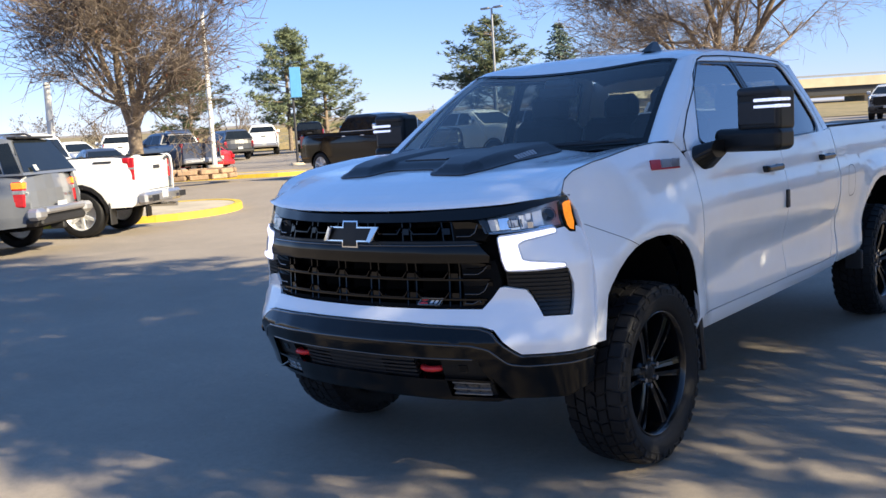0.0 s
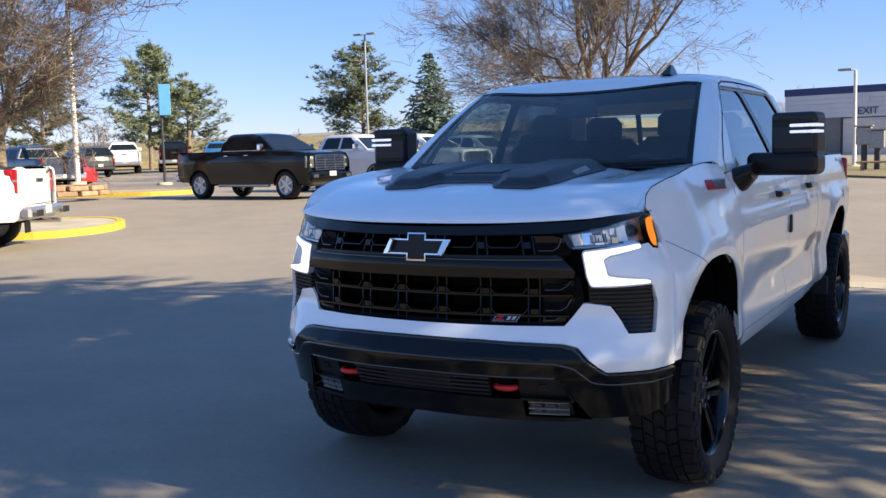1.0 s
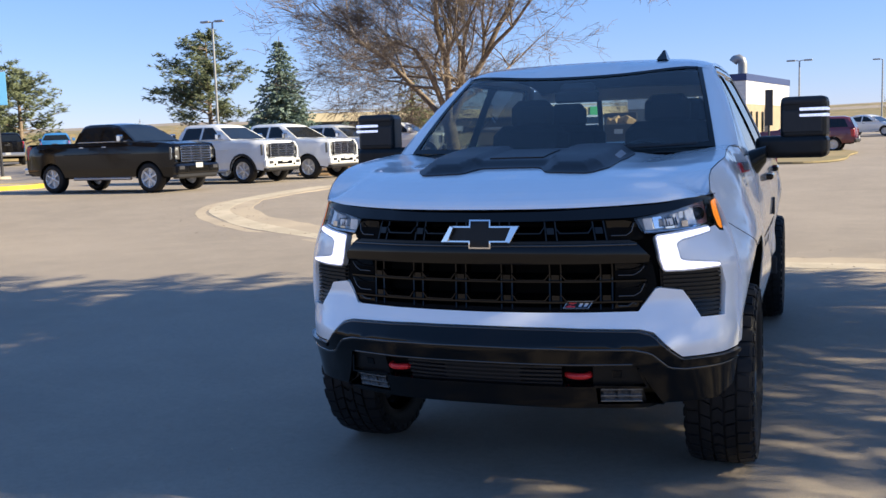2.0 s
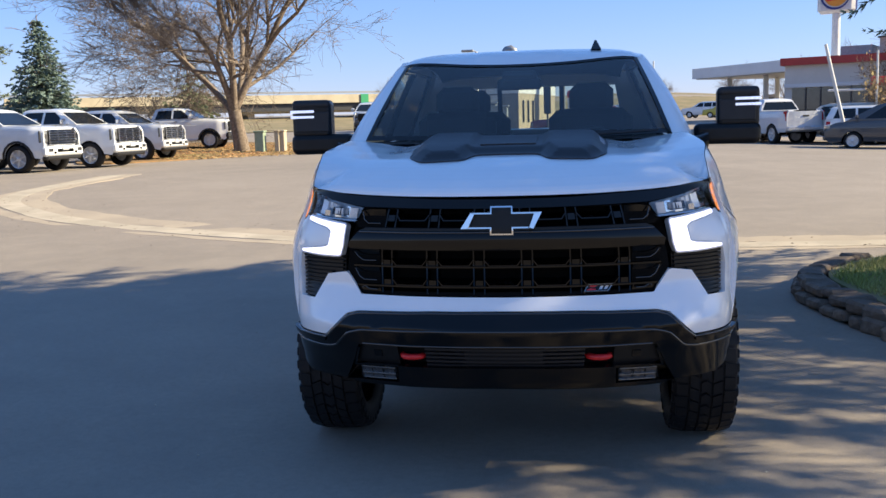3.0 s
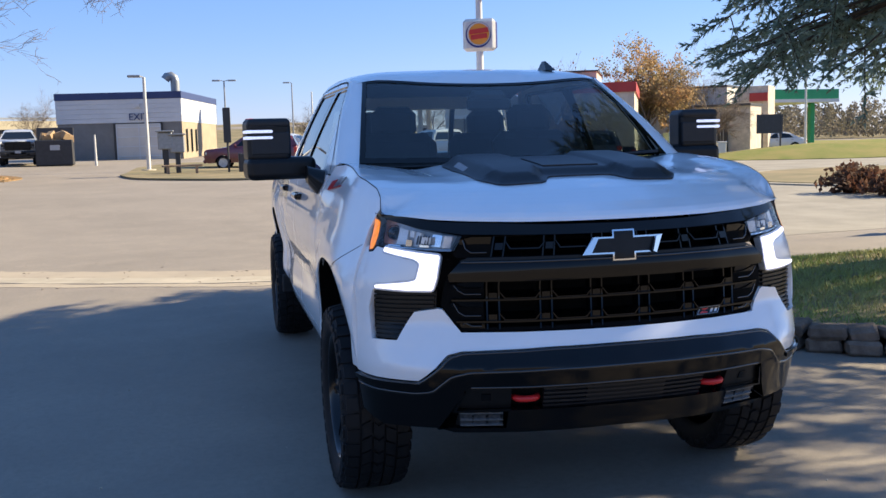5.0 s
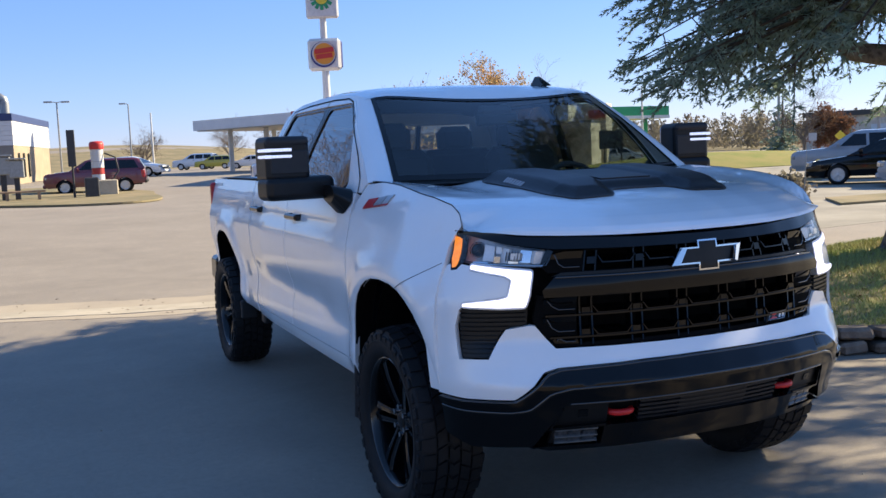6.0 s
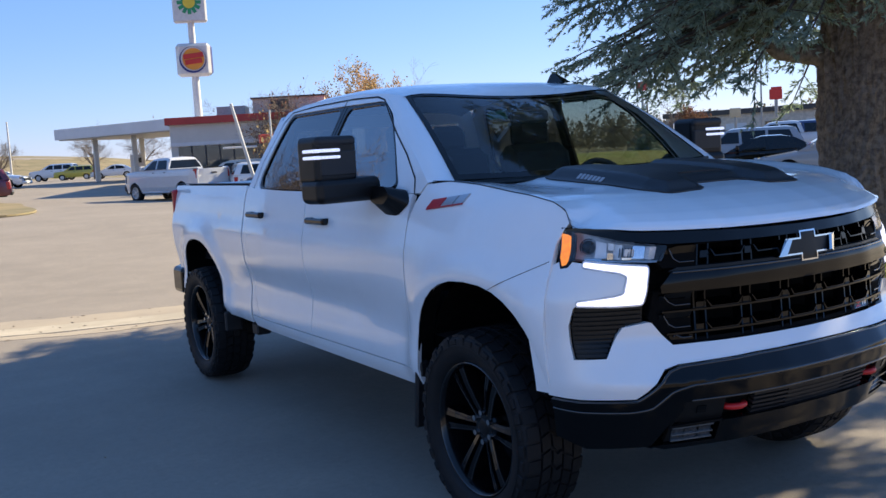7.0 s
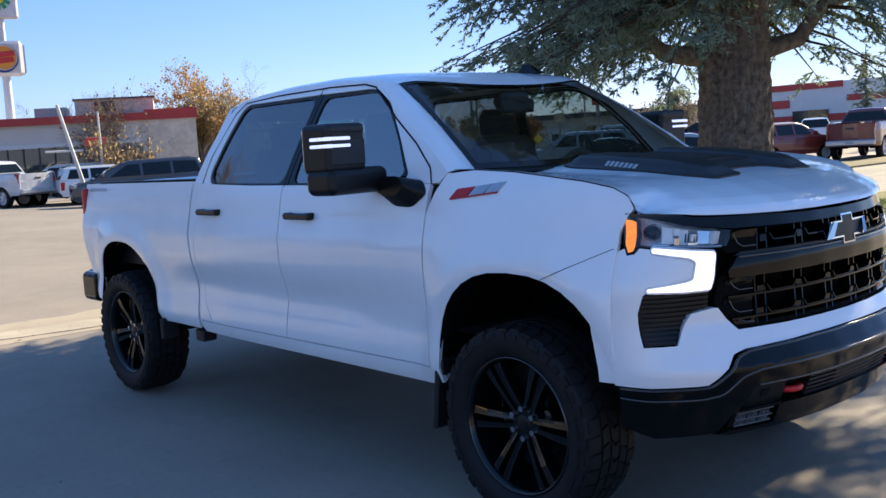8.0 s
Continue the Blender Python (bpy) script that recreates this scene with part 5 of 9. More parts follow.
KERB = [settle(x, y) for x, y in KERB]
patch("kerb_strip", ribbon(KERB, 0.46, 0.06, 3, 16), "concrete", "pale broken concrete strip along the old kerb", 0.006, 1.5)
patch("dust_strip", ribbon([(x + 0.25, y + 0.42) for x, y in KERB], 0.65, 0.22, 7, 16), "dust", "sandy dust along the old kerb", 0.004, 1.5)
patch("dust_fringe", ribbon([(x - 0.2, y - 0.35) for x, y in KERB], 0.22, 0.10, 11, 18), "dust", "thin ragged line of dust before the old kerb", 0.003, 1.5)
rk, chips = random.Random(17), Mesh()
for _ in range(300):
    i = rk.randrange(len(KERB))
    x, y = KERB[i][0] + rk.gauss(0.1, 0.9), KERB[i][1] + rk.gauss(0.15, 0.55)
    m = pose(x, y, lift(x, y) + 0.008, rk.uniform(-15, 15), rk.uniform(-15, 15), rk.uniform(0, 360))
    g = rk.uniform(0.005, 0.022)
    chips.add([m @ Vector(w) for w in ((g * 1.6, 0, 0), (0.2 * g, g * 0.7, 0), (-g * 1.3, 0.2 * g, 0), (0, -g * 0.6, 0), (0, 0, g * 0.35))], [(0, 1, 4), (1, 2, 4), (2, 3, 4), (3, 0, 4)])
single("kerb_debris", chips, "stone", "dark crumbs and bits along the broken kerb", "stones", kind="stuff")

# ---- trees ----


def limb(mesh, twigs, rnd, p, d, r, length, depth, spread, droop, min_r=0.012):
    """A limb of a bare tree, with forks; fine ends go to the twigs."""
    pts, rad = [p.copy()], [r]
    n = 4 if depth > 1 else 3
    for i in range(n):
        d = (d + Vector((rnd.gauss(0, 0.16), rnd.gauss(0, 0.16), rnd.gauss(0, 0.10) + droop))).normalized()
        p = p + d * length / n
        pts.append(p.copy())
        rad.append(max(r * (1 - 0.5 * (i + 1) / n), 0.006))
    (mesh if r > min_r * 3 else twigs).tube(pts, rad, 6 if r > 0.06 else (4 if r > 0.02 else 3), caps=False)
    if depth == 0:
        return
    for k in range(rnd.choice((3, 4, 4, 5)) if depth > 1 else rnd.choice((4, 5, 6))):
        i = rnd.randint(1, n) if depth > 1 else rnd.randint(0, n)
        ax = d.orthogonal().normalized()
        ax.rotate(Matrix.Rotation(rnd.uniform(0, 6.28), 3, d))
        a = rnd.uniform(0.35, 0.95) * spread
        nd = (d * math.cos(a) + ax * math.sin(a)).normalized()
        limb(mesh, twigs, rnd, pts[i], nd, rad[i] * rnd.uniform(0.5, 0.7), length * rnd.uniform(0.55, 0.8), depth - 1, spread, droop, min_r)


def bare_tree(at, height, radius, trunk_h, trunk_r, seed, label, depth=5, lean=0.0, name="bare_tree", leaves=None, nleaf=0, leaf=0.12):
    rnd = random.Random(seed)
    tr, tw = Mesh(), Mesh()
    t = thing(name, label, "tree", at=at, turn=rnd.uniform(0, 360))
    tr.tube([(0, 0, -0.2), (0, 0, 0.15), (lean * 0.5, 0, trunk_h * 0.55), (lean, 0, trunk_h)], [trunk_r * 1.45, trunk_r * 1.1, trunk_r * 0.95, trunk_r * 0.9], 10, caps=False)
    for k in range(5):
        a = 2 * math.pi * k / 5 + rnd.uniform(-0.4, 0.4)
        tilt = rnd.uniform(0.35, 0.85) if k else 0.08
        d = Vector((math.sin(tilt) * math.cos(a), math.sin(tilt) * math.sin(a), math.cos(tilt)))
        ln = (height - trunk_h) * 0.46 if k == 0 else radius * 0.66
        limb(tr, tw, rnd, Vector((lean, 0, trunk_h - rnd.uniform(0, 0.25))), d, trunk_r * rnd.uniform(0.5, 0.68), ln, depth - 1, 1.0, 0.02, 0.012)
    part("trunk", tr, "bark", t)
    if depth > 5:
        # fine end twigs all over the crown
        tips = [Vector(v) for v in tw.v]
        for i in range(int(radius * 650)):
            p = rnd.choice(tips)
            d = (p - Vector((lean, 0, trunk_h + 1.0))).normalized() + Vector((rnd.gauss(0, 0.6), rnd.gauss(0, 0.6), rnd.gauss(-0.1, 0.5)))
            d = d.normalized() * rnd.uniform(0.35, 1.1)
            m = p + d * 0.5 + Vector((rnd.gauss(0, 0.05), rnd.gauss(0, 0.05), 0.04))
            tw.tube([p, m, p + d], [0.012, 0.010, 0.006], 3, caps=False)
            for q in (m, p + d * 0.8):
                e = (d.normalized() + Vector((rnd.gauss(0, 0.7), rnd.gauss(0, 0.7), rnd.gauss(0.1, 0.6)))).normalized() * d.length * rnd.uniform(0.3, 0.6)
                tw.tube([q, q + e], [0.008, 0.005], 3, caps=False)
    part("twig_mass", tw, "twig", t)
    if leaves:
        lv = Mesh()
        tips = [Vector(v) for v in tw.v]
        for i in range(nleaf):
            c = rnd.choice(tips) + Vector((rnd.gauss(0, 0.12), rnd.gauss(0, 0.12), rnd.gauss(0, 0.12)))
            q = pose(*c, rnd.uniform(0, 360), rnd.uniform(0, 360), 0)
            s = leaf * rnd.uniform(0.6, 1.3)
            lv.add([q @ Vector(w) for w in ((-s, 0, 0), (0, -s * 0.6, s * 0.15), (s, 0, 0), (0, s * 0.6, s * 0.15))], [(0, 1, 2, 3)])
        part("crown", lv, leaves, t)
    return t


def conifer(at, height, radius, seed, label, material, name="spruce", base=0.1, dense=1.0, clump=0.5, ragged=0.15, trunk_r=0.16):
    """Whorls of drooping boughs, each set with needle sprays."""
    rnd = random.Random(seed)
    t = thing(name, label, "tree", at=at, turn=rnd.uniform(0, 360))
    tr = Mesh().tube([(0, 0, -0.2), (0, 0, height * 0.5), (0, 0, height)], [trunk_r * 1.2, trunk_r * 0.7, 0.02], 8)
    cr = Mesh()
    levels = int(height / 0.42)
    for i in range(levels):
        f = i / levels
        z = height * (base + (1 - base) * f)
        rr = radius * (1 - f) ** 0.8 * rnd.uniform(1 - ragged, 1 + ragged * 0.6) + 0.08
        for k in range(max(4, int((4 + 8 * (1 - f)) * dense))):
            if rnd.random() < ragged * 0.8:
                continue
            a = rnd.uniform(0, 6.283)
            r1 = rr * rnd.uniform(0.65, 1.08)
            zt = z + rnd.uniform(-0.25, 0.15) + 0.12 * r1
            tip = Vector((r1 * math.cos(a), r1 * math.sin(a), zt - 0.30 * r1))
            root = Vector((0, 0, zt))
            if k % 4 == 0:
                tr.tube([root, (root + tip) / 2 + Vector((0, 0, 0.05)), tip], [0.025, 0.014, 0.005], 3, caps=False)
            m = max(3, int(r1 / clump * 3.2))
            for j in range(m):
                t_ = (j + 0.7) / m
                c = root.lerp(tip, t_) + Vector((rnd.gauss(0, 0.10), rnd.gauss(0, 0.10), rnd.gauss(0, 0.06)))
                q = pose(*c, rnd.uniform(-25, 25), rnd.uniform(-25, 25), math.degrees(a) + rnd.uniform(-60, 60))
                s = clump * rnd.uniform(0.5, 1.0) * (0.6 + 0.4 * (1 - f))
                cr.add([q @ Vector(w) for w in ((-0.2 * s, 0, 0.05 * s), (0.15 * s, -0.28 * s, -0.08 * s), (0.75 * s, 0, -0.12 * s), (0.15 * s, 0.28 * s, -0.08 * s))], [(0, 1, 2), (0, 2, 3)])
                cr.add([q @ Vector(w) for w in ((-0.1 * s, 0, -0.16 * s), (0.55 * s, 0, -0.22 * s), (0.3 * s, 0, 0.16 * s))], [(0, 1, 2)])
    part("trunk", tr, "bark", t)
    part("crown", cr, material, t)
    return t


def pine_tree(at, height, radius, seed, label, material="pine", name="pine_tree", base=0.22):
    """A ragged pine: bare lower trunk, rising limbs, tufts of long needles in loose clumps."""
    rnd = random.Random(seed)
    t = thing(name, label, "tree", at=at, turn=rnd.uniform(0, 360))
    tr = Mesh().tube([(0, 0, -0.2), (0.05, 0, height * 0.5), (0, 0.05, height * 0.97)], [0.2, 0.14, 0.03], 8)
    cr = Mesh()
    for i in range(int(height * 8.5)):
        f = rnd.random() ** 0.85
        z = height * (base + (0.97 - base) * f)
        r1 = radius * (math.sin(math.pi * (0.22 + 0.74 * f)) ** 0.8) * rnd.uniform(0.55, 1.12)
        a = rnd.uniform(0, 6.283)
        root = Vector((0, 0, z - 0.2 * r1))
        tip = Vector((r1 * math.cos(a), r1 * math.sin(a), z + rnd.uniform(-0.05, 0.25) * r1))
        tr.tube([root, root.lerp(tip, 0.6) + Vector((0, 0, -0.06 * r1)), tip], [0.045, 0.028, 0.01], 4, caps=False)
        for j in range(int(11 + r1 * 5.6)):
            c = root.lerp(tip, rnd.uniform(0.38, 1.03)) + Vector((rnd.gauss(0, 0.22), rnd.gauss(0, 0.22), rnd.gauss(0.05, 0.16)))
            for n in range(9):
                d = Vector((rnd.gauss(0, 1), rnd.gauss(0, 1), rnd.gauss(0.35, 0.8))).normalized() * rnd.uniform(0.22, 0.44)
                w = d.orthogonal().normalized() * 0.048
                cr.add([c - w, c + w, c + d], [(0, 1, 2)])
    part("trunk", tr, "bark", t)
    part("crown", cr, material, t)
    return t


def great_spruce(at, seed=3):
    """The old spruce over the parked pickup: thick trunk, long boughs with hanging sprays of needles."""
    rnd = random.Random(seed)
    t = thing("great_spruce", "large old spruce tree with dark green drooping boughs in raised bed", "tree", at=at)
    tr = Mesh()
    girth = [(-0.3, 0.78), (0.0, 0.66), (0.12, 0.56), (0.4, 0.47), (0.9, 0.42), (2.0, 0.39), (4.0, 0.34), (6.0, 0.28)]

    def trunk(u, v):
        """Bark in long scaly ridges."""
        a, z = 2 * math.pi * u, -0.3 + 6.3 * v
        rough = math.sin(13 * a + 2.2 * math.sin(3.1 * z + a)) * math.sin(5.3 * z + 3 * math.sin(5 * a)) + 0.6 * math.sin(31 * a + 4 * math.sin(7 * z)) * math.sin(17 * z + 5 * math.cos(9 * a))
        r = ip(z, girth) + 0.028 * rough + 0.03 * math.sin(3 * a + z)
        return (r * math.cos(a), -r * math.sin(a), z)

    tr.grid(trunk, 110, 160, flip=True)
    tr.tube([(0, 0, 5.9), (0, 0, 9.0), (0, 0, 15.0)], [0.29, 0.19, 0.03], 16)
    twigs, cr = Mesh(), Mesh()

    def brush(p, e, wide=0.075):
        """A shoot set all round with needles, thinner to its tip."""
        d = (e - p)
        n = max(3, int(d.length / 0.05))
        t_ = d.normalized()
        u_ = t_.orthogonal().normalized()
        w_ = t_.cross(u_)
        for s in range(n):
            c = p + d * ((s + rnd.random()) / n)
            k = wide * (1.1 - 0.5 * s / n) * rnd.uniform(0.8, 1.2)
            vs = []
            g = rnd.uniform(0, 6.283)
            for q in range(3):
                h = g + 2.1 * q + rnd.uniform(-0.4, 0.4)
                r_ = u_ * math.cos(h) + w_ * math.sin(h)
                x_ = t_.cross(r_) * 0.012
                tip = c + r_ * k * 0.62 + t_ * k * 0.9
                vs += [c - x_, c + x_, tip]
            cr.add(vs, [(0, 1, 2), (3, 4, 5), (6, 7, 8)])

    def tuft(p, b, ln, drop):
        """A hanging spray: one twig with side shoots, all of them brushes."""
        e = p + Vector((ln * math.cos(b), ln * math.sin(b), -drop * ln))
        m = p.lerp(e, 0.5) + Vector((0, 0, 0.05 * ln))
        twigs.tube([p, m, e], [0.007, 0.005, 0.003], 3, caps=False)
        brush(p.lerp(m, 0.3), m)
        brush(m, e)
        for s in range(4):
            w = p.lerp(m, 0.5 + 0.5 * s / 2) if s < 2 else m.lerp(e, (s - 1.6) / 2)
            c = b + (1 if s % 2 else -1) * rnd.uniform(0.5, 1.0)
            sl = ln * rnd.uniform(0.28, 0.5)
            brush(w, w + Vector((sl * math.cos(c), sl * math.sin(c), sl * rnd.uniform(-0.7, 0.05))), 0.065)

    def spray(p, b, ln, drop):
        """One flat spray: a thin twig with side shoots, each a pair of narrow needle leaves."""
        e = p + Vector((ln * math.cos(b), ln * math.sin(b), -drop * ln))
        twigs.tube([p, e], [0.007, 0.003], 3, caps=False)
        ns = max(5, int(ln / 0.040))
        for s in range(ns):
            w = p.lerp(e, (s + 0.4) / ns)
            c = b + (1 if s % 2 else -1) * rnd.uniform(0.45, 0.85)
            sl = rnd.uniform(0.09, 0.17) * (1.15 - 0.5 * s / ns)
            q = pose(*w, rnd.uniform(-40, 40), rnd.uniform(5, 40), math.degrees(c))
            wd = sl * 0.20
            cr.add([q @ Vector(x) for x in ((0, 0, 0), (sl * 0.5, -wd, 0.01), (sl, 0, 0), (sl * 0.5, wd, 0.01))], [(0, 1, 2, 3)])
            cr.add([q @ Vector(x) for x in ((0, 0, -wd * 0.8), (sl * 0.95, 0, -wd * 0.2), (sl * 0.45, 0, wd))], [(0, 1, 2)])

    # whorls from the foot of the crown to its top, then closer-set sides, most of them unseen boughs added to shade the
    # hood and paving: height share, and the way they point with its spread
    sides = [(0.10, -1.57, 0.38), (0.15, -1.57, 0.38), (0.0, 2.99, 0.7), (0.03, 2.99, 0.7), (0.11, 1.57, 0.4), (0.14, 1.57, 0.4), (0.17, 1.57, 0.4), (0.20, 1.57, 0.4), (0.17, -1.57, 0.35), (0.20, -1.57, 0.35), (0.23, -1.57, 0.35), (0.06, -1.15, 0.3)]
    for i in range(52):
        f = i / 40 if i < 40 else sides[i - 40][0]
        z = 2.95 + 11.5 * f
        for k in range(max(6, int(13 * (1 - f * 0.5))) if i < 51 else 5):
            a = rnd.uniform(0, 6.283) if i < 40 else rnd.gauss(*sides[i - 40][1:])
            r1 = (3.85 * (1 - f) ** 0.6 + 0.3) * rnd.uniform(0.72, 1.06) * (1 + (0.36 if i in (40, 41) else 0.12 if i > 47 else 0.26 if math.sin(a) < 0 else 0.12) * -math.sin(a)) * (1 - 0.15 * (1 - step01(f, 0, 0.1)))
            zt = z + rnd.uniform(-0.2, 0.2)
            if zt < 3.6 and (math.sin(a) < -0.15 or math.cos(a) > 0.2) and rnd.random() < (0.62 if math.cos(a) < 0 else 0.48):
                continue
            low = 1 - step01(f, 0.0, 0.35)
            drop = 0.10 + (0.20 if math.sin(a) > -0.45 else 0.10) * low * rnd.random()
            out = Vector((math.cos(a), math.sin(a), 0))
            bend = Vector((-math.sin(a), math.cos(a), 0)) * rnd.uniform(-0.12, 0.12) * r1
            ln = [Vector((0, 0, zt)), out * r1 * 0.28 + Vector((0, 0, zt + 0.02)), out * r1 * 0.62 + bend * 0.6 + Vector((0, 0, zt - drop * r1 * 0.55)), out * r1 + bend + Vector((0, 0, zt - drop * r1 * 1.25))]
            g = 1.7 if rnd.random() < 0.22 else 1.0
            twigs.tube(ln, [(0.07 * (1 - f) + 0.015) * g, (0.042 * (1 - f) + 0.010) * g, 0.017, 0.005], 6, caps=False)
            shady = math.sin(a) > 0.15 and zt > 3.9 or math.cos(a) > 0.1 and math.sin(a) > -0.3 and zt > 3.4 or math.sin(a) < -0.5 and zt > 4.3      # north, east and high south boughs, set more closely to shade hood and paving
            nb = int(r1 * (7.0 if f >= 0.2 else (7.5 if shady else 4.0)))
            for j in range(nb):
                u = (1 - (0.8 if i < 48 else 0.45) * (1 - (j + rnd.random()) / nb)) * 3
                s = min(int(u), 2)
                p = ln[s].lerp(ln[s + 1], u - s)
                # bare stretches between the clumps
                if f < 0.2 and not shady and noise.noise(Vector((p.x * 1.7, p.y * 1.7, p.z * 2.4))) < -0.06 and u < 2.75:
                    continue
                b = a + rnd.choice((-1, 1)) * rnd.uniform(0.4, 1.3)
                l2 = (0.38 + 0.40 * (1 - u / 3)) * rnd.uniform(0.6, 1.2)
                (tuft if f < 0.2 else spray)(p, b, l2 * (1.12 if f < 0.2 else 1), rnd.uniform(0.15, 1.15 if f < 0.2 else 0.75))
                if f < 0.17 and u > 0.7 and math.sin(a) > -0.55 and rnd.random() < 0.5:
                    tuft(p, rnd.uniform(0, 6.283), rnd.uniform(0.16, 0.3), rnd.uniform(1.2, 2.2))
            (tuft if f < 0.2 else spray)(ln[3], a, 0.35, 0.4)
    # thick crooked limbs low on the trunk, each with side boughs full of hanging sprays
    for a, z, kink, rise, r1, wide in ((2.30, 2.12, 0.85, 0.25, 2.5, 0.15), (-0.95, 2.15, 0.7, 0.36, 2.9, 0.14), (3.45, 2.95, 0.55, 0.40, 2.4, 0.12), (4.35, 3.25, 0.55, 0.40, 2.7, 0.12), (1.75, 2.75, 0.6, 0.3, 2.6, 0.10), (-0.35, 2.75, 0.7, 0.3, 2.5, 0.10)):
        o_ = Vector((math.cos(a), math.sin(a), 0))
        limb = [Vector((0, 0, z)), o_ * kink + Vector((0, 0, z + 0.12 + 0.15 * rise)), o_ * (kink + 0.3) + Vector((0, 0, z + 0.2 + rise)), o_ * 0.62 * r1 + Vector((0, 0, z + 0.28 + 1.3 * rise)), o_ * r1 + Vector((0.1, 0, z + 0.2 + 1.2 * rise))]
        tr.tube(limb, [wide, wide * 0.72, wide * 0.58, wide * 0.4, 0.012], 10, caps=False)
        for k in range(11):
            u = rnd.uniform(0.7, 4.0)
            p = limb[int(u) % 4].lerp(limb[int(u) % 4 + 1], u % 1)
            b = a + rnd.choice((-1, 1)) * rnd.uniform(0.35, 1.2)
            l1 = rnd.uniform(0.5, 1.15)
            e = p + Vector((l1 * math.cos(b), l1 * math.sin(b), -l1 * rnd.uniform(0.05, 0.5)))
            twigs.tube([p, p.lerp(e, 0.5) + Vector((0, 0, 0.06)), e], [0.018, 0.012, 0.005], 5, caps=False)
            for q in range(int(l1 * 6)):
                tuft(p.lerp(e, rnd.uniform(0.2, 1.0)), b + rnd.uniform(-1.3, 1.3), rnd.uniform(0.25, 0.5), rnd.uniform(0.2, 1.3))
    part("trunk", tr, "spruce_bark", t)
    part("twig_mass", twigs, "spruce_twig", t)
    part("crown", cr, "needles", t)
    return t


def bush(at, r, h, seed, label, material, n=900, name="bush"):
    rnd = random.Random(seed)
    t = thing(name, label, "bush", at=at)
    tw, lv = Mesh(), Mesh()
    for k in range(60):
        a, q = rnd.uniform(0, 6.283), rnd.uniform(0.2, 1.0)
        e = Vector((q * r * math.cos(a), q * r * math.sin(a), h * rnd.uniform(0.5, 1.0) * (1.1 - 0.5 * q)))
        tw.tube([(0.2 * e.x, 0.2 * e.y, -0.05), (0.7 * e.x, 0.7 * e.y, 0.6 * e.z), e], [0.015, 0.01, 0.004], 3, caps=False)
        for j in range(n // 60):
            c = Vector((0.2 * e.x, 0.2 * e.y, 0)).lerp(e, rnd.uniform(0.3, 1.05)) + Vector((rnd.gauss(0, 0.12), rnd.gauss(0, 0.12), rnd.gauss(0, 0.08)))
            m = pose(*c, rnd.uniform(0, 360), rnd.uniform(0, 360), 0)
            s = 0.09 * rnd.uniform(0.5, 1.2)
            lv.add([m @ Vector(w) for w in ((-s, 0, 0), (0, -s * 0.6, 0), (s, 0, 0), (0, s * 0.6, 0))], [(0, 1, 2, 3)])
    part("stem_mass", tw, "twig", t)
    part("foliage", lv, material, t)
    return t


def at(az, dist, eye=(0.0, -4.6)):
    """A place on the ground, by bearing in degrees from +Y and distance from the walk's middle."""
    x, y = eye[0] + dist * math.sin(radians(az)), eye[1] + dist * math.cos(radians(az))
    return (x, y, lift(x, y))

# ---- other vehicles: forward is -Y, the middle over the origin ----
CAR_MATS = {}


def car_paint(name, color, rough=0.3):
    if name not in CAR_MATS:
        CAR_MATS[name] = mat(name + "_car_paint", color, rough, vary=0.05, scale=3, coat=0.9 if max(color) > 0.02 else 0.35, spec=0.5 if max(color) > 0.02 else 0.3)
    return CAR_MATS[name]


M["car_glass"] = mat("dark_car_glass", (0.010, 0.013, 0.016), 0.05, vary=0.2, scale=2, coat=0.0, spec=0.4)
M["tail_red"] = mat("tail_lens", (0.45, 0.012, 0.015), 0.2, vary=0.2, scale=20, coat=0.6)
M["lamp_clear"] = mat("lamp_lens", (0.42, 0.45, 0.48), 0.12, vary=0.35, scale=25, metal=0.5, coat=0.6)
M["alloy"] = mat("alloy_wheel", (0.70, 0.70, 0.71), 0.32, metal=0.45, vary=0.15, scale=20)
M["bar_dark"] = mat("dark_bar", (0.03, 0.03, 0.035), 0.5, vary=0.1, scale=10)
M["bar_white"] = mat("white_plate", (0.42, 0.43, 0.45), 0.5, vary=0.1, scale=10)


def small_wheel(r, w):
    ty = Mesh().lathe([(-w / 2, r * 0.66), (-w / 2 - 0.006, r * 0.85), (-w / 2 + 0.02, r * 0.985), (0, r), (w / 2 - 0.02, r * 0.985), (w / 2 + 0.006, r * 0.85), (w / 2, r * 0.66)][::-1], 28).done("tyre", "rubber")
    rm = Mesh().lathe([(w / 2 - 0.004, r * 0.66), (w / 2 - 0.02, r * 0.61), (0.0, r * 0.58)], 28)
    rm.lathe([(0.02, r * 0.6), (0.02, 0.02)], 20)
    for i in range(6):
        a = math.pi * i / 3
        rm.box((w / 2 - 0.04, r * 0.34 * math.cos(a), r * 0.34 * math.sin(a)), (0.03, r * 0.56, 0.06), 0.008, pose(0, 0, 0, math.degrees(a)))
    rm.lathe([(w / 2 - 0.015, 0.0), (w / 2 - 0.02, r * 0.16), (w / 2 - 0.05, r * 0.18)], 14)
    return ty, rm.done("rim", "alloy")


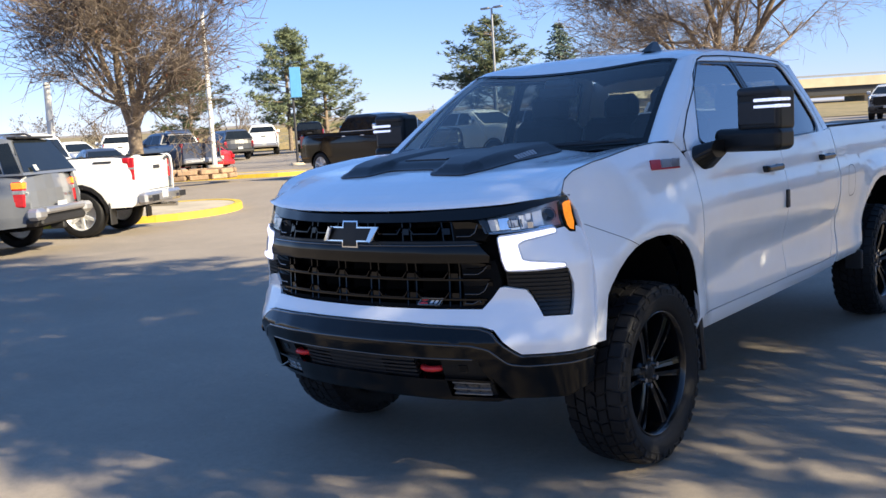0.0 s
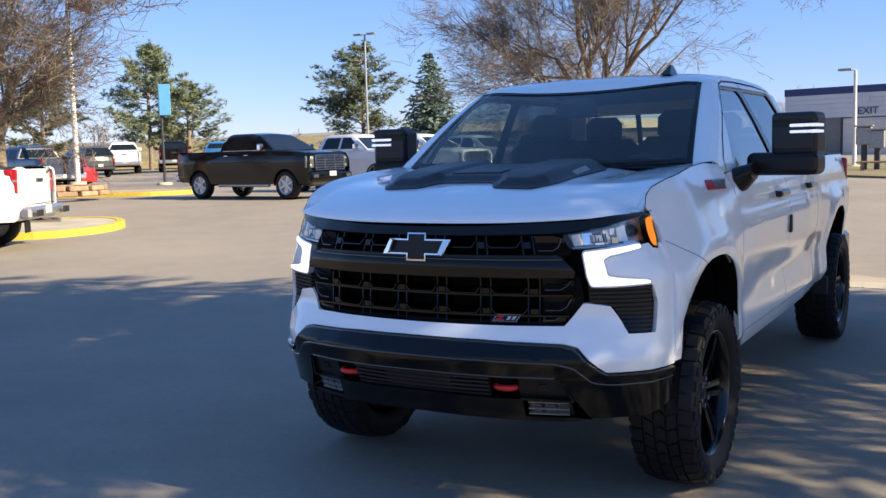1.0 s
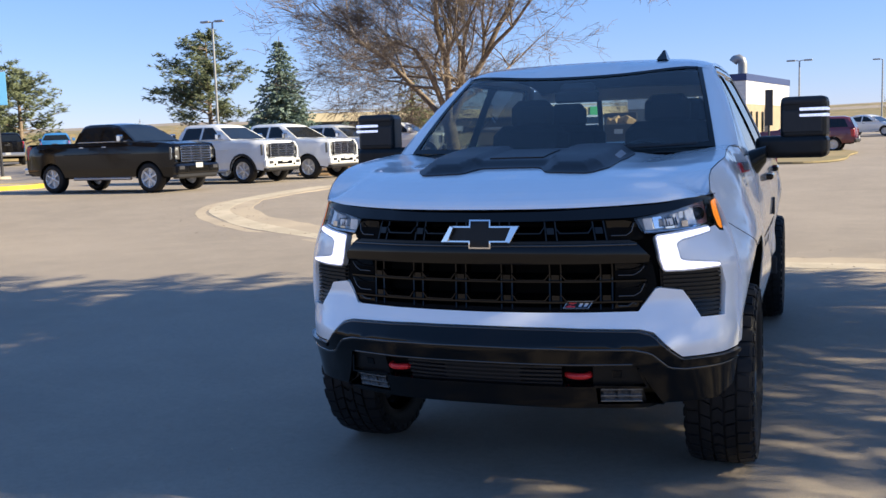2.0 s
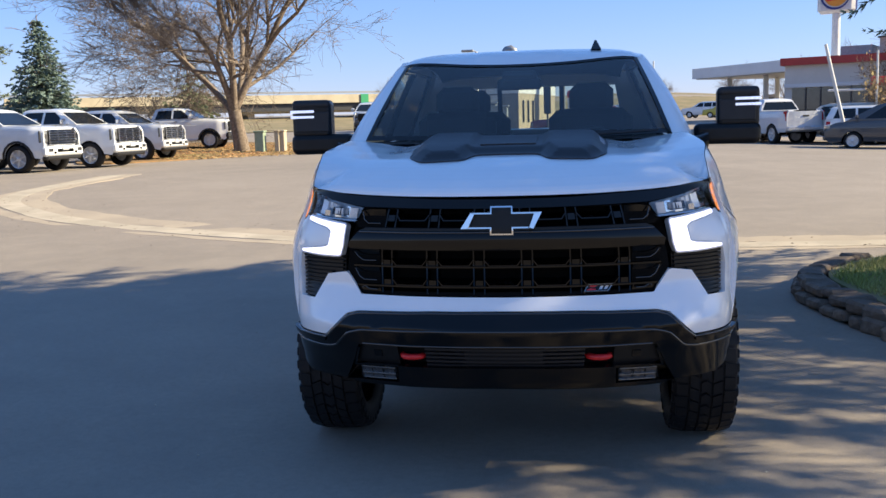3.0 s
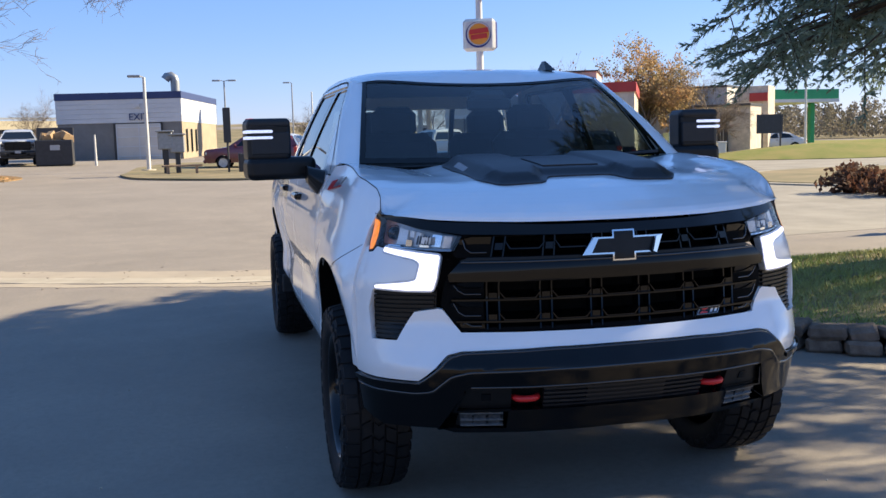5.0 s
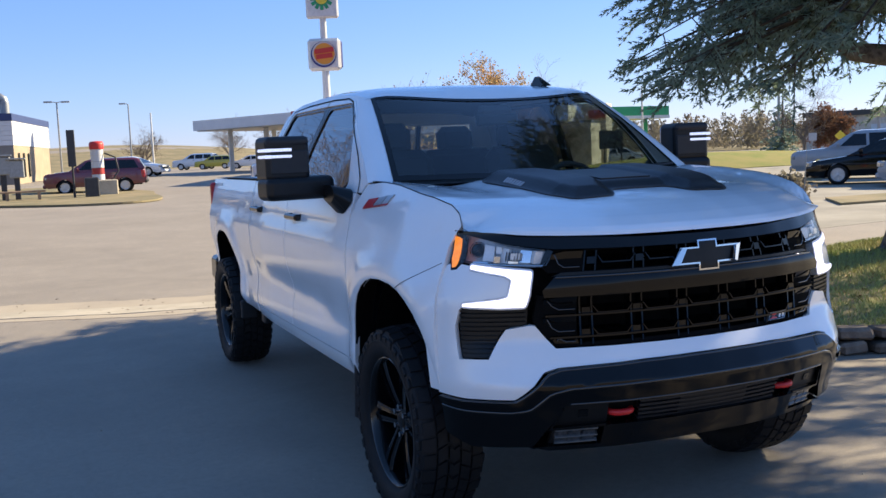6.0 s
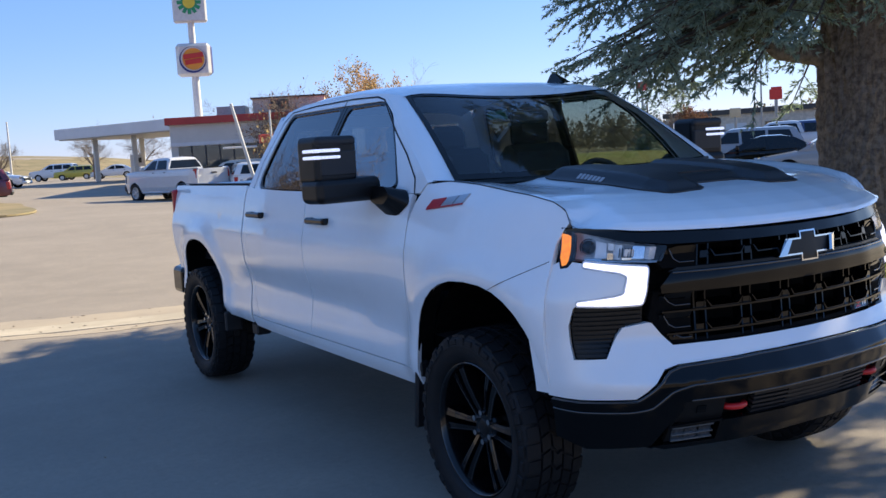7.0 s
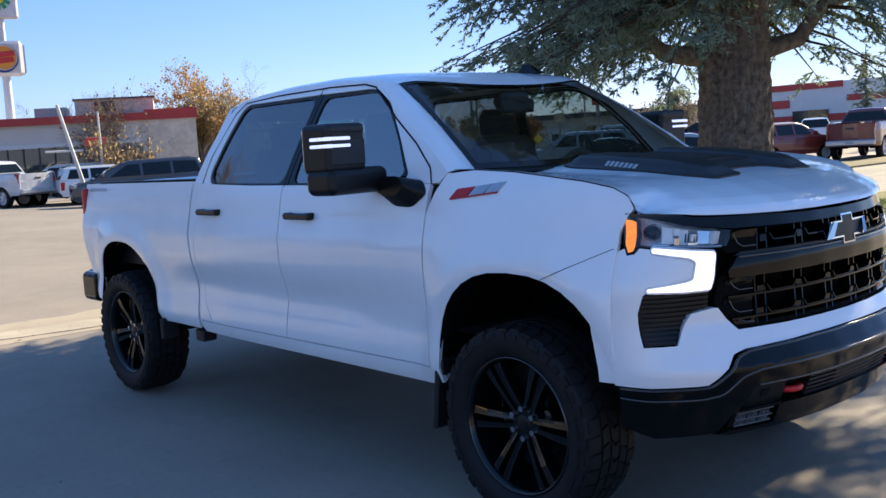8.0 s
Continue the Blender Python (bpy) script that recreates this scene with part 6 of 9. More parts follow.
WHEELS = {}
KINDS = {
    # low: side outline without wheel openings, front to rear along the top; cab: glass house; w: half width; wheels: front and rear y, radius
    "pickup": dict(w=1.0, low=[(-2.80, 0.55), (-2.84, 0.85), (-2.83, 1.26), (-2.77, 1.35), (-2.48, 1.40), (-1.60, 1.44), (-1.45, 1.45), (0.78, 1.45), (0.80, 1.46), (2.85, 1.46), (2.92, 1.42), (2.90, 0.62), (2.75, 0.52), (-2.7, 0.42)],
                   cab=[(-1.50, 1.44), (-0.74, 1.90), (-0.62, 1.945), (-0.3, 1.985), (0.45, 1.985), (0.62, 1.95), (0.70, 1.90), (0.84, 1.45)], wins=[[(-1.10, 1.47), (-0.22, 1.47), (-0.24, 1.88), (-0.60, 1.88)], [(-0.12, 1.47), (0.66, 1.47), (0.54, 1.85), (0.46, 1.88), (-0.15, 1.88)]],
                   wheels=(-1.95, 1.80, 0.43), sill=0.46, bed=(0.80, 2.84)),
    "suv": dict(w=0.97, low=[(-2.45, 0.45), (-2.52, 0.70), (-2.48, 1.0), (-2.35, 1.08), (-1.25, 1.18), (-1.15, 1.20), (2.45, 1.20), (2.50, 0.95), (2.52, 0.62), (2.40, 0.45), (-2.3, 0.34)],
                cab=[(-1.25, 1.18), (-0.45, 1.70), (-0.1, 1.78), (1.9, 1.78), (2.2, 1.72), (2.47, 1.20)], wins=[[(-0.78, 1.23), (0.12, 1.23), (0.10, 1.66), (-0.32, 1.66)], [(0.22, 1.23), (1.10, 1.23), (1.08, 1.68), (0.2, 1.68)], [(1.2, 1.23), (2.15, 1.24), (1.95, 1.66), (1.18, 1.68)]],
                wheels=(-1.5, 1.45, 0.37), sill=0.36),
    "minivan": dict(w=0.98, low=[(-2.50, 0.38), (-2.56, 0.60), (-2.48, 0.85), (-2.2, 0.98), (-1.55, 1.08), (-1.4, 1.10), (2.46, 1.12), (2.52, 0.9), (2.54, 0.5), (2.42, 0.36), (-2.35, 0.26)],
                    cab=[(-1.85, 1.03), (-0.75, 1.62), (-0.35, 1.72), (1.9, 1.74), (2.25, 1.68), (2.49, 1.11)], wins=[[(-1.15, 1.14), (-0.02, 1.14), (-0.04, 1.58), (-0.5, 1.57)], [(0.08, 1.14), (1.12, 1.14), (1.1, 1.62), (0.06, 1.60)], [(1.22, 1.14), (2.25, 1.16), (2.08, 1.58), (1.2, 1.62)]],
                    wheels=(-1.56, 1.50, 0.33), sill=0.28),
    "sedan": dict(w=0.91, low=[(-2.35, 0.32), (-2.40, 0.52), (-2.32, 0.70), (-2.1, 0.78), (-1.05, 0.93), (-0.9, 0.95), (1.55, 0.99), (2.25, 0.98), (2.34, 0.85), (2.36, 0.5), (2.25, 0.34), (-2.2, 0.24)],
                  cab=[(-1.15, 0.92), (-0.30, 1.36), (0.05, 1.44), (0.7, 1.44), (1.1, 1.36), (1.75, 0.99)], wins=[[(-0.62, 0.99), (0.18, 0.99), (0.16, 1.36), (-0.12, 1.32)], [(0.27, 0.99), (1.30, 1.02), (0.98, 1.30), (0.25, 1.37)]],
                  wheels=(-1.42, 1.38, 0.335), sill=0.26),
}


def vehicle(kind, name, paint, place, heading, label, category="car", size=1.0, chrome=False, flares=False, group=""):
    """A parked vehicle, its nose towards heading (degrees clockwise from +Y)."""
    k = KINDS[kind]
    w = k["w"]
    v = thing(name, label, category, group, at=place, turn=180 - heading)
    v.scale = (size, size, size)
    low, cab = k["low"], k["cab"]
    fy, ry, wr = k["wheels"]
    belt = max(z for y, z in low)
    ridge, roof = low[2:1 + max(range(len(low)), key=lambda i: low[i][0])], cab

    def bodyx(y, z):
        end = min(abs(y - low[1][0]), abs(max(p[0] for p in low) - y))
        shoulder = min(1.0, max(0.0, (z - ip(y, ridge) + 0.13) / 0.13))
        return w - 0.055 * shoulder ** 2 - 0.10 * (1 - step01(end, 0, 0.55)) - 0.03 * step01(z, belt - 0.35, belt) - 0.04 * step01(k["sill"] + 0.25 - z, 0, 0.25)

    def openings():
        top = [p for p in low]
        bottom_front, bottom_rear = top[-1], top[-2]
        out = []
        ra = wr * 1.16
        for yc in (ry, fy):
            for a in range(0, 181, 15):
                out.append((yc + ra * math.cos(radians(a)), max(wr + ra * math.sin(radians(a)) - 0.02, k["sill"])))
        return top[:-2] + [bottom_rear] + [(ry + ra + 0.02, k["sill"] + 0.06)] + out[:13] + [(0, k["sill"])] + out[13:] + [bottom_front]

    oln = openings()
    body = Mesh()
    for sg in (1, -1):
        # outline runs clockwise in (y, z)
        panel(oln[::-1], lambda y, z, g=sg: (g * bodyx(y, z), y, z), (0.25, 0.055), 0.05, sign=sg, mesh=body)
    top = low[:-1]
    for (ya, za), (yb, zb) in zip(top, top[1:]):
        na = 6
        for i in range(na):
            u0, u1 = -1 + 2 * i / na, -1 + 2 * (i + 1) / na
            bow = lambda u, y: (0.16 * u * u if y < low[1][0] + 0.5 else (-0.08 * u * u if y > 2.2 else 0))
            q = [(u0 * bodyx(ya, za), ya + bow(u0, ya), za), (u1 * bodyx(ya, za), ya + bow(u1, ya), za), (u1 * bodyx(yb, zb), yb + bow(u1, yb), zb), (u0 * bodyx(yb, zb), yb + bow(u0, yb), zb)]
            if za > 0.75 * belt and not (k.get("bed") and ya > 0.7):      # a slightly crowned hood
                q = [(x_, y_, z_ + 0.022 * (1 - u_ * u_)) for (x_, y_, z_), u_ in zip(q, (u0, u1, u1, u0))]
            if k.get("bed") and ya >= k["bed"][0] - 0.05 and za > 1.41 and zb > 1.41 and abs(u0 + u1) < 1.5:
                continue
            body.flat([q[::-1]])
    part("body", body, paint, v)

    def cabx(y, z):
        edge = min(1.0, max(0.0, (z - ip(y, roof) + 0.11) / 0.11)) if z > belt + 0.3 else 0.0
        return bodyx(0, belt) + 0.03 - 0.055 * edge ** 2 - 0.42 * max(z - belt, 0) * (1.0 if kind != "minivan" else 0.8) - 0.03 * step01(abs(y), 1.2, 2.5)

    up = Mesh()
    for sg in (1, -1):
        panel(cab[::-1], lambda y, z, g=sg: (g * cabx(y, z), y, z), (0.3, 0.05), 0.02, sign=sg, mesh=up)
    for (ya, za), (yb, zb) in zip(cab, cab[1:]):
        crown = [0.03 if y_ > cab[1][0] and y_ < cab[-2][0] else 0.0 for y_ in (ya, yb)]
        for i in range(6):
            u0, u1 = -1 + i / 3, -1 + (i + 1) / 3
            up.flat([[(u_ * cabx(y_, z_), y_, z_ + c_ * (1 - u_ * u_)) for u_, y_, z_, c_ in ((u0, ya, za, crown[0]), (u0, yb, zb, crown[1]), (u1, yb, zb, crown[1]), (u1, ya, za, crown[0]))]])
    part("cab", up, paint, v)
    for sg in (1, -1):
        for wi in k["wins"]:
            part("side_window", panel(wi, lambda y, z, g=sg: (g * (cabx(y, z) + 0.006), y, z), 0.3, 0.01, sign=sg), "car_glass", v)
        if kind == "pickup":
            rail = [(cab[0][0] + 0.30, belt + 0.016), (0.70, belt + 0.016)]
            part("window_strip", Mesh().tube([(sg * (cabx(y, z) + 0.008), y, z) for y, z in rail], 0.012, 6), "chrome" if chrome else "bar_dark", v)
            part("side_crease", Mesh().tube([(sg * (bodyx(y, 1.12) - 0.006), y, 1.12) for y in (-1.35, -0.6, 0.2, 1.0, 1.25)], 0.016, 6), paint, v)
    for nm, (ya, za), (yb, zb), sgn in (("windshield", cab[0], cab[1], 1), ("rear_window", cab[-2], cab[-1], -1)):
        gl = Mesh()
        p = lambda t, u: Vector((u * (cabx(ya + (yb - ya) * t, za + (zb - za) * t) - (0.02 if sgn < 0 and kind == "suv" else 0.06)), ya + (yb - ya) * t, za + (zb - za) * t))
        nv = Vector((0, -(zb - za), yb - ya)).normalized() * 0.008
        if nv.y * sgn > 0:
            nv = -nv
        t0, t1 = (0.06, 0.92) if sgn > 0 else (0.03 if kind == "suv" else 0.10, 0.92 if kind in ("suv", "minivan") else 0.9)
        q = [p(t0, -1) + nv, p(t0, 1) + nv, p(t1, 1) + nv, p(t1, -1) + nv]
        gl.flat([q])
        part(nm, gl, "car_glass", v)
    key = (wr, 0.26 if kind == "pickup" else 0.21)
    if key not in WHEELS:
        WHEELS[key] = small_wheel(*key)
    ty, rm = WHEELS[key]
    for y in (fy, ry):
        for sg in (1, -1):
            wo = part("wheel", ty, None, v)
            wo.matrix_basis = pose(sg * (w - 0.15), y, wr, 20 * y, 0, 0 if sg > 0 else 180)
            part("rim", rm, None, wo)
            ln = Mesh()
            for a in range(0, 180, 20):
                ps = [(y + wr * 1.17 * math.cos(radians(b)), wr + wr * 1.17 * math.sin(radians(b)) - 0.02) for b in (a, a + 20)]
                ln.flat([[(sg * (w - 0.05), *ps[0]), (sg * (w - 0.05), *ps[1]), (sg * (w - 0.45), *ps[1]), (sg * (w - 0.45), *ps[0])]])
            part("wheel_liner", ln, "liner", v)
            if flares:
                fl = Mesh()
                for a in range(0, 180, 20):
                    r0, r1 = wr * 1.12, wr * 1.3
                    ps = [(y + r * math.cos(radians(b)), wr + r * math.sin(radians(b))) for b in (a, a + 20) for r in (r0, r1)]
                    fl.flat([[(sg * (bodyx(*ps[i]) + 0.012), *ps[i]) for i in (0, 1, 3, 2)]])
                part("wheel_flare", fl, "plastic", v)
    nose, tail = low[1][0], max(p[0] for p in low)
    ub_ = Mesh().box((0, 0, k["sill"] + 0.08), (w * 1.5, (tail - nose) * 0.9, 0.14), 0.02)
    part("underbody", ub_, "liner", v)
    zf = 1.10 if kind == "pickup" else (0.80 if kind != "sedan" else 0.62)
    gr = Mesh()
    if kind == "pickup":
        gr.box((0, nose + 0.035, 1.06), (1.30, 0.10, 0.46), 0.03)
        part("grille", gr, "black_satin", v)
        for z in (0.855, 0.93, 1.005, 1.08, 1.155, 1.23, 1.285):
            part("grille_slat", Mesh().box((0, nose - 0.024, z), (1.24, 0.03, 0.034), 0.010), "chrome" if chrome else "black_gloss", v)
        for sx in (-0.63, -0.21, 0.21, 0.63):
            part("grille_upright", Mesh().box((sx, nose - 0.020, 1.07), (0.028, 0.024, 0.44), 0.008), "chrome" if chrome else "black_gloss", v)
        part("hood_edge", Mesh().tube([(-0.80, nose + 0.18, 1.345), (0, nose + 0.05, 1.335), (0.80, nose + 0.18, 1.345)], 0.022, 8), paint, v)
        part("bumper_intake", Mesh().box((0, nose - 0.103, 0.66), (0.80, 0.02, 0.10), 0.006), "liner", v)
        part("valance", Mesh().box((0, nose + 0.05, 0.46), (1.74, 0.24, 0.16), 0.05), "plastic", v)
        part("front_plate", Mesh().box((0, nose - 0.118, 0.74), (0.30, 0.012, 0.14), 0.004), "bar_white", v)
        for sg in (1, -1):
            turn_ = pose(0, 0, 0, 0, 0, sg * 18)
            part("lamp_housing", Mesh().rbox((sg * 0.795, nose + 0.088, 1.09), (0.31, 0.05, 0.36), 0.02, turn_), "bar_dark", v)
            part("lamp_strip", Mesh().rbox((sg * 0.90, nose + 0.098, 1.08), (0.035, 0.05, 0.30), 0.012, turn_), "lamp_clear", v)
            part("tow_slot", Mesh().box((sg * 0.52, nose - 0.101, 0.60), (0.12, 0.02, 0.07), 0.01), "liner", v)
            part("headlight_lower", Mesh().rbox((sg * 0.79, nose + 0.078, 0.985), (0.16, 0.05, 0.09), 0.02, pose(0, 0, 0, 0, 0, sg * 18)), "lamp_clear", v)
            part("hood_crease", Mesh().tube([(sg * 0.62, nose + 0.22, 1.372), (sg * 0.66, -1.62, 1.452)], 0.014, 6), paint, v)
            part("bedside_seam", Mesh().flat([[(sg * (bodyx(0.84, z0) + 0.004), 0.84 + d, z0) for z0, d in ((k["sill"] + 0.12, 0), (belt, 0), (belt, 0.014), (k["sill"] + 0.12, 0.014))]]), "gap", v)
        part("front_bumper", Mesh().box((0, nose + 0.01, 0.64), (1.86, 0.22, 0.30), 0.06), paint if chrome else "plastic", v)
        part("rear_bumper", Mesh().box((0, tail + 0.03, 0.66), (1.86, 0.20, 0.22), 0.05), "silver" if not chrome else "chrome", v)
        bedm = Mesh()
        b0, b1 = k["bed"]
        for sg in (1, -1):
            bedm.flat([[(sg * 0.82, b0, 1.465), (sg * 0.82, b1, 1.465), (sg * 0.82, b1, 0.8), (sg * 0.82, b0, 0.8)], [(sg * 0.82, b0, 1.465), (sg * 0.82, b1, 1.465), (sg * 0.95, b1, 1.465), (sg * 0.95, b0, 1.465)]])
        bedm.flat([[(-0.82, b0, 0.8), (0.82, b0, 0.8), (0.82, b1, 0.8), (-0.82, b1, 0.8)], [(-0.82, b0, 0.8), (-0.82, b0, 1.4), (0.82, b0, 1.4), (0.82, b0, 0.8)]])
        part("bed_liner", bedm, "plastic", v)
        part("tailgate_handle", Mesh().box((0, tail + 0.0, 1.22), (0.30, 0.03, 0.07), 0.01), "bar_dark", v)
        for sg in (1, -1):
            part("step_bar", Mesh().tube([(sg * 0.98, -1.3, 0.42), (sg * 0.98, 0.9, 0.42)], 0.045, 8), "silver", v)
    else:
        part("grille", Mesh().box((0, nose + 0.02, zf - 0.05), (0.9, 0.08, 0.16), 0.02), "black_satin", v)
        part("front_bumper", Mesh().box((0, nose + 0.05, 0.45 if kind != "sedan" else 0.36), (w * 1.75, 0.2, 0.2), 0.06), paint, v)
        part("rear_bumper", Mesh().box((0, tail - 0.05, 0.55 if kind != "sedan" else 0.45), (w * 1.8, 0.22, 0.22), 0.06), paint if kind != "suv" else "plastic", v)
    for sg in (1, -1):
        part("headlight", Mesh().rbox((sg * (w - 0.20), nose + (0.078 if kind == "pickup" else 0.10), zf + (0.10 if kind == "pickup" else 0.06)), (0.24 if kind == "pickup" else 0.28, 0.055 if kind == "pickup" else 0.14, 0.09 if kind == "pickup" else 0.15), 0.025, pose(0, 0, 0, 0, 0, sg * (18 if kind == "pickup" else 22))), "lamp_clear", v)
        if kind == "pickup":
            part("fog_light", Mesh().box((sg * 0.72, nose - 0.10, 0.68), (0.22, 0.03, 0.10), 0.01), "bar_dark", v)
        if kind == "pickup":
            part("tail_light", Mesh().rbox((sg * (w - 0.135), tail - 0.135, zf + 0.11), (0.10, 0.135, 0.42), 0.022), "tail_red", v)
            part("lamp_hook", Mesh().rbox((sg * (w - 0.118), tail - 0.215, zf + 0.265), (0.10, 0.14, 0.11), 0.03), "tail_red", v)
        else:
            part("tail_light", Mesh().rbox((sg * (w - 0.135), tail - (0.13 if kind == "sedan" else 0.165), zf + 0.12), (0.18 if kind == "sedan" else 0.145, 0.19, 0.16 if kind == "sedan" else 0.38), 0.028), "tail_red", v)
        y_m = cab[0][0] + 0.42
        part("door_mirror", Mesh().box((sg * (w + 0.10), y_m, belt + 0.10), (0.20, 0.12, 0.20 if kind == "pickup" else 0.14), 0.03), "chrome" if chrome else paint, v)
        for i, wi in enumerate(k["wins"][:2]):
            yh = max(p[0] for p in wi) - 0.12
            part("door_handle", Mesh().box((sg * (bodyx(yh, belt - 0.12) + 0.015), yh, belt - 0.13), (0.03, 0.17, 0.03), 0.008), "chrome" if chrome else "bar_dark", v)
            ys = max(p[0] for p in wi) + 0.05
            part("door_seam", Mesh().flat([[(sg * (bodyx(ys, z0) + 0.004), ys + d, z0) for z0, d in ((k["sill"] + 0.12, 0), (belt, 0), (belt, 0.012), (k["sill"] + 0.12, 0.012))]]), "gap", v)
    part("plate", Mesh().box((0, tail + (0.13 if kind == "pickup" else 0.07), 0.70), (0.30, 0.02, 0.15), 0.005), "bar_white", v)
    return v

# ---- field, far ground, bridge ----


def field_ring(a0, a1, r0, r1, n=40, m=10):
    f = Mesh()
    f.grid(lambda u, v: (lambda r, a: (r * math.sin(a), r * math.cos(a), lift(r * math.sin(a), r * math.cos(a)) + 0.06))(r0 + (r1 - r0) * v * v, radians(a0 + (a1 - a0) * u)), n, m, flip=True)
    return f


single("field", field_ring(-112, -9, 84, 1500, 60, 26), "dry_grass", "rising field of dry tan grass", "field", kind="structure")
single("embankment", field_ring(-9, 14, 128, 1500, 30, 26), "dry_grass", "dry grass embankment behind the filling station", "field", kind="structure")
single("far_field", field_ring(14, 100, 150, 1500, 40, 16), "dry_grass", "flat dry grass and far ground", "field", kind="structure")


def straw(name, a0, a1, r0, r1, count, seed, h=0.6):
    """Tufts of dry grass standing on the field."""
    r_, g = random.Random(seed), Mesh()
    for _ in range(count):
        a, d = radians(r_.uniform(a0, a1)), r0 + (r1 - r0) * r_.random() ** 1.5
        x, y = d * math.sin(a), d * math.cos(a)
        z, w, hh = lift(x, y), r_.uniform(0.25, 0.7), h * r_.uniform(0.4, 1.0)
        c, s = math.cos(a), -math.sin(a)
        g.add([(x - c * w, y - s * w, z), (x + c * w, y + s * w, z), (x + c * w * 0.5, y + s * w * 0.5, z + hh), (x - c * w * 0.7, y - s * w * 0.7, z + hh * 0.8)], [(0, 1, 2, 3)])
    return single(name, g, "dry_grass", "tufts of tall dry grass on the field", "grass", kind="stuff")


straw("dry_grass_tufts", -55, -24, 86, 150, 1600, 4, 0.4)


def prism(p, q, depth, z0, z1, mesh=None):
    """A block on the line p to q (left to right as seen), going depth metres back."""
    p, q = Vector(p[:2]), Vector(q[:2])
    d = (q - p).normalized()
    b = Vector((-d.y, d.x)) * depth
    c = [p, q, q + b, p + b]
    mesh = mesh or Mesh()
    lo, hi = [(*v, z0) for v in c], [(*v, z1) for v in c]
    mesh.flat([[lo[i], lo[(i + 1) % 4], hi[(i + 1) % 4], hi[i]] for i in range(4)] + [hi, lo[::-1]])
    return mesh


def along(p, q, t, back=0.0):
    p, q = Vector(p[:2]), Vector(q[:2])
    d = (q - p).normalized()
    v = p.lerp(q, t) + Vector((-d.y, d.x)) * back
    return (v.x, v.y)


M["beige"] = mat("beige_beam", (0.50, 0.43, 0.30), 0.85, vary=0.15, scale=0.5, bump=0.1, bscale=5)
M["grey_block"] = mat("grey_block_wall", (0.22, 0.21, 0.20), 0.9, vary=0.15, scale=1.5, bump=0.3, bscale=20)
# east side of the car wash, coloured lighter and warmer for the sun
M["sunlit_block_wall"] = mat("sunlit_block_wall", (0.36, 0.29, 0.20), 0.9, vary=0.15, scale=1.5, bump=0.3, bscale=20)
M["white_panel"] = mat("white_metal_panel", (0.62, 0.62, 0.63), 0.55, vary=0.08, scale=0.8)
M["navy"] = mat("navy_band", (0.03, 0.05, 0.15), 0.5, vary=0.1, scale=2)
M["red_band"] = mat("red_band", (0.42, 0.035, 0.03), 0.5, vary=0.15, scale=1)
M["grey_wall"] = mat("taupe_wall", (0.61, 0.57, 0.52), 0.85, vary=0.1, scale=0.8, bump=0.1, bscale=12)
M["brick"] = mat("pale_brick", (0.64, 0.55, 0.45), 0.9, vary=0.25, scale=3, bump=0.2, bscale=14)
M["shop_glass"] = mat("shop_glass", (0.05, 0.065, 0.06), 0.05, vary=0.5, scale=0.8, coat=0.6)
M["galv"] = mat("galvanised", (0.34, 0.35, 0.36), 0.45, metal=0.6, vary=0.2, scale=8)
M["white_pole"] = mat("white_pole_paint", (0.66, 0.65, 0.62), 0.5, vary=0.12, scale=4)
M["dark_steel"] = mat("dark_steel", (0.05, 0.05, 0.055), 0.5, metal=0.3, vary=0.2, scale=6)
M["green_sign"] = mat("green_sign", (0.02, 0.30, 0.12), 0.5, vary=0.1, scale=4)
M["green_box"] = mat("green_box", (0.28, 0.36, 0.25), 0.6, vary=0.15, scale=5)
M["blue_sign"] = mat("blue_sign", (0.10, 0.32, 0.62), 0.45, vary=0.1, scale=4)
M["card"] = mat("cardboard", (0.42, 0.28, 0.15), 0.9, vary=0.2, scale=4)
M["hydrant"] = mat("hydrant_red", (0.45, 0.05, 0.035), 0.5, vary=0.25, scale=12)
M["sign_orange"] = mat("sign_orange", (0.75, 0.30, 0.02), 0.5, vary=0.05, scale=4)
M["sign_blue"] = mat("sign_deep_blue", (0.02, 0.04, 0.22), 0.5, vary=0.05, scale=4)
M["sign_red"] = mat("sign_red", (0.55, 0.03, 0.02), 0.5, vary=0.05, scale=4)
M["yellow_sign"] = mat("yellow_sign", (0.75, 0.55, 0.03), 0.5, vary=0.05, scale=4)

# bridge: two decks on piers over the road, beige edge beam, dark underside
E25, E35, E45, E6, E7, E8, E0, E1 = (0.77, -4.71), (-0.2, -4.7), (-1.1, -4.51), (-2.37, -3.92), (-3.1, -3.39), (-3.7, -2.73), (2.97, -3.94), (2.12, -4.33)
br = thing("highway_bridge", "beige concrete highway bridge over the far road", "bridge")
bl, brr = at(-31, 150, E35), at(-7.5, 172, E35)
part("edge_beam", prism(bl, brr, 0.5, 4.95, 6.3), "beige", br)
part("deck", prism(along(bl, brr, 0, 0.5), along(bl, brr, 1, 0.5), 11, 4.4, 5.6), "dark_steel", br)
part("girder", prism(along(bl, brr, 0.02, 0.6), along(bl, brr, 0.98, 0.6), 0.5, 3.7, 4.9), "bar_dark", br)
part("guard_rail", prism(along(bl, brr, 0, 0.1), along(bl, brr, 1, 0.1), 0.1, 6.5, 6.8), "galv", br)
for t in (0.52, 0.70, 0.88):
    part("pier", prism(along(bl, brr, t, 2), along(bl, brr, t + 0.015, 2), 8, 0, 4.4), "concrete", br)
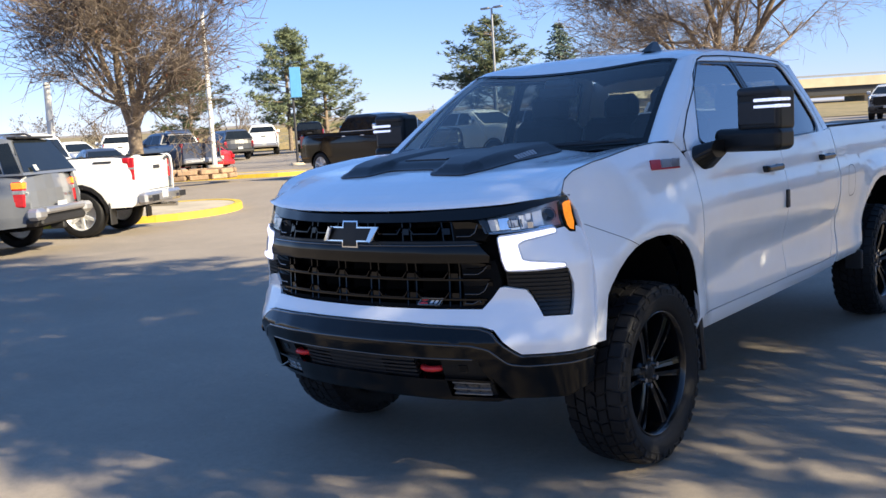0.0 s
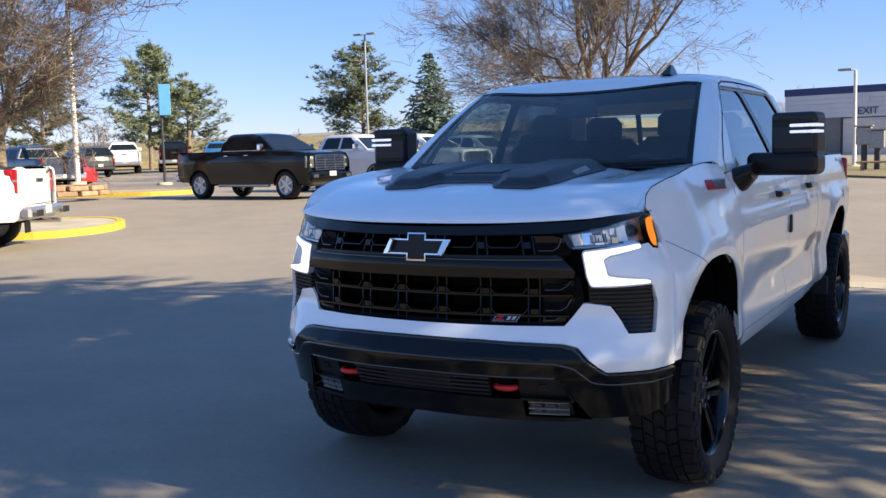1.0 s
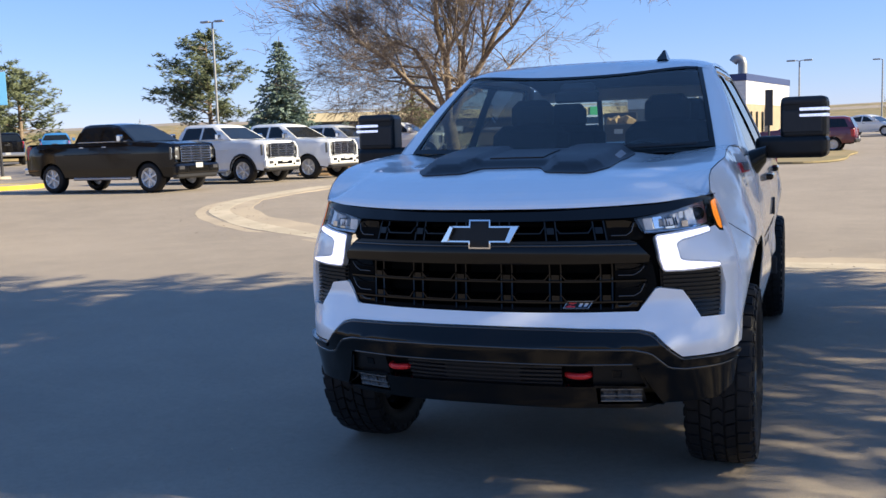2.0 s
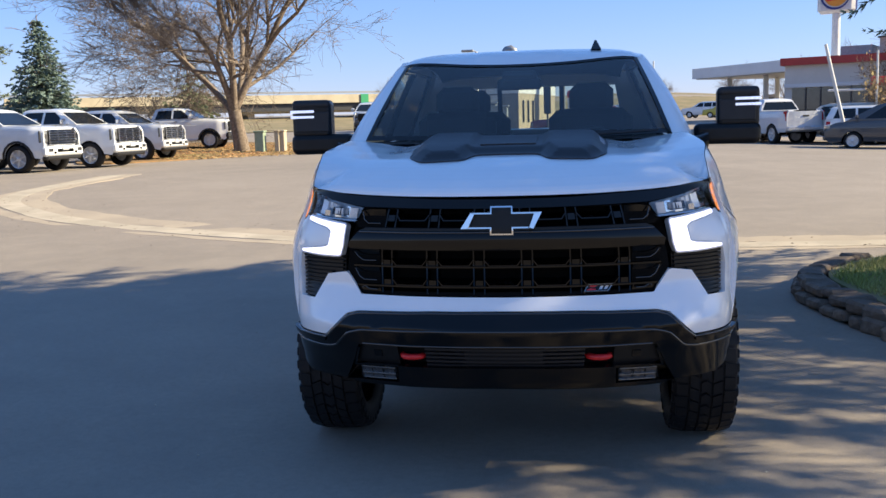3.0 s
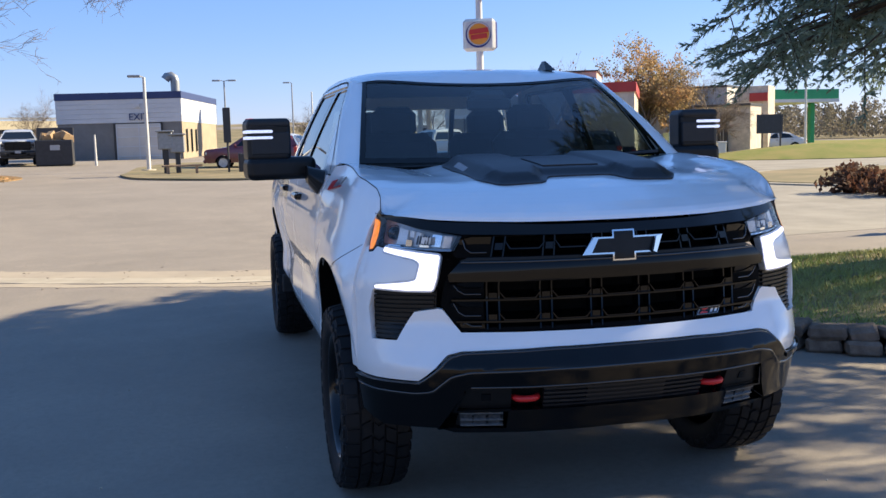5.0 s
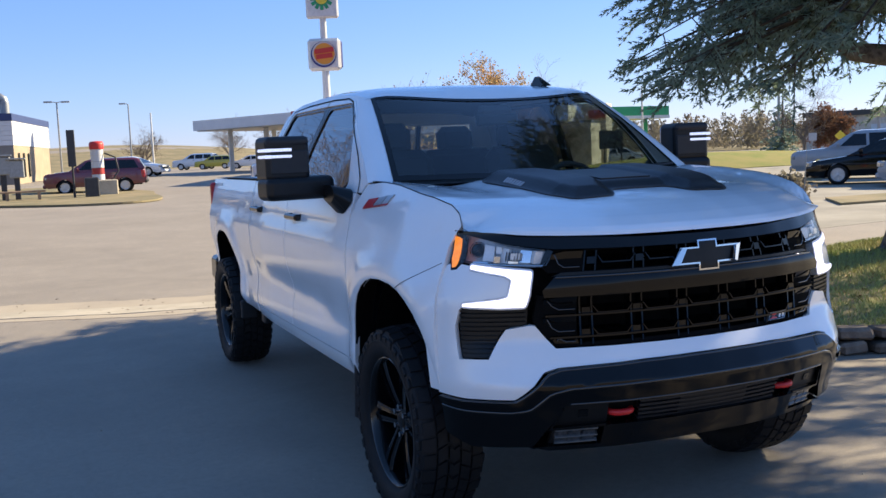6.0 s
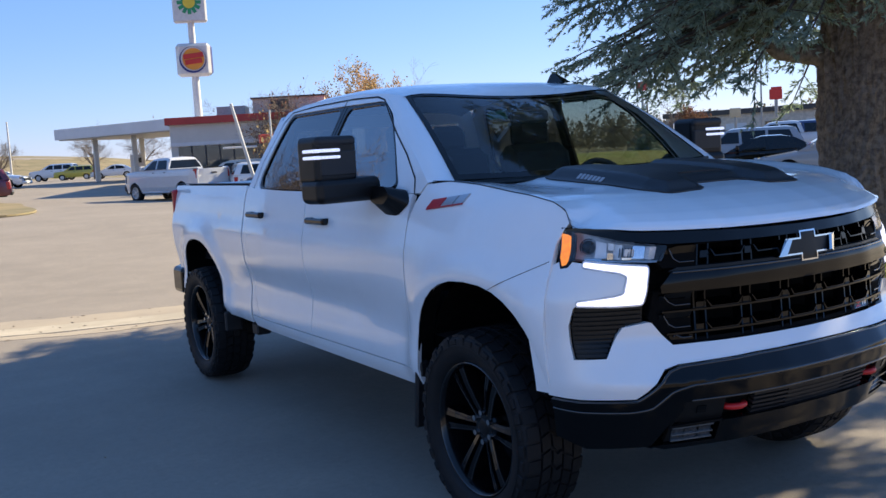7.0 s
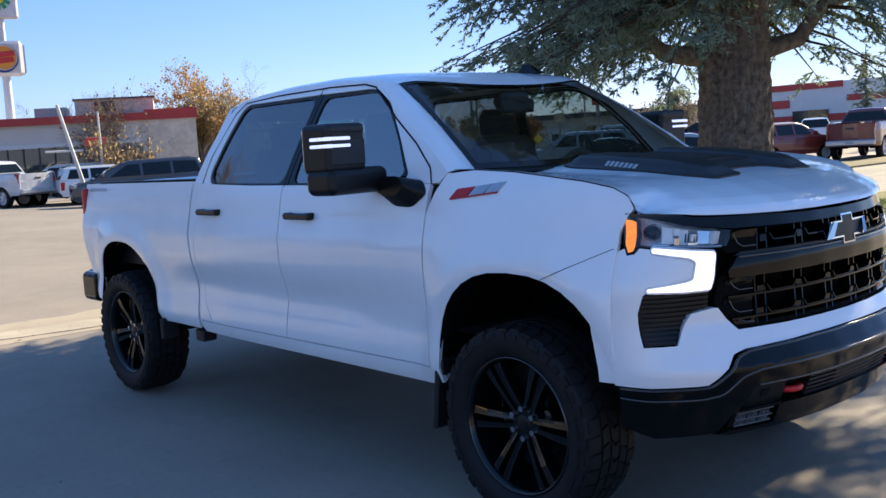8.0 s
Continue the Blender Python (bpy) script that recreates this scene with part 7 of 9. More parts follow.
part("pier_cap", prism(along(bl, brr, 0.5, 1.5), along(bl, brr, 0.9, 1.5), 1.2, 3.4, 4.0), "concrete", br)
gs = thing("bridge_sign", "green road sign on the bridge", "sign", at=(0, 0, 0))
a_, b_ = along(bl, brr, 0.795, -0.2), along(bl, brr, 0.815, -0.2)
part("panel", prism(a_, b_, 0.1, 4.6, 6.3), "green_sign", gs)

# ---- white row of pickups and the black one ----
WHITE, BLACK = car_paint("white", (0.74, 0.75, 0.76)), car_paint("black", (0.003, 0.003, 0.004), 0.08)


def ground_at(x, y):
    return (x, y, lift(x, y))


def by_wheel(x, y, heading, fy=-1.95, w=0.97):
    """The place of a vehicle whose right front wheel stands at (x, y)."""
    c, s = math.cos(radians(180 - heading)), math.sin(radians(180 - heading))
    ox, oy = x - (c * -w - s * fy), y - (s * -w + c * fy)
    return (ox, oy, lift(ox, oy))


vehicle("pickup", "black_pickup", BLACK, by_wheel(-15.92, 17.76, 95), 95, "gloss black crew cab pickup with chrome wheels and mirrors", "truck", 0.98, chrome=True)
row = "pickups parked in a row"
vehicle("pickup", "white_pickup", WHITE, by_wheel(-15.95, 22.57, 97), 97, "white crew cab pickup with chrome grille, parked", "truck", 0.98, chrome=True, flares=True, group=row)
vehicle("pickup", "white_pickup", WHITE, by_wheel(-15.09, 25.36, 97), 97, "white crew cab pickup with chrome grille, parked", "truck", 0.98, chrome=True, group=row)
vehicle("pickup", "white_pickup", car_paint("silver", (0.55, 0.56, 0.58)), by_wheel(-15.71, 30.63, 97), 97, "silver white crew cab pickup with chrome bumper", "truck", 0.98, chrome=True, flares=True, group=row)
vehicle("pickup", "white_pickup", WHITE, by_wheel(-16.92, 40.98, 84), 84, "white crew cab pickup with grey wheels beside the tree", "truck", 1.0, flares=True)
near_pickup = vehicle("pickup", "white_pickup_near", WHITE, (-15.81, 5.82, 0), -124.2, "white pickup with chrome bumper and red tail lights", "truck", 1.026, flares=True)
part("tailgate_seam", Mesh().flat([[(sx, 2.925, z) for sx, z in ((-0.80, 0.80), (0.80, 0.80), (0.80, 0.812), (-0.80, 0.812))]]), "gap", near_pickup)
for sg in (1, -1):
    part("mud_flap", Mesh().box((sg * 0.86, 2.36, 0.42), (0.28, 0.025, 0.40), 0.01), "plastic", near_pickup)
    part("bumper_corner_step", Mesh().box((sg * 0.72, 3.135, 0.66), (0.34, 0.012, 0.11), 0.005), "plastic", near_pickup)
    part("bedside_badge", Mesh().box((sg * 0.985, 2.30, 1.36), (0.02, 0.34, 0.035), 0.006), "bar_dark", near_pickup)
    part("lamp_window", Mesh().rbox((sg * 0.866, 2.785, 1.22), (0.102, 0.14, 0.045), 0.012), "lamp_clear", near_pickup)
part("tailgate_badge", Mesh().box((-0.55, 2.93, 1.38), (0.22, 0.02, 0.045), 0.008), "bar_dark", near_pickup)
part("tail_pipe", Mesh().tube([(-0.62, 2.5, 0.47), (-0.62, 3.05, 0.46)], 0.045, 12), "chrome", near_pickup)
old_suv = vehicle("suv", "old_suv", car_paint("pewter", (0.12, 0.128, 0.145)), (-14.39, 3.14, 0), -125.2, "older pewter grey sport utility with orange tail lights", "car", 1.08)
for sg in (1, -1):
    part("lamp_band", Mesh().rbox((sg * 0.8355, 2.355, 1.05), (0.149, 0.194, 0.11), 0.024), "amber", old_suv, "amber upper lens")
    part("lamp_band", Mesh().rbox((sg * 0.8355, 2.355, 0.955), (0.148, 0.193, 0.075), 0.02), "lamp_clear", old_suv, "clear middle lens")
    part("bumper_end", Mesh().box((sg * 0.80, 2.56, 0.62), (0.30, 0.22, 0.17), 0.05), "silver", old_suv)
    part("roof_rail", Mesh().tube([(sg * 0.62, 0.1, 1.80), (sg * 0.62, 0.2, 1.83), (sg * 0.62, 1.8, 1.83), (sg * 0.62, 1.9, 1.79)], 0.018, 8), "bar_dark", old_suv)
    part("pillar_trim", Mesh().flat([[(sg * (0.90 - 0.42 * (z - 1.2) + 0.004), y, z) for y, z in ((2.18, 1.24), (2.43, 1.24), (2.20, 1.68), (2.0, 1.67))][::sg]]), "car_glass", old_suv)
part("step_pad", Mesh().box((0, 2.57, 0.66), (1.30, 0.20, 0.10), 0.03), "silver", old_suv)
part("lower_bumper", Mesh().box((0, 2.54, 0.52), (1.50, 0.16, 0.14), 0.03), "plastic", old_suv)
part("hitch", Mesh().box((0, 2.50, 0.40), (0.12, 0.22, 0.10), 0.02), "plastic", old_suv)
part("spoiler", Mesh().box((0, 2.20, 1.755), (1.20, 0.16, 0.035), 0.012), "pewter" if "pewter" in M else "plastic", old_suv)
part("window_sticker", Mesh().box((0.50, 2.475, 1.30), (0.10, 0.012, 0.10), 0.002, pose(0, 0, 0, 27, 0, 0)), "bar_white", old_suv)
part("emblem", Mesh().box((-0.45, 2.515, 0.86), (0.14, 0.012, 0.05), 0.004), "chrome", old_suv)
for az, d, kind, name, col, hd, lb in (
        (-52.9, 50, "sedan", "red_car", ("bright_red", (0.50, 0.02, 0.02)), -86, "bright red sedan parked behind the light pole"),
        (-54.0, 47, "pickup", "dark_blue_pickup", ("dark_blue", (0.025, 0.035, 0.07)), -80, "dark blue crew cab pickup in the car park"),
        (-48.9, 67, "pickup", "white_pickup_far", ("white", (0.74, 0.75, 0.76)), -50, "white pickup seen from behind, parked"),
        (-51.0, 62, "suv", "dark_suv", ("dark_grey", (0.03, 0.03, 0.035)), -70, "dark grey sport utility in the far row"),
        (-46.2, 68, "pickup", "black_pickup_far", ("black", (0.008, 0.008, 0.01)), -46, "black pickup seen from behind, far row"),
        (-43.6, 74, "pickup", "blue_pickup", ("mid_blue", (0.03, 0.16, 0.42)), -40, "bright blue pickup in the far row"),
        (-56.9, 62, "pickup", "white_pickup_far", ("white", (0.74, 0.75, 0.76)), -60, "white pickup in the far row"),
        (-59.2, 60, "suv", "white_suv", ("white", (0.74, 0.75, 0.76)), 100, "white sport utility in the far row"),
        (-57.8, 46, "sedan", "dark_sedan", ("dark_grey", (0.03, 0.03, 0.035)), 110, "dark grey sedan in the car park"),
        (-53.6, 66, "pickup", "dark_pickup", ("dark_grey", (0.03, 0.03, 0.035)), -60, "dark grey pickup in the far row")):
    vehicle(kind, name, car_paint(*col), at(az, d, E0), hd, lb, "truck" if kind == "pickup" else "car")

# ---- kerbs of the car park ----


def island(name, pts, r, h, label, top="concrete"):
    """A kerbed island: a rounded outline with yellow sides and a concrete top."""
    (xa, ya), (xb, yb) = pts
    d = Vector((xb - xa, yb - ya)).normalized()
    a0 = math.degrees(math.atan2(d.y, d.x))
    ol = [(xb + r * math.cos(radians(a0 + k)), yb + r * math.sin(radians(a0 + k))) for k in range(-90, 91, 15)] + [(xa + r * math.cos(radians(a0 + k)), ya + r * math.sin(radians(a0 + k))) for k in range(90, 271, 15)]
    cx, cy = (xa + xb) / 2, (ya + yb) / 2
    ins = [(x + (cx - x) * 0.0 + (-0.16) * math.cos(math.atan2(y - (ya if (Vector((x - xa, y - ya)).length < Vector((x - xb, y - yb)).length) else yb), x - (xa if (Vector((x - xa, y - ya)).length < Vector((x - xb, y - yb)).length) else xb))), y - 0.16 * math.sin(math.atan2(y - (ya if (Vector((x - xa, y - ya)).length < Vector((x - xb, y - yb)).length) else yb), x - (xa if (Vector((x - xa, y - ya)).length < Vector((x - xb, y - yb)).length) else xb)))) for x, y in ol]
    t = thing(name, label, "kerb", kind="structure")
    part("kerb_side", panel(ol, lambda x, y: (x, y, lift(x, y) + h), 4.0, h + 0.1, holes=[ins]), "yellow", t)
    part("island_top", panel(ins, lambda x, y: (x, y, lift(x, y) + h - 0.012), 4.0, 0), top, t)


island("yellow_kerb_island", ((-24.5, 4.6), (-16.3, 9.75)), 1.75, 0.15, "concrete island with yellow painted kerb")
island("yellow_kerb_strip", ((-36.0, 15.8), (-25.0, 21.3)), 1.5, 0.14, "far island with yellow painted kerb", "dust")
pl = thing("stone_planter", "low planter of stacked tan blocks on the island", "planter")
r_ = random.Random(8)
c0 = at(-52.95, 34.5, E0)
for lv in range(2):
    for k in range(12):
        a = 2 * math.pi * (k + 0.5 * (lv % 2)) / 12
        part("block", Mesh().box((c0[0] + 1.3 * math.cos(a), c0[1] + 1.3 * math.sin(a), c0[2] + 0.14 + 0.1 + lv * 0.17), (0.63, 0.30, 0.165), 0.03, pose(0, 0, 0, 0, 0, math.degrees(a) + 90)), "tan_stone", pl)


def pole(name, place, h, r, label, category="lamp", material="white_pole", base=0.0, arm=None, lean=(0, 0)):
    t = thing(name, label, category, at=place)
    top = (lean[0], lean[1], h)
    part("shaft", Mesh().tube([(0, 0, base - 0.05), top], [r, r * 0.7], 10), material, t)
    if base:
        part("base", Mesh().lathe([(0, 0.36), (base, 0.34), (base, 0.0)], 16, pose(0, 0, 0, 0, -90, 0)), "concrete", t)
    if arm:
        for s in (arm if isinstance(arm, tuple) else (arm,)):
            part("arm", Mesh().tube([top, (top[0] + s * 0.4, top[1], h + 0.05), (top[0] + s * 0.8, top[1], h + 0.06)], 0.03, 6), material, t)
            part("lamp_head", Mesh().box((top[0] + s * 1.0, top[1], h + 0.05), (0.62, 0.26, 0.12), 0.03), "galv", t)
    return t


pole("flag_pole", at(-51.7, 44, E0), 11, 0.11, "white flag pole with concrete base", "pole", base=0.45)
fg_ = thing("flag", "red and white flag high on the pole", "flag", at=at(-51.7, 44, E0))
for k in range(5):
    part("stripe", Mesh().grid(lambda u, v: (0.1 + 1.5 * u, 0.15 * math.sin(5 * u), 7.6 + 0.18 * (k + v) - 0.5 * u), 8, 1), "red_band" if k % 2 == 0 else "white_panel", fg_)
pole("white_pylon", at(-60.2, 40, E0), 4.0, 0.17, "thick plain white post in the car park", "post")
sp = pole("car_park_sign", at(-47.0, 50, E0), 5.0, 0.07, "tall dark post with a blue banner sign", "sign", "dark_steel", 0.12)
part("banner", Mesh().box((0.25, 0, 4.1), (0.55, 0.05, 1.5), 0.02, pose(0, 0, 0, 0, 0, 45)), "blue_sign", sp)
pole("street_lamp", at(-33.2, 62, E25), 8.3, 0.09, "tall galvanised street lamp among the pines", material="galv", arm=(-0.5, 0.5))

# ---- trees of the car park and the field ----
bare_tree(at(-55.9, 33, E0), 8.5, 5.4, 2.0, 0.24, 21, "bare tree with reddish brown twigs in the car park", 6, leaves="red_leaf", nleaf=900, leaf=0.05)
bare_tree(at(-18.3, 46, E35), 11.0, 10.0, 1.9, 0.33, 27, "wide bare tree with grey forked trunk on leaf litter", 6, 0.3)
pine_tree(at(-33.7, 78, E25), 9.6, 4.3, 3, "ragged green pine behind the car park")
conifer(at(-29.6, 70, E25), 8.2, 3.2, 4, "dense blue green spruce behind the car park", "blue_spruce", "spruce", 0.04, 4.6, 0.75, 0.10)
for az, d, h, r, sd in ((-52.8, 82, 7.0, 3.2, 6), (-47.3, 80, 9.8, 3.4, 7), (-45.2, 82, 7.0, 3.6, 8)):
    pine_tree(at(az, d, E0), h, r, sd, "ragged green pine by the field")
for az, d, h, r, sd in ((-50.4, 74, 6.0, 2.8, 31), (-61, 70, 5.0, 2.5, 33), (-57.5, 80, 6.5, 2.8, 35), (-20.5, 62, 5.5, 2.8, 36), (-23.2, 66, 4.5, 2.2, 37)):
    bare_tree(at(az, d, E35 if az > -40 else E0), h, r, 0.6, 0.10, sd, "bare brown shrub tree by the field", 4, leaves="far_wood", nleaf=700, leaf=0.08, name="shrub_tree")
for k, (az, d) in enumerate(((-42.5, 96), (-41.0, 100), (-38.4, 92), (-37.2, 104), (-31.5, 96), (-27.0, 90))):
    conifer(at(az, d, E1), 2.4 + 0.5 * (k % 3), 1.0, 50 + k, "small young spruce on the field", "blue_spruce", "young_spruce", 0.05, 1.0, 0.5, 0.2, 0.05)
conifer(at(-21.2, 60, E35), 5.2, 2.6, 61, "low dark green juniper behind the tree", "pine", "juniper", 0.04, 1.3, 0.7, 0.3)
for az, d, h, r, sd, ey in ((4.8, 125, 6.2, 3.0, 71, E25), (11.4, 110, 6.0, 3.0, 72, E7), (-9.0, 120, 7.5, 3.6, 73, E45), (14.0, 105, 6.5, 3.2, 74, E7), (30.5, 80, 6.5, 2.8, 75, E6), (20.5, 78, 7.0, 2.6, 76, E8)):
    bare_tree(at(az, d, ey), h, r, 1.4, 0.14, sd, "far bare tree with fine grey twigs", 5)
# bed of fallen leaves with the wide tree
patch("leaf_bed", smooth_line([(-22.5, 45.0), (-18.5, 31.0), (-15.8, 28.2), (-12.6, 33.0), (-9.6, 38.6), (-9.8, 42.5), (-14.0, 46.0), (-20.0, 47.5)]), "leaves_bed", "bed of brown fallen leaves and dry grass", 0.05, 1.5)


def litter(name, cx, cy, rx, ry, count, seed, material, label, size=0.06, up=0.05, height=lambda x, y: 0.0):
    """Loose leaves lying about."""
    r, g = random.Random(seed), Mesh()
    for _ in range(count):
        a, q = r.uniform(0, 6.283), math.sqrt(r.random())
        x, y = cx + rx * q * math.cos(a), cy + ry * q * math.sin(a)
        m = pose(x, y, lift(x, y) + height(x, y) + up + 0.01, r.uniform(-35, 35), r.uniform(-35, 35), r.uniform(0, 360))
        s = size * r.uniform(0.6, 1.3)
        g.add([m @ Vector(w) for w in ((-s, 0, 0), (0, -s * 0.6, 0), (s, 0, 0), (0, s * 0.6, 0))], [(0, 1, 2, 3)])
    return single(name, g, material, label, "leaves", kind="stuff")


litter("fallen_leaves", -14.5, 38.0, 5.2, 7.5, 2500, 9, "orange_leaf", "fallen brown leaves under the wide tree", 0.10)
for az in (-17.2, -16.2, -15.9):
    t = thing("utility_box", "small green utility box on the leaf bed", "box", at=at(az, 44, E35))
    part("body", Mesh().box((0, 0, 0.45), (0.42 if az < -17 else 0.22, 0.4, 0.95), 0.03), "green_box" if az < -17 else "beige", t)
    part("lid", Mesh().box((0, 0, 0.95), (0.48 if az < -17 else 0.26, 0.46, 0.08), 0.02), "green_box" if az < -17 else "beige", t)

# ---- car wash building ----
cw = thing("car_wash", "grey block car wash with white upper panels and blue band", "building")
P, Q = (-10.7, 63.0), (-2.94, 61.5)
Z0 = 0.5
part("wall", prism(P, Q, 12.2, Z0 - 0.6, 3.2), "grey_block", cw)
for k in range(5):
    z = 3.2 + k * 0.30
    part("panel", prism(along(P, Q, -0.006, -0.06), along(P, Q, 1.006, -0.06), 12.32, z + 0.01, z + 0.30), "white_panel", cw)
part("band", prism(along(P, Q, -0.01, -0.1), along(P, Q, 1.01, -0.1), 12.4, 4.71, 5.15), "navy", cw)
part("roof", prism(along(P, Q, 0.0, 0), along(P, Q, 1.0, 0), 12.2, 5.0, 5.05), "grey_wall", cw)
# the east wall, its sunlight put into a lighter, tan block colour
u = Vector((Q[0] - P[0], Q[1] - P[1])).normalized()
Q2 = (Q[0] - u.y * 12.2, Q[1] + u.x * 12.2)
part("side_wall", Mesh().flat([[(Q[0] + 0.02, Q[1] - 0.0, Z0 - 0.6), (Q2[0] + 0.02, Q2[1], Z0 - 0.6), (Q2[0] + 0.02, Q2[1], 3.2), (Q[0] + 0.02, Q[1], 3.2)]]), "sunlit_block_wall", cw)
for t in (0.12, 0.24, 0.36):
    x, y = Q[0] + (Q2[0] - Q[0]) * t, Q[1] + (Q2[1] - Q[1]) * t
    part("side_window", Mesh().box((x + 0.04, y, 2.0), (0.08, 0.8, 1.5), 0.01), "shop_glass", cw)
dr = part("bay_door", prism(along(P, Q, 0.47, -0.08), along(P, Q, 0.83, -0.08), 0.06, Z0 - 0.2, 3.12), "grey_wall", cw)
for k in range(5):
    part("door_bar", prism(along(P, Q, 0.47, -0.12), along(P, Q, 0.83, -0.12), 0.05, 0.4 + k * 0.62, 0.46 + k * 0.62), "white_panel", dr)
for t in (0.47, 0.65, 0.825):
    part("door_bar", prism(along(P, Q, t, -0.12), along(P, Q, t + 0.008, -0.12), 0.05, 0.3, 3.1), "white_panel", dr)
for t in (0.452, 0.835):
    part("door_jamb", prism(along(P, Q, t, -0.14), along(P, Q, t + 0.014, -0.14), 0.1, 0.3, 3.2), "dark_steel", cw)
part("wall_lamp", prism(along(P, Q, 0.645, -0.35), along(P, Q, 0.675, -0.35), 0.25, 4.2, 4.4), "white_panel", cw)
duct = Mesh()
dx, dy = along(P, Q, 0.91, 2.0)
duct.tube([(dx, dy, 5.0), (dx, dy, 5.9), (dx - 0.06, dy, 6.12), (dx - 0.25, dy, 6.25), (dx - 0.48, dy, 6.2), (dx - 0.62, dy, 6.02)], 0.30, 12)
part("roof_duct", duct, "galv", cw, "curved grey roof duct")
ex = bpy.data.curves.new("exit_letters", "FONT")
ex.body, ex.size, ex.extrude, ex.align_x = "EXIT", 0.62, 0.02, "CENTER"
exo = new("exit_letters", ex)
exo.data.materials.append(M["navy"])
exo.parent = cw
tx, ty = along(P, Q, 0.66, -0.14)
exo.matrix_basis = pose(tx, ty, 3.36, 90, 0, math.degrees(math.atan2(Q[1] - P[1], Q[0] - P[0])))
pole("street_lamp", at(-3.6, 50, E45), 4.55, 0.10, "white lamp post beside the car wash", arm=-0.45, base=0.12)
pole("street_lamp", at(0.9, 78, E45), 5.6, 0.08, "far twin arm lamp post", material="galv", arm=(-0.6, 0.6))
pole("street_lamp", at(3.6, 95, E25), 6.4, 0.08, "far lamp post beside the field", material="galv", arm=-0.5)
pole("street_lamp", at(4.6, 88, E25), 5.2, 0.09, "far lamp post beside the field", material="white_pole", base=0.5)
pole("meter_post", at(-6.3, 58, E45), 1.7, 0.07, "short white post before the car wash", "post")
db = thing("dumpster", "black dumpster heaped with cardboard boxes", "dumpster", at=at(-8.35, 59, E45), turn=4)
part("bin", Mesh().box((0, 0, 0.72), (1.95, 1.5, 1.4), 0.04), "dark_steel", db)
part("label", Mesh().box((0.05, -0.77, 1.0), (0.5, 0.02, 0.28), 0.005), "bar_white", db)
for k in range(9):
    part("box", Mesh().box((r_.uniform(-0.75, 0.75), r_.uniform(-0.4, 0.4), 1.5 + r_.uniform(-0.1, 0.25)), (r_.uniform(0.35, 0.6), r_.uniform(0.3, 0.5), r_.uniform(0.25, 0.45)), 0.01, pose(0, 0, 0, r_.uniform(-25, 25), r_.uniform(-25, 25), r_.uniform(0, 90))), "card", db)
part("lid", Mesh().box((0.0, 0.75, 1.75), (1.95, 0.06, 0.75), 0.01, pose(0, 0, 0, -12)), "dark_steel", db)
vehicle("pickup", "silver_pickup", car_paint("pale_silver", (0.50, 0.52, 0.55)), at(-10.1, 61.5, E45), 172, "pale silver pickup parked beside the dumpster", "truck", 1.0)

# pay station, vacuum and signs on the dry verge
patch("dry_verge", smooth_line([(-5.2, 40.5), (-4.3, 35.6), (-2.6, 32.6), (-0.6, 30.6), (1.2, 30.6), (2.2, 33.2), (2.6, 39.0), (3.0, 45.0), (1.0, 51.5), (-3.0, 53.0), (-5.0, 48.0)]), "dry_grass", "verge of dry tan grass with a kerb", 0.08, 1.5)
for az, h in ((-2.7, 1.5), (-2.05, 1.35)):
    t = thing("pay_station", "grey pay station on a steel post", "kiosk", at=at(az, 45, E45))
    part("post", Mesh().box((0, 0, 0.6), (0.22, 0.25, 1.3), 0.02), "dark_steel", t)
    part("cabinet", Mesh().box((0, -0.05, h), (0.62, 0.4, 0.75), 0.04), "galv", t)
    part("canopy", Mesh().box((0, -0.1, h + 0.42), (0.75, 0.6, 0.07), 0.02), "galv", t)
vac = thing("vacuum_station", "red and white vacuum tower on a concrete base", "machine", at=at(3.7, 46, E6))
part("base", Mesh().box((0.1, 0, 0.35), (1.35, 0.9, 0.75), 0.05), "concrete", vac)
for k in range(5):
    part("barrel", Mesh().lathe([(0.70 + k * 0.28, 0.27), (0.97 + k * 0.28, 0.27)], 18, pose(0, 0, 0, 0, -90, 0)), "white_panel" if k != 1 else "red_band", vac)
part("cap", Mesh().lathe([(2.08, 0.30), (2.30, 0.32), (2.42, 0.26), (2.44, 0.0)], 18, pose(0, 0, 0, 0, -90, 0)), "sign_red", vac)
part("hose", Mesh().tube([(0.3, -0.1, 1.9), (0.75, -0.2, 1.7), (0.85, -0.25, 1.1), (0.6, -0.3, 0.75)], 0.035, 8), "plastic", vac)
nb = pole("notice_board", at(2.4, 43, E6), 2.85, 0.05, "tall narrow dark notice board on posts", "sign", "dark_steel")
part("board", Mesh().box((0, 0, 2.1), (0.32, 0.08, 1.5), 0.02), "dark_steel", nb)
part("bin", Mesh().box((0.7, 0, 0.45), (0.55, 0.5, 0.85), 0.04), "dark_steel", nb)
bn = thing("bench", "low wooden bench on the verge", "bench", at=at(-0.2, 43, E6))
part("seat", Mesh().box((0, 0, 0.42), (1.7, 0.4, 0.08), 0.02), "tan_stone", bn)
for s in (-0.6, 0.6):
    part("leg", Mesh().box((s, 0, 0.2), (0.12, 0.35, 0.42), 0.02), "tan_stone", bn)
vehicle("suv", "maroon_suv", car_paint("maroon", (0.13, 0.02, 0.035)), at(3.6, 51, E6), -82, "maroon sport utility parked beside the vacuum", "car", 0.94)
vehicle("sedan", "white_sedan", WHITE, at(5.6, 74, E6), 120, "white sedan behind the maroon car", "car")

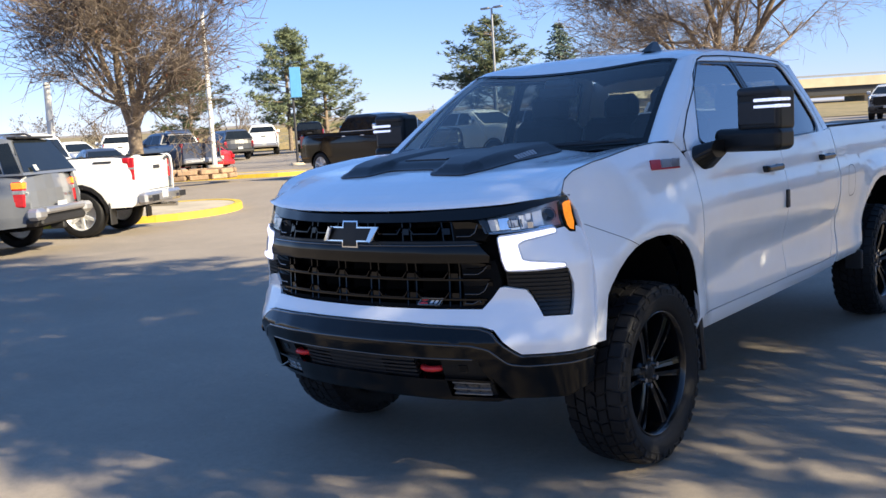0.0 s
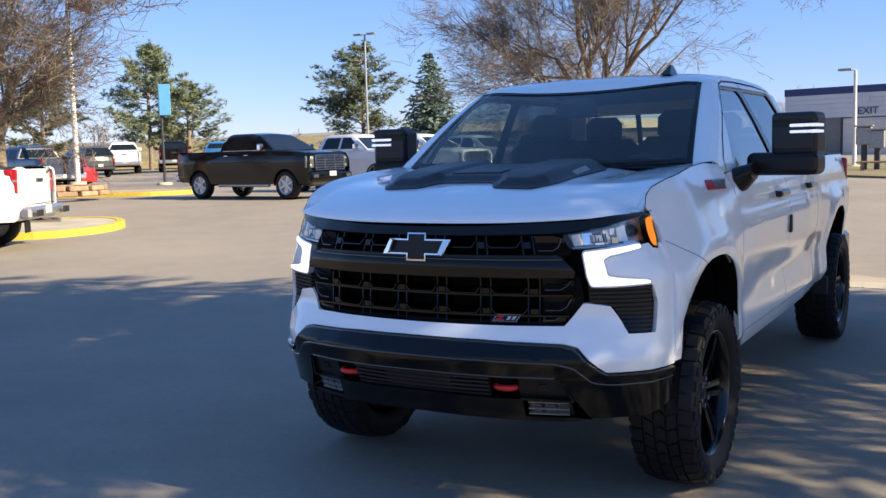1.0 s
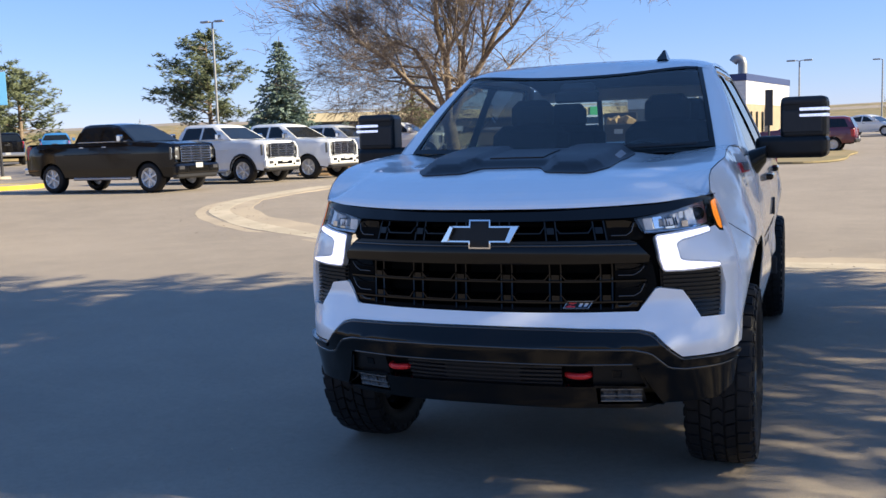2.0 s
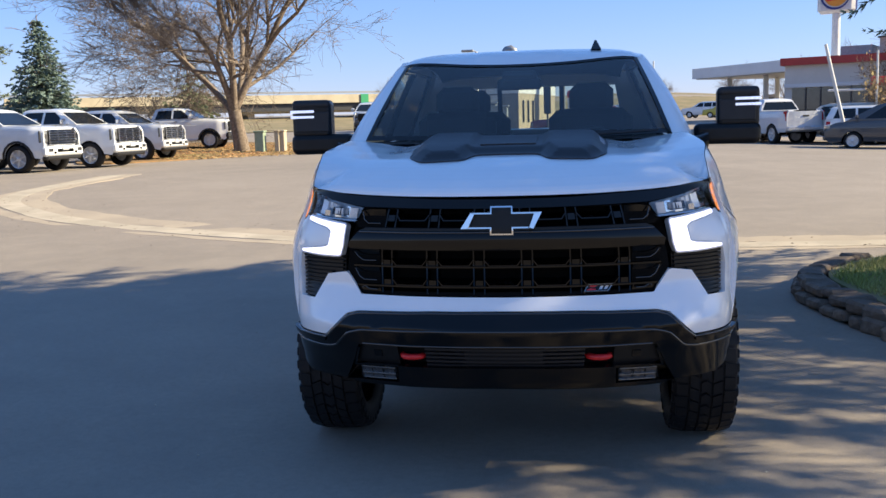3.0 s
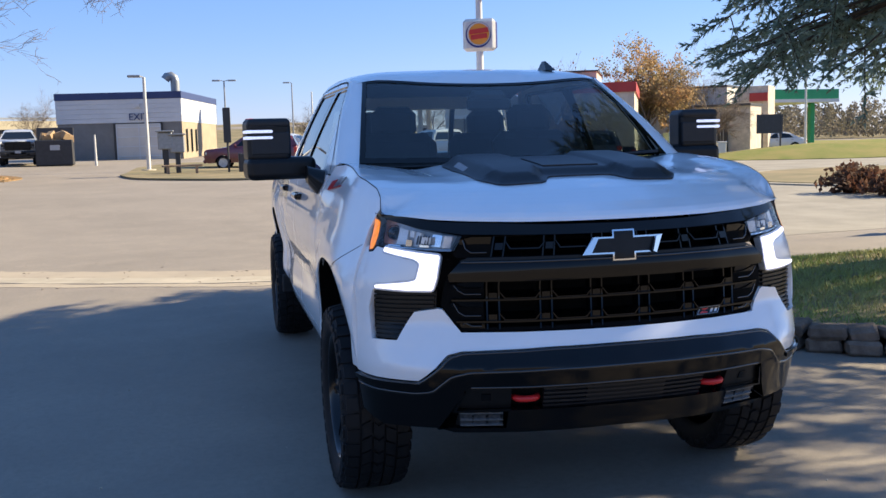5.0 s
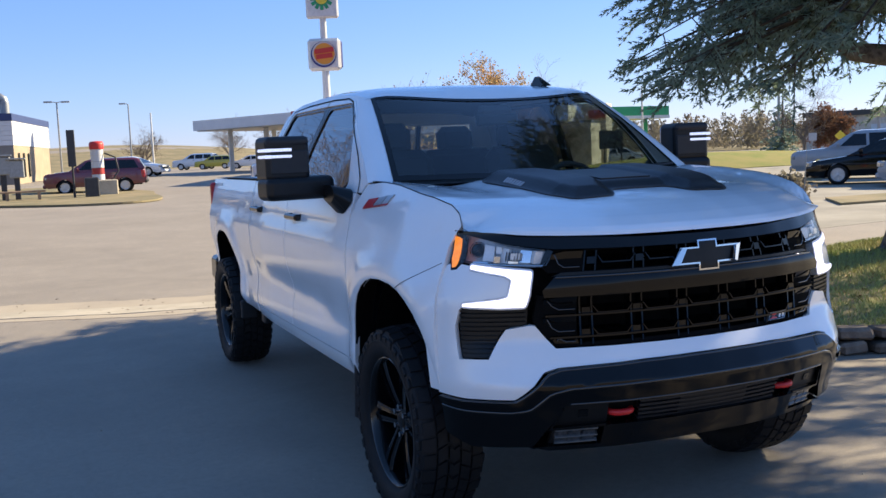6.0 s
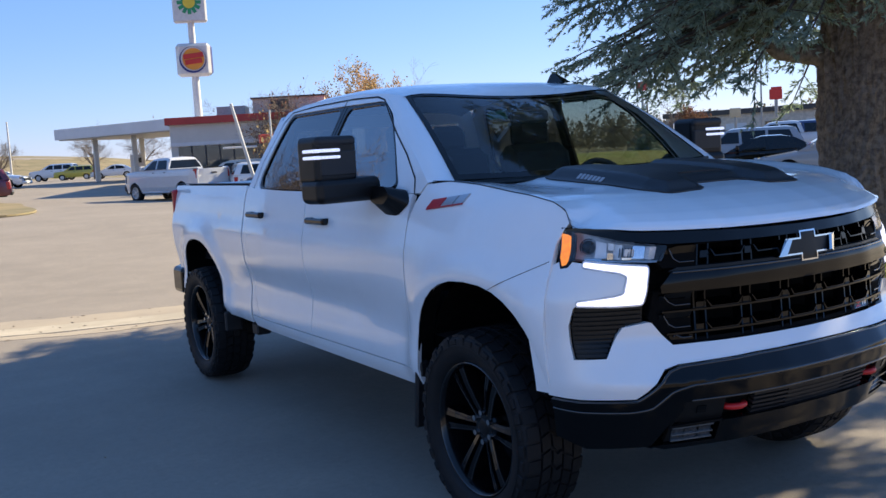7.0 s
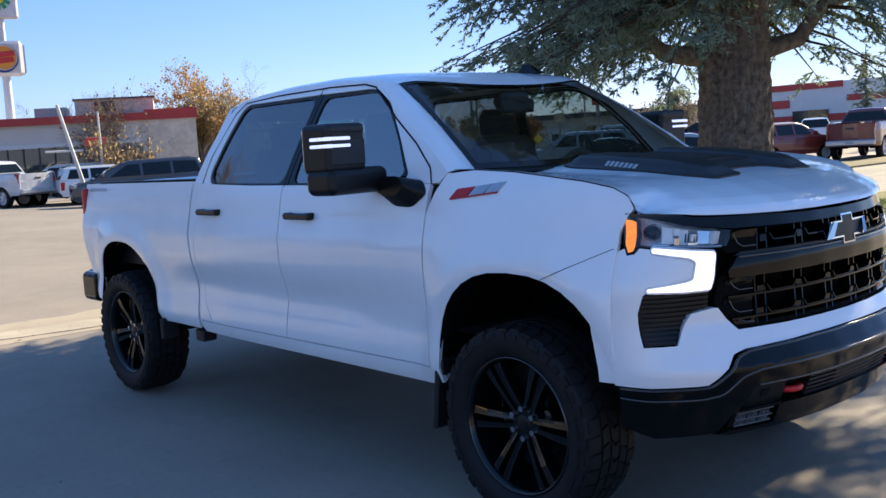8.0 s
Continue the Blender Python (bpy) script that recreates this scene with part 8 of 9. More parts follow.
# ---- filling station canopy ----
cn = thing("station_canopy", "white flat fuel canopy on square posts", "canopy")
CP, CQ = (10.4, 77.2), (16.2, 65.7)
part("roof", prism(CP, CQ, 9.0, 4.25, 5.05), "white_panel", cn)
part("soffit", prism(along(CP, CQ, 0.02, 0.2), along(CP, CQ, 0.98, 0.2), 8.6, 4.18, 4.25), "galv", cn)
for t in (0.15, 0.5, 0.85):
    for b in (2.2, 6.8):
        x, y = along(CP, CQ, t, b)
        part("post", Mesh().box((x, y, 2.1), (0.35, 0.35, 4.2), 0.03), "white_pole", cn)
for t in (0.3, 0.7):
    x, y = along(CP, CQ, t, 4.5)
    pm = thing("fuel_pump", "white fuel pump under the canopy", "pump", at=ground_at(x, y))
    part("cabinet", Mesh().box((0, 0, 1.0), (0.9, 0.6, 1.9), 0.05), "white_panel", pm)
    part("screen", Mesh().box((0, -0.31, 1.5), (0.6, 0.03, 0.4), 0.01), "bar_dark", pm)
vehicle("suv", "yellow_car", car_paint("olive_yellow", (0.42, 0.36, 0.03)), at(10.0, 122, E6), -72, "yellow green small sport utility under the canopy", "car", 0.9)
vehicle("sedan", "white_sedan", WHITE, at(12.0, 112, E6), -70, "white sedan by the fuel canopy", "car")
vehicle("suv", "white_van", WHITE, at(9.0, 126, E6), -60, "white box van far behind the pumps", "car", 1.1)
vehicle("pickup", "silver_white_pickup", car_paint("pearl", (0.62, 0.63, 0.65)), at(15.7, 46.0, E7), -19, "pearl white crew cab pickup seen from behind", "truck", 0.97)
vehicle("minivan", "grey_minivan", car_paint("charcoal", (0.055, 0.055, 0.06)), at(18.4, 40.5, E35), -72, "dark grey minivan parked across the road", "car")

# ---- restaurant ----
rt = thing("restaurant", "taupe restaurant with red roof band and shop windows", "building")
RP, RQ = (12.2, 51.5), (21.5, 47.0)
part("wall", prism(RP, RQ, 14, 0.0, 4.0), "grey_wall", rt)
part("roof_band", prism(along(RP, RQ, -0.02, -0.25), along(RP, RQ, 0.80, -0.25), 14.4, 3.95, 4.35), "red_band", rt)
part("roof_screen", prism(along(RP, RQ, 0.44, 1.5), along(RP, RQ, 0.84, 1.5), 5, 4.0, 5.25), "brick", rt)
part("roof_vent", prism(along(RP, RQ, 0.54, 1.42), along(RP, RQ, 0.64, 1.42), 0.2, 4.6, 5.15), "bar_dark", rt)
part("screen_cap", prism(along(RP, RQ, 0.43, 1.4), along(RP, RQ, 0.85, 1.4), 5.2, 5.25, 5.33), "dark_steel", rt)
part("brick_end", prism(along(RP, RQ, 0.80, -0.1), along(RP, RQ, 1.05, -0.1), 14, 0.2, 4.0), "brick", rt)
part("end_band", prism(along(RP, RQ, 0.79, -0.2), along(RP, RQ, 1.06, -0.2), 14.2, 3.95, 4.5), "red_band", rt)
part("fascia", prism(along(RP, RQ, 0.0, -0.15), along(RP, RQ, 0.80, -0.15), 0.2, 2.75, 2.95), "white_panel", rt)
for k in range(6):
    wd = part("window", prism(along(RP, RQ, 0.04 + k * 0.075, -0.06), along(RP, RQ, 0.105 + k * 0.075, -0.06), 0.1, 0.9, 2.7), "shop_glass", rt)
    part("window_frame", prism(along(RP, RQ, 0.107 + k * 0.075, -0.1), along(RP, RQ, 0.113 + k * 0.075, -0.1), 0.1, 0.8, 2.75), "dark_steel", wd)
for k in range(3):
    wd = part("window", prism(along(RP, RQ, 0.55 + k * 0.08, -0.36), along(RP, RQ, 0.61 + k * 0.08, -0.06), 0.1, 0.7, 2.6), "shop_glass", rt)
part("roof_unit", prism(along(RP, RQ, 0.22, 3), along(RP, RQ, 0.38, 3), 2.5, 4.3, 5.0), "galv", rt)
mb_ = thing("menu_board", "dark drive through menu board with red top", "sign", at=at(17.4, 50, E35))
part("board", Mesh().box((0, 0, 1.3), (1.3, 0.25, 2.3), 0.03), "dark_steel", mb_)
part("top", Mesh().box((0, 0, 2.65), (1.0, 0.25, 0.45), 0.03), "sign_red", mb_)
part("frame", Mesh().box((-1.2, 0, 2.3), (2.4, 0.1, 0.1), 0.02), "white_panel", mb_)
pole("leaning_lamp", at(21.4, 41, E8), 4.0, 0.085, "white lamp post leaning to one side", base=0.05, lean=(-0.95, 0.0))
pole("street_lamp", at(22.2, 45, E8), 3.9, 0.06, "thin white lamp post before the restaurant", arm=None)
vehicle("suv", "silver_suv", car_paint("champagne", (0.45, 0.42, 0.38)), at(20.0, 46, E8), -60, "champagne silver sport utility before the restaurant", "car", 0.95)
vehicle("suv", "white_suv_near", WHITE, at(22.6, 44, E8), 100, "white sport utility before the restaurant", "car", 0.9)
vehicle("sedan", "black_sedan", BLACK, at(21.3, 47, E45), -70, "black sedan before the restaurant", "car", 1.0)
# tall sign: two plain panels on one pole
sg_ = thing("pylon_sign", "tall white pole with two plain sign panels", "sign", at=(19.5, 69.5, lift(19.5, 69.5)), turn=-20)
part("pole", Mesh().tube([(0, 0, 0), (0, 0, 14.5)], [0.34, 0.22], 14), "white_pole", sg_)
pn = part("panel", Mesh().box((0, -0.1, 8.8), (2.5, 0.75, 2.45), 0.22), "white_pole", sg_)
part("panel_edge", Mesh().box((0.12, 0.12, 8.8), (2.5, 0.5, 2.3), 0.22), "sign_blue", pn)
part("disc", Mesh().lathe([(0.0, 0.0), (0.0, 0.98), (-0.03, 0.98)], 32, Matrix.Translation((-0.05, -0.50, 8.8)) @ pose(0, 0, 0, 0, 0, 90)), "sign_blue", pn)
part("disc_ring", Mesh().lathe([(0.0, 0.0), (0.0, 0.90), (-0.03, 0.90)], 32, Matrix.Translation((-0.02, -0.515, 8.86)) @ pose(0, 0, 0, 0, 0, 90)), "white_pole", pn)
part("disc_core", Mesh().lathe([(0.0, 0.0), (0.0, 0.80), (-0.03, 0.80)], 32, Matrix.Translation((0.0, -0.53, 8.84)) @ pose(0, 0, 0, 0, 0, 90)), "sign_orange", pn)
for z, wd in ((9.08, 1.45), (8.66, 1.25)):
    part("sign_bar", Mesh().box((0.0, -0.56, z), (wd, 0.04, 0.36), 0.02, pose(0, 0, 0, 0, -6, 0)), "sign_red", pn)
pn2 = part("panel", Mesh().box((0, -0.1, 12.9), (2.45, 0.6, 2.7), 0.12), "white_pole", sg_)
for k in range(12):
    a = 2 * math.pi * k / 12
    part("petal", Mesh().box((0.62 * math.cos(a), -0.42, 13.0 + 0.62 * math.sin(a)), (0.5, 0.03, 0.26), 0.01, pose(0, 0, 0, 0, -math.degrees(a), 0)), "green_sign", pn2)
part("petal_core", Mesh().lathe([(0.0, 0.0), (0.0, 0.45), (-0.02, 0.45)], 20, Matrix.Translation((0, -0.44, 13.0)) @ pose(0, 0, 0, 0, 0, 90)), "yellow_sign", pn2)

# ---- autumn trees, lawn and road to the east ----
bare_tree(at(25.0, 70, E45), 8.2, 4.0, 1.6, 0.17, 81, "round tree with orange and olive autumn leaves", 5, leaves="orange_leaf", nleaf=16000, leaf=0.085, name="autumn_tree")
bare_tree(at(19.4, 56, E45), 6.0, 2.7, 1.4, 0.12, 82, "thin tree with few reddish leaves", 5, leaves="red_leaf", nleaf=700, leaf=0.075, name="autumn_tree")
bare_tree(at(28.7, 66, E45), 6.4, 2.4, 1.3, 0.13, 83, "bare upright tree by the grey warehouse", 5)
bare_tree(at(23.2, 46, E8), 4.2, 1.8, 0.9, 0.09, 84, "thin tree with tan twigs and few leaves", 5, leaves="orange_leaf", nleaf=500, leaf=0.09, name="autumn_tree")
patch("lawn", smooth_line([(21.5, 47.2), (28.3, 49.7), (35.0, 53.5), (48.0, 60.0), (75.0, 70.0), (75.0, 112.0), (52.0, 104.0), (34.0, 84.0), (25.0, 62.0)]), "grass", "mown green lawn beyond the road", 0.07, 3.0)
patch("island_kerb", smooth_line([(14.0, 22.2), (15.2, 24.8), (17.9, 28.1), (20.5, 29.6), (25.0, 29.9), (25.0, 23.4), (17.2, 18.6), (14.8, 19.6)]), "concrete", "pale concrete edge of the road island", 0.05, 2.0)
patch("road_island", smooth_line([(14.4, 22.3), (15.5, 24.6), (18.1, 27.8), (20.6, 29.2), (24.7, 29.5), (24.7, 23.8), (17.2, 19.0), (15.1, 19.9)]), "dry_grass", "dry grass island in the road", 0.07, 2.0)
patch("east_road", smooth_line([(5.4, 8.4), (8.5, 14.0), (11.5, 19.5), (14.5, 26.5), (18.0, 36.0), (21.0, 46.8), (28.3, 49.3), (35.0, 53.0), (48.0, 59.5), (75.0, 69.0), (75.0, 56.0), (48.0, 40.0), (36.0, 28.0), (22.0, 18.0), (40.0, 12.6), (40.0, 9.3), (18.0, 9.6), (9.0, 8.8)], 3), "road", "pale concrete road curving past the bed", 0.004, 2.5)
patch("far_verge", smooth_line([(16.0, 14.8), (40.0, 14.2), (40.0, 12.2), (26.0, 12.4), (14.6, 12.9)]), "dry_grass", "strip of dry grass before the parked cars", 0.06, 2.0)
gw = thing("warehouse", "long grey warehouse with flat roof", "building")
GP, GQ = at(24.6, 74, E45), at(29.4, 72, E45)
part("wall", prism(GP, GQ, 5, 0, 4.7), "grey_wall", gw)
part("roof_edge", prism(along(GP, GQ, -0.005, -0.1), along(GP, GQ, 1.005, -0.1), 5.2, 4.7, 4.85), "dark_steel", gw)
part("low_wall", prism(along(GP, GQ, 0.75, -2), along(GP, GQ, 1.33, -2), 3, 0, 3.3), "brick", gw)
part("low_roof", prism(along(GP, GQ, 0.74, -2.2), along(GP, GQ, 1.34, -2.2), 3.4, 3.3, 3.45), "dark_steel", gw)
part("upper_wall", prism(along(GP, GQ, 0.80, 3), along(GP, GQ, 1.33, 3), 2, 0.0, 4.8), "brick", gw)
part("red_sign", prism(along(GP, GQ, 1.13, 2.8), along(GP, GQ, 1.33, 2.8), 0.1, 3.7, 4.3), "red_band", gw)
part("gate", prism(along(GP, GQ, 0.85, -2.3), along(GP, GQ, 1.10, -2.3), 0.2, 0.1, 2.1), "dark_steel", gw)
for k in range(7):
    part("gate_bar", prism(along(GP, GQ, 0.86 + 0.033 * k, -2.36), along(GP, GQ, 0.868 + 0.033 * k, -2.36), 0.06, 0.15, 2.15), "galv", gw)
for t in (0.40, 0.47):
    part("door", prism(along(GP, GQ, t, -0.05), along(GP, GQ, t + 0.02, -0.05), 0.1, 0, 2.1), "bar_dark", gw)
for az, d, s, mt in ((26.35, 66, (0.85, 0.8, 1.42), "green_box"), (25.85, 66.6, (0.75, 0.8, 1.30), "galv"), (29.0, 64, (0.6, 0.5, 0.85), "white_panel")):
    t = thing("transformer_box", {"green_box": "pale green transformer box on the lawn", "galv": "grey steel cabinet on the lawn beside the transformer", "white_panel": "small white utility box on the lawn"}[mt], "box", at=at(az, d, E45))
    part("body", Mesh().box((0, 0, s[2] / 2), s, 0.04), mt, t)
    part("lid", Mesh().box((0, 0, s[2] + 0.03), (s[0] + 0.06, s[1] + 0.06, 0.08), 0.02), mt, t)
ml = thing("mailbox", "dark mailbox on a short post beside the lawn", "mailbox", at=at(28.4, 58, E45))
part("post", Mesh().box((0, 0, 0.45), (0.20, 0.20, 1.0), 0.02), "dark_steel", ml)
part("box", Mesh().box((0, 0, 1.02), (0.62, 0.36, 0.24), 0.05), "dark_steel", ml)
bd_ = pole("site_board", at(31.2, 60, E45), 2.6, 0.05, "dark board on two thin posts", "sign", "dark_steel")
part("board", Mesh().box((0.5, 0, 1.95), (1.7, 0.06, 1.1), 0.01), "dark_steel", bd_)
part("post", Mesh().tube([(1.2, 0, 0), (1.2, 0, 2.6)], 0.05, 8), "dark_steel", bd_)
for k in range(3):
    pole("bollard", at(27.1 + k * 0.95, 68, E45), 1.25, 0.09, "short dark bollard before the warehouse", "bollard", "dark_steel")
gc = thing("green_canopy", "green and white fuel canopy far across the road", "canopy")
GA, GB = at(31.2, 78, E6), at(36.2, 84, E6)
part("fascia", prism(GA, GB, 9, 3.9, 4.7), "green_sign", gc)
part("fascia_base", prism(along(GA, GB, 0, -0.05), along(GA, GB, 1, -0.05), 9.1, 3.7, 3.95), "white_panel", gc)
for t in (0.15, 0.85):
    for b in (1.5, 7.5):
        x, y = along(GA, GB, t, b)
        part("post", Mesh().box((x, y, 1.85), (0.4, 0.4, 3.7), 0.03), "green_sign", gc)
vehicle("sedan", "silver_sedan_far", car_paint("silver", (0.55, 0.56, 0.58)), at(31.8, 76, E45), -80, "silver sedan far by the canopy", "car")
# parked cars beyond the road
vehicle("suv", "silver_suv_parked", car_paint("mid_silver", (0.30, 0.31, 0.33)), ground_at(26.0, 23.1), -42, "silver sport utility parked by the road", "car", 0.98)
vehicle("sedan", "black_sedan_parked", BLACK, ground_at(23.4, 19.7), -42, "black sedan with alloy wheels parked by the road", "car")
vehicle("sedan", "silver_sedan", car_paint("mid_silver", (0.30, 0.31, 0.33)), ground_at(23.0, 16.4), -42, "silver sedan parked by the road", "car")
for k, (az, d, col) in enumerate(((50.2, 47, ("pale_silver", (0.50, 0.52, 0.55))), (51.4, 50, ("deep_blue", (0.02, 0.035, 0.12))), (52.4, 53, ("maroon", (0.13, 0.02, 0.035))), (53.4, 56, ("white", (0.74, 0.75, 0.76))))):
    vehicle("pickup", "parked_pickup", car_paint(*col), at(az, d, E7), -42, "pickup parked in the eastern row", "truck", group="eastern row of parked pickups")
vehicle("pickup", "maroon_pickup", car_paint("maroon_red", (0.16, 0.03, 0.03)), at(65.0, 44, E8), 80, "maroon pickup seen from behind", "truck")
vehicle("suv", "red_suv", car_paint("dark_red", (0.20, 0.03, 0.02)), at(60.6, 42, E8), 110, "dark red sport utility beyond the spruce", "car", 0.9)
vehicle("suv", "white_suv_far", WHITE, at(62.2, 62, E8), 62, "white sport utility seen from behind", "car")
vehicle("sedan", "white_sedan_far", WHITE, at(63.6, 66, E8), 62, "white sedan in the eastern car park", "car")
vehicle("pickup", "black_pickup_east", BLACK, at(56.6, 58, E8), -30, "black pickup in the eastern car park", "truck")
st_ = thing("striped_store", "white store with broad red stripes", "building")
SP, SQ = at(57.5, 95, E8), at(66.5, 88, E8)
part("wall", prism(SP, SQ, 15, 0, 4.9), "white_panel", st_)
for z0, z1, t0, t1 in ((1.6, 2.2, 0.2, 1.0), (2.9, 3.6, 0.0, 0.4), (3.2, 3.7, 0.72, 1.0), (4.4, 4.95, 0.1, 0.7)):
    part("stripe", prism(along(SP, SQ, t0, -0.08), along(SP, SQ, t1, -0.08), 0.1, z0, z1), "red_band", st_)
part("entrance", prism(along(SP, SQ, 0.42, -0.2), along(SP, SQ, 0.62, -0.2), 0.3, 0, 2.6), "shop_glass", st_)
lb_ = thing("low_shops", "long low brown shop building in the distance", "building")
LP, LQ = at(43.5, 125, E6), at(56.0, 120, E6)
part("wall", prism(LP, LQ, 14, 0, 3.9), "brick", lb_)
part("roof", prism(along(LP, LQ, -0.01, -0.4), along(LP, LQ, 1.01, -0.4), 14.8, 3.9, 4.5), "dark_steel", lb_)
for k in range(5):
    part("door", prism(along(LP, LQ, 0.1 + k * 0.17, -0.1), along(LP, LQ, 0.19 + k * 0.17, -0.1), 0.2, 0, 2.8), "white_panel" if k % 2 else "shop_glass", lb_)
for az, d, h, nm, ey, mt in ((42.1, 92, 7.0, "tall_sign", E6, "red_band"), (49.9, 95, 5.8, "tall_sign", E7, "sign_red"), (50.5, 80, 5.0, "tall_sign", E8, "sign_red"), (47.7, 90, 4.0, "tall_sign", E7, "beige")):
    t = pole(nm, at(az, d, ey), h - 1.0, 0.16, "tall far sign with one plain coloured panel", "sign", "galv")
    part("panel", Mesh().box((0, 0, h - 0.6), (0.95, 0.2, 0.8), 0.05, pose(0, 0, 0, 0, 0, -az)), mt, t)
pole("street_lamp", at(49.1, 80, E7), 6.2, 0.09, "far street lamp by the eastern road", material="galv", arm=-0.9)
pole("street_lamp", at(34.7, 66, E6), 5.4, 0.08, "white lamp post by the eastern road", arm=None, base=0.3)
for az, mt in ((45.2, "yellow_sign"), (43.8, "bar_white"), (46.2, "bar_dark")):
    t = pole("road_sign", at(az, 58, E6), 1.5, 0.04, "small road sign on the mound", "sign", "galv")
    part("plate", Mesh().box((0, -0.05, 1.6), (0.42, 0.03, 0.42), 0.01, pose(0, 0, 0, 0, 45 if mt == "yellow_sign" else 0, -az)), mt, t)
patch("mound", [(30 + 13 * math.cos(a) + 8, 42 + 6 * math.sin(a) + 4) for a in [2 * math.pi * k / 24 for k in range(24)]], "grass", "low grass mound in the roundabout", 0.03, 1.5, lambda x, y: 0.9 * max(0, 1 - ((x - 38) / 13) ** 2 - ((y - 46) / 6) ** 2))
conifer(at(42.3, 85, E6), 6.0, 1.9, 91, "dark fir by the roundabout", "blue_spruce", "fir_tree", 0.05, 1.2, 0.7, 0.2)
bare_tree(at(44.8, 80, E6), 5.6, 2.2, 0.9, 0.14, 92, "tree with dense dark russet leaves", 5, leaves="red_leaf", nleaf=8000, leaf=0.09, name="russet_tree")
bare_tree(at(43.4, 78, E6), 6.0, 2.2, 1.5, 0.12, 93, "far bare tree by the roundabout", 5)
conifer(at(64.8, 66, E8), 6.0, 1.8, 94, "dark spruce by the eastern car park", "blue_spruce", "spruce", 0.05, 1.2, 0.7, 0.2)
conifer(at(67.5, 60, E8), 6.5, 2.0, 95, "dark spruce by the eastern car park", "blue_spruce", "spruce", 0.05, 1.2, 0.7, 0.2)
bare_tree(at(54.6, 80, E8), 5.2, 3.0, 0.9, 0.2, 96, "round olive tree by the eastern car park", 5, leaves="far_wood", nleaf=8000, leaf=0.1, name="olive_tree")
wd_ = Mesh()
rw = random.Random(77)
for k in range(800):
    az = rw.uniform(27, 74)
    d = rw.uniform(150, 210)
    x, y, z = at(az, d, E6)
    h = rw.uniform(3.0, 6.2)
    for j in range(90):
        a, q = rw.uniform(0, 6.283), rw.random()
        zz = z + h * rw.uniform(0.1, 1.0)
        rr = h * 0.36 * math.sqrt(q) * (1.15 - (zz - z) / h)
        m = pose(x + rr * math.cos(a), y + rr * math.sin(a), zz, rw.uniform(0, 360), rw.uniform(0, 360), 0)
        s = rw.uniform(0.12, 0.32)
        wd_.add([m @ Vector(w) for w in ((-s, 0, 0), (0, -s * 0.6, 0.1), (s, 0, 0), (0, s * 0.6, 0.1))], [(0, 1, 2, 3)])
single("far_woods", wd_, "far_wood", "far brown and grey tree line", "trees", kind="stuff")

# ---- the raised bed with the old spruce ----
BED_LINE = smooth_line([(5.6, 6.05), (4.1, 5.55), (3.3, 5.0), (2.72, 4.5), (2.36, 4.0), (2.22, 3.5), (2.25, 2.9), (2.33, 2.3), (2.52, 1.80), (2.9, 1.45), (3.6, 1.15), (5.0, 0.9), (7.5, 0.7), (11.0, 0.6)], 8)
BED_EDGE = [(x + 0.20, y + 0.02) for x, y in BED_LINE] + [(14.0, 1.0), (15.0, 5.0), (12.5, 6.8), (8.5, 6.5)]


def bed_h(x, y):
    d = min(math.hypot(x - a, y - b) for a, b in BED_LINE)
    return 0.155 + 0.14 * step01(d, 0, 2.5) - 0.24 * step01(y, 4.7, 6.6)


M["bed_ground"] = mat("thin_lawn", (0.15, 0.17, 0.05), 0.95, scale=1.6, second=(0.27, 0.22, 0.12), bump=0.6, bscale=60, spec=0.1, mix_at=(0.45, 0.7))
patch("raised_bed", BED_EDGE, "bed_ground", "raised bed of grass and needles behind a stone edge", 0.0, 0.5, bed_h)
great_spruce((6.75, 3.75, 0.22))
rg = random.Random(19)
blades = Mesh()
for _ in range(110000):
    x, y = 2.4 + 9.0 * rg.random() ** 1.4, rg.uniform(0.9, 6.6)
    if rg.random() > 0.25 + 0.75 * noise.noise(Vector((x * 0.9, y * 0.9, 0))) + 0.35:
        continue
    if not (x > ip(y, [(0.6, 5.2), (1.2, 3.8), (1.6, 3.0), (2.0, 2.65), (3.0, 2.5), (3.6, 2.46), (4.2, 2.75), (5.0, 3.5), (5.6, 4.5), (6.1, 6.0), (6.6, 9.0)])):
        continue
    z = bed_h(x, y)
    h, a, w = rg.uniform(0.02, 0.065), rg.uniform(0, 6.283), 0.006
    lx, ly = rg.gauss(0, 0.03), rg.gauss(0, 0.03)
    c, s = math.cos(a) * w, math.sin(a) * w
    blades.add([(x - c, y - s, z - 0.01), (x + c, y + s, z - 0.01), (x + lx, y + ly, z + h)], [(0, 1, 2)])
M["blade"] = mat("grass_blades", (0.23, 0.31, 0.07), 0.8, scale=0.8, second=(0.38, 0.37, 0.13), island=0.4, spec=0.2)
single("grass", blades, "blade", "green and straw coloured grass on the raised bed", "grass", kind="stuff")
litter("needles_and_leaves", 6.2, 3.4, 3.5, 1.8, 900, 23, "leaves_bed", "dry needles and leaves on the bed", 0.025, 0.0, bed_h)
hy = thing("fire_hydrant", "weathered red fire hydrant beside the bed", "hydrant", at=(8.9, 8.15, 0.0))
part("barrel", Mesh().lathe([(0, 0.15), (0.06, 0.15), (0.07, 0.10), (0.5, 0.10), (0.52, 0.13), (0.56, 0.13), (0.60, 0.11), (0.68, 0.07), (0.72, 0.0)], 18, pose(0, 0, 0, 0, -90, 0)), "hydrant", hy)
part("cap_nut", Mesh().box((0, 0, 0.74), (0.05, 0.05, 0.06), 0.005), "hydrant", hy)
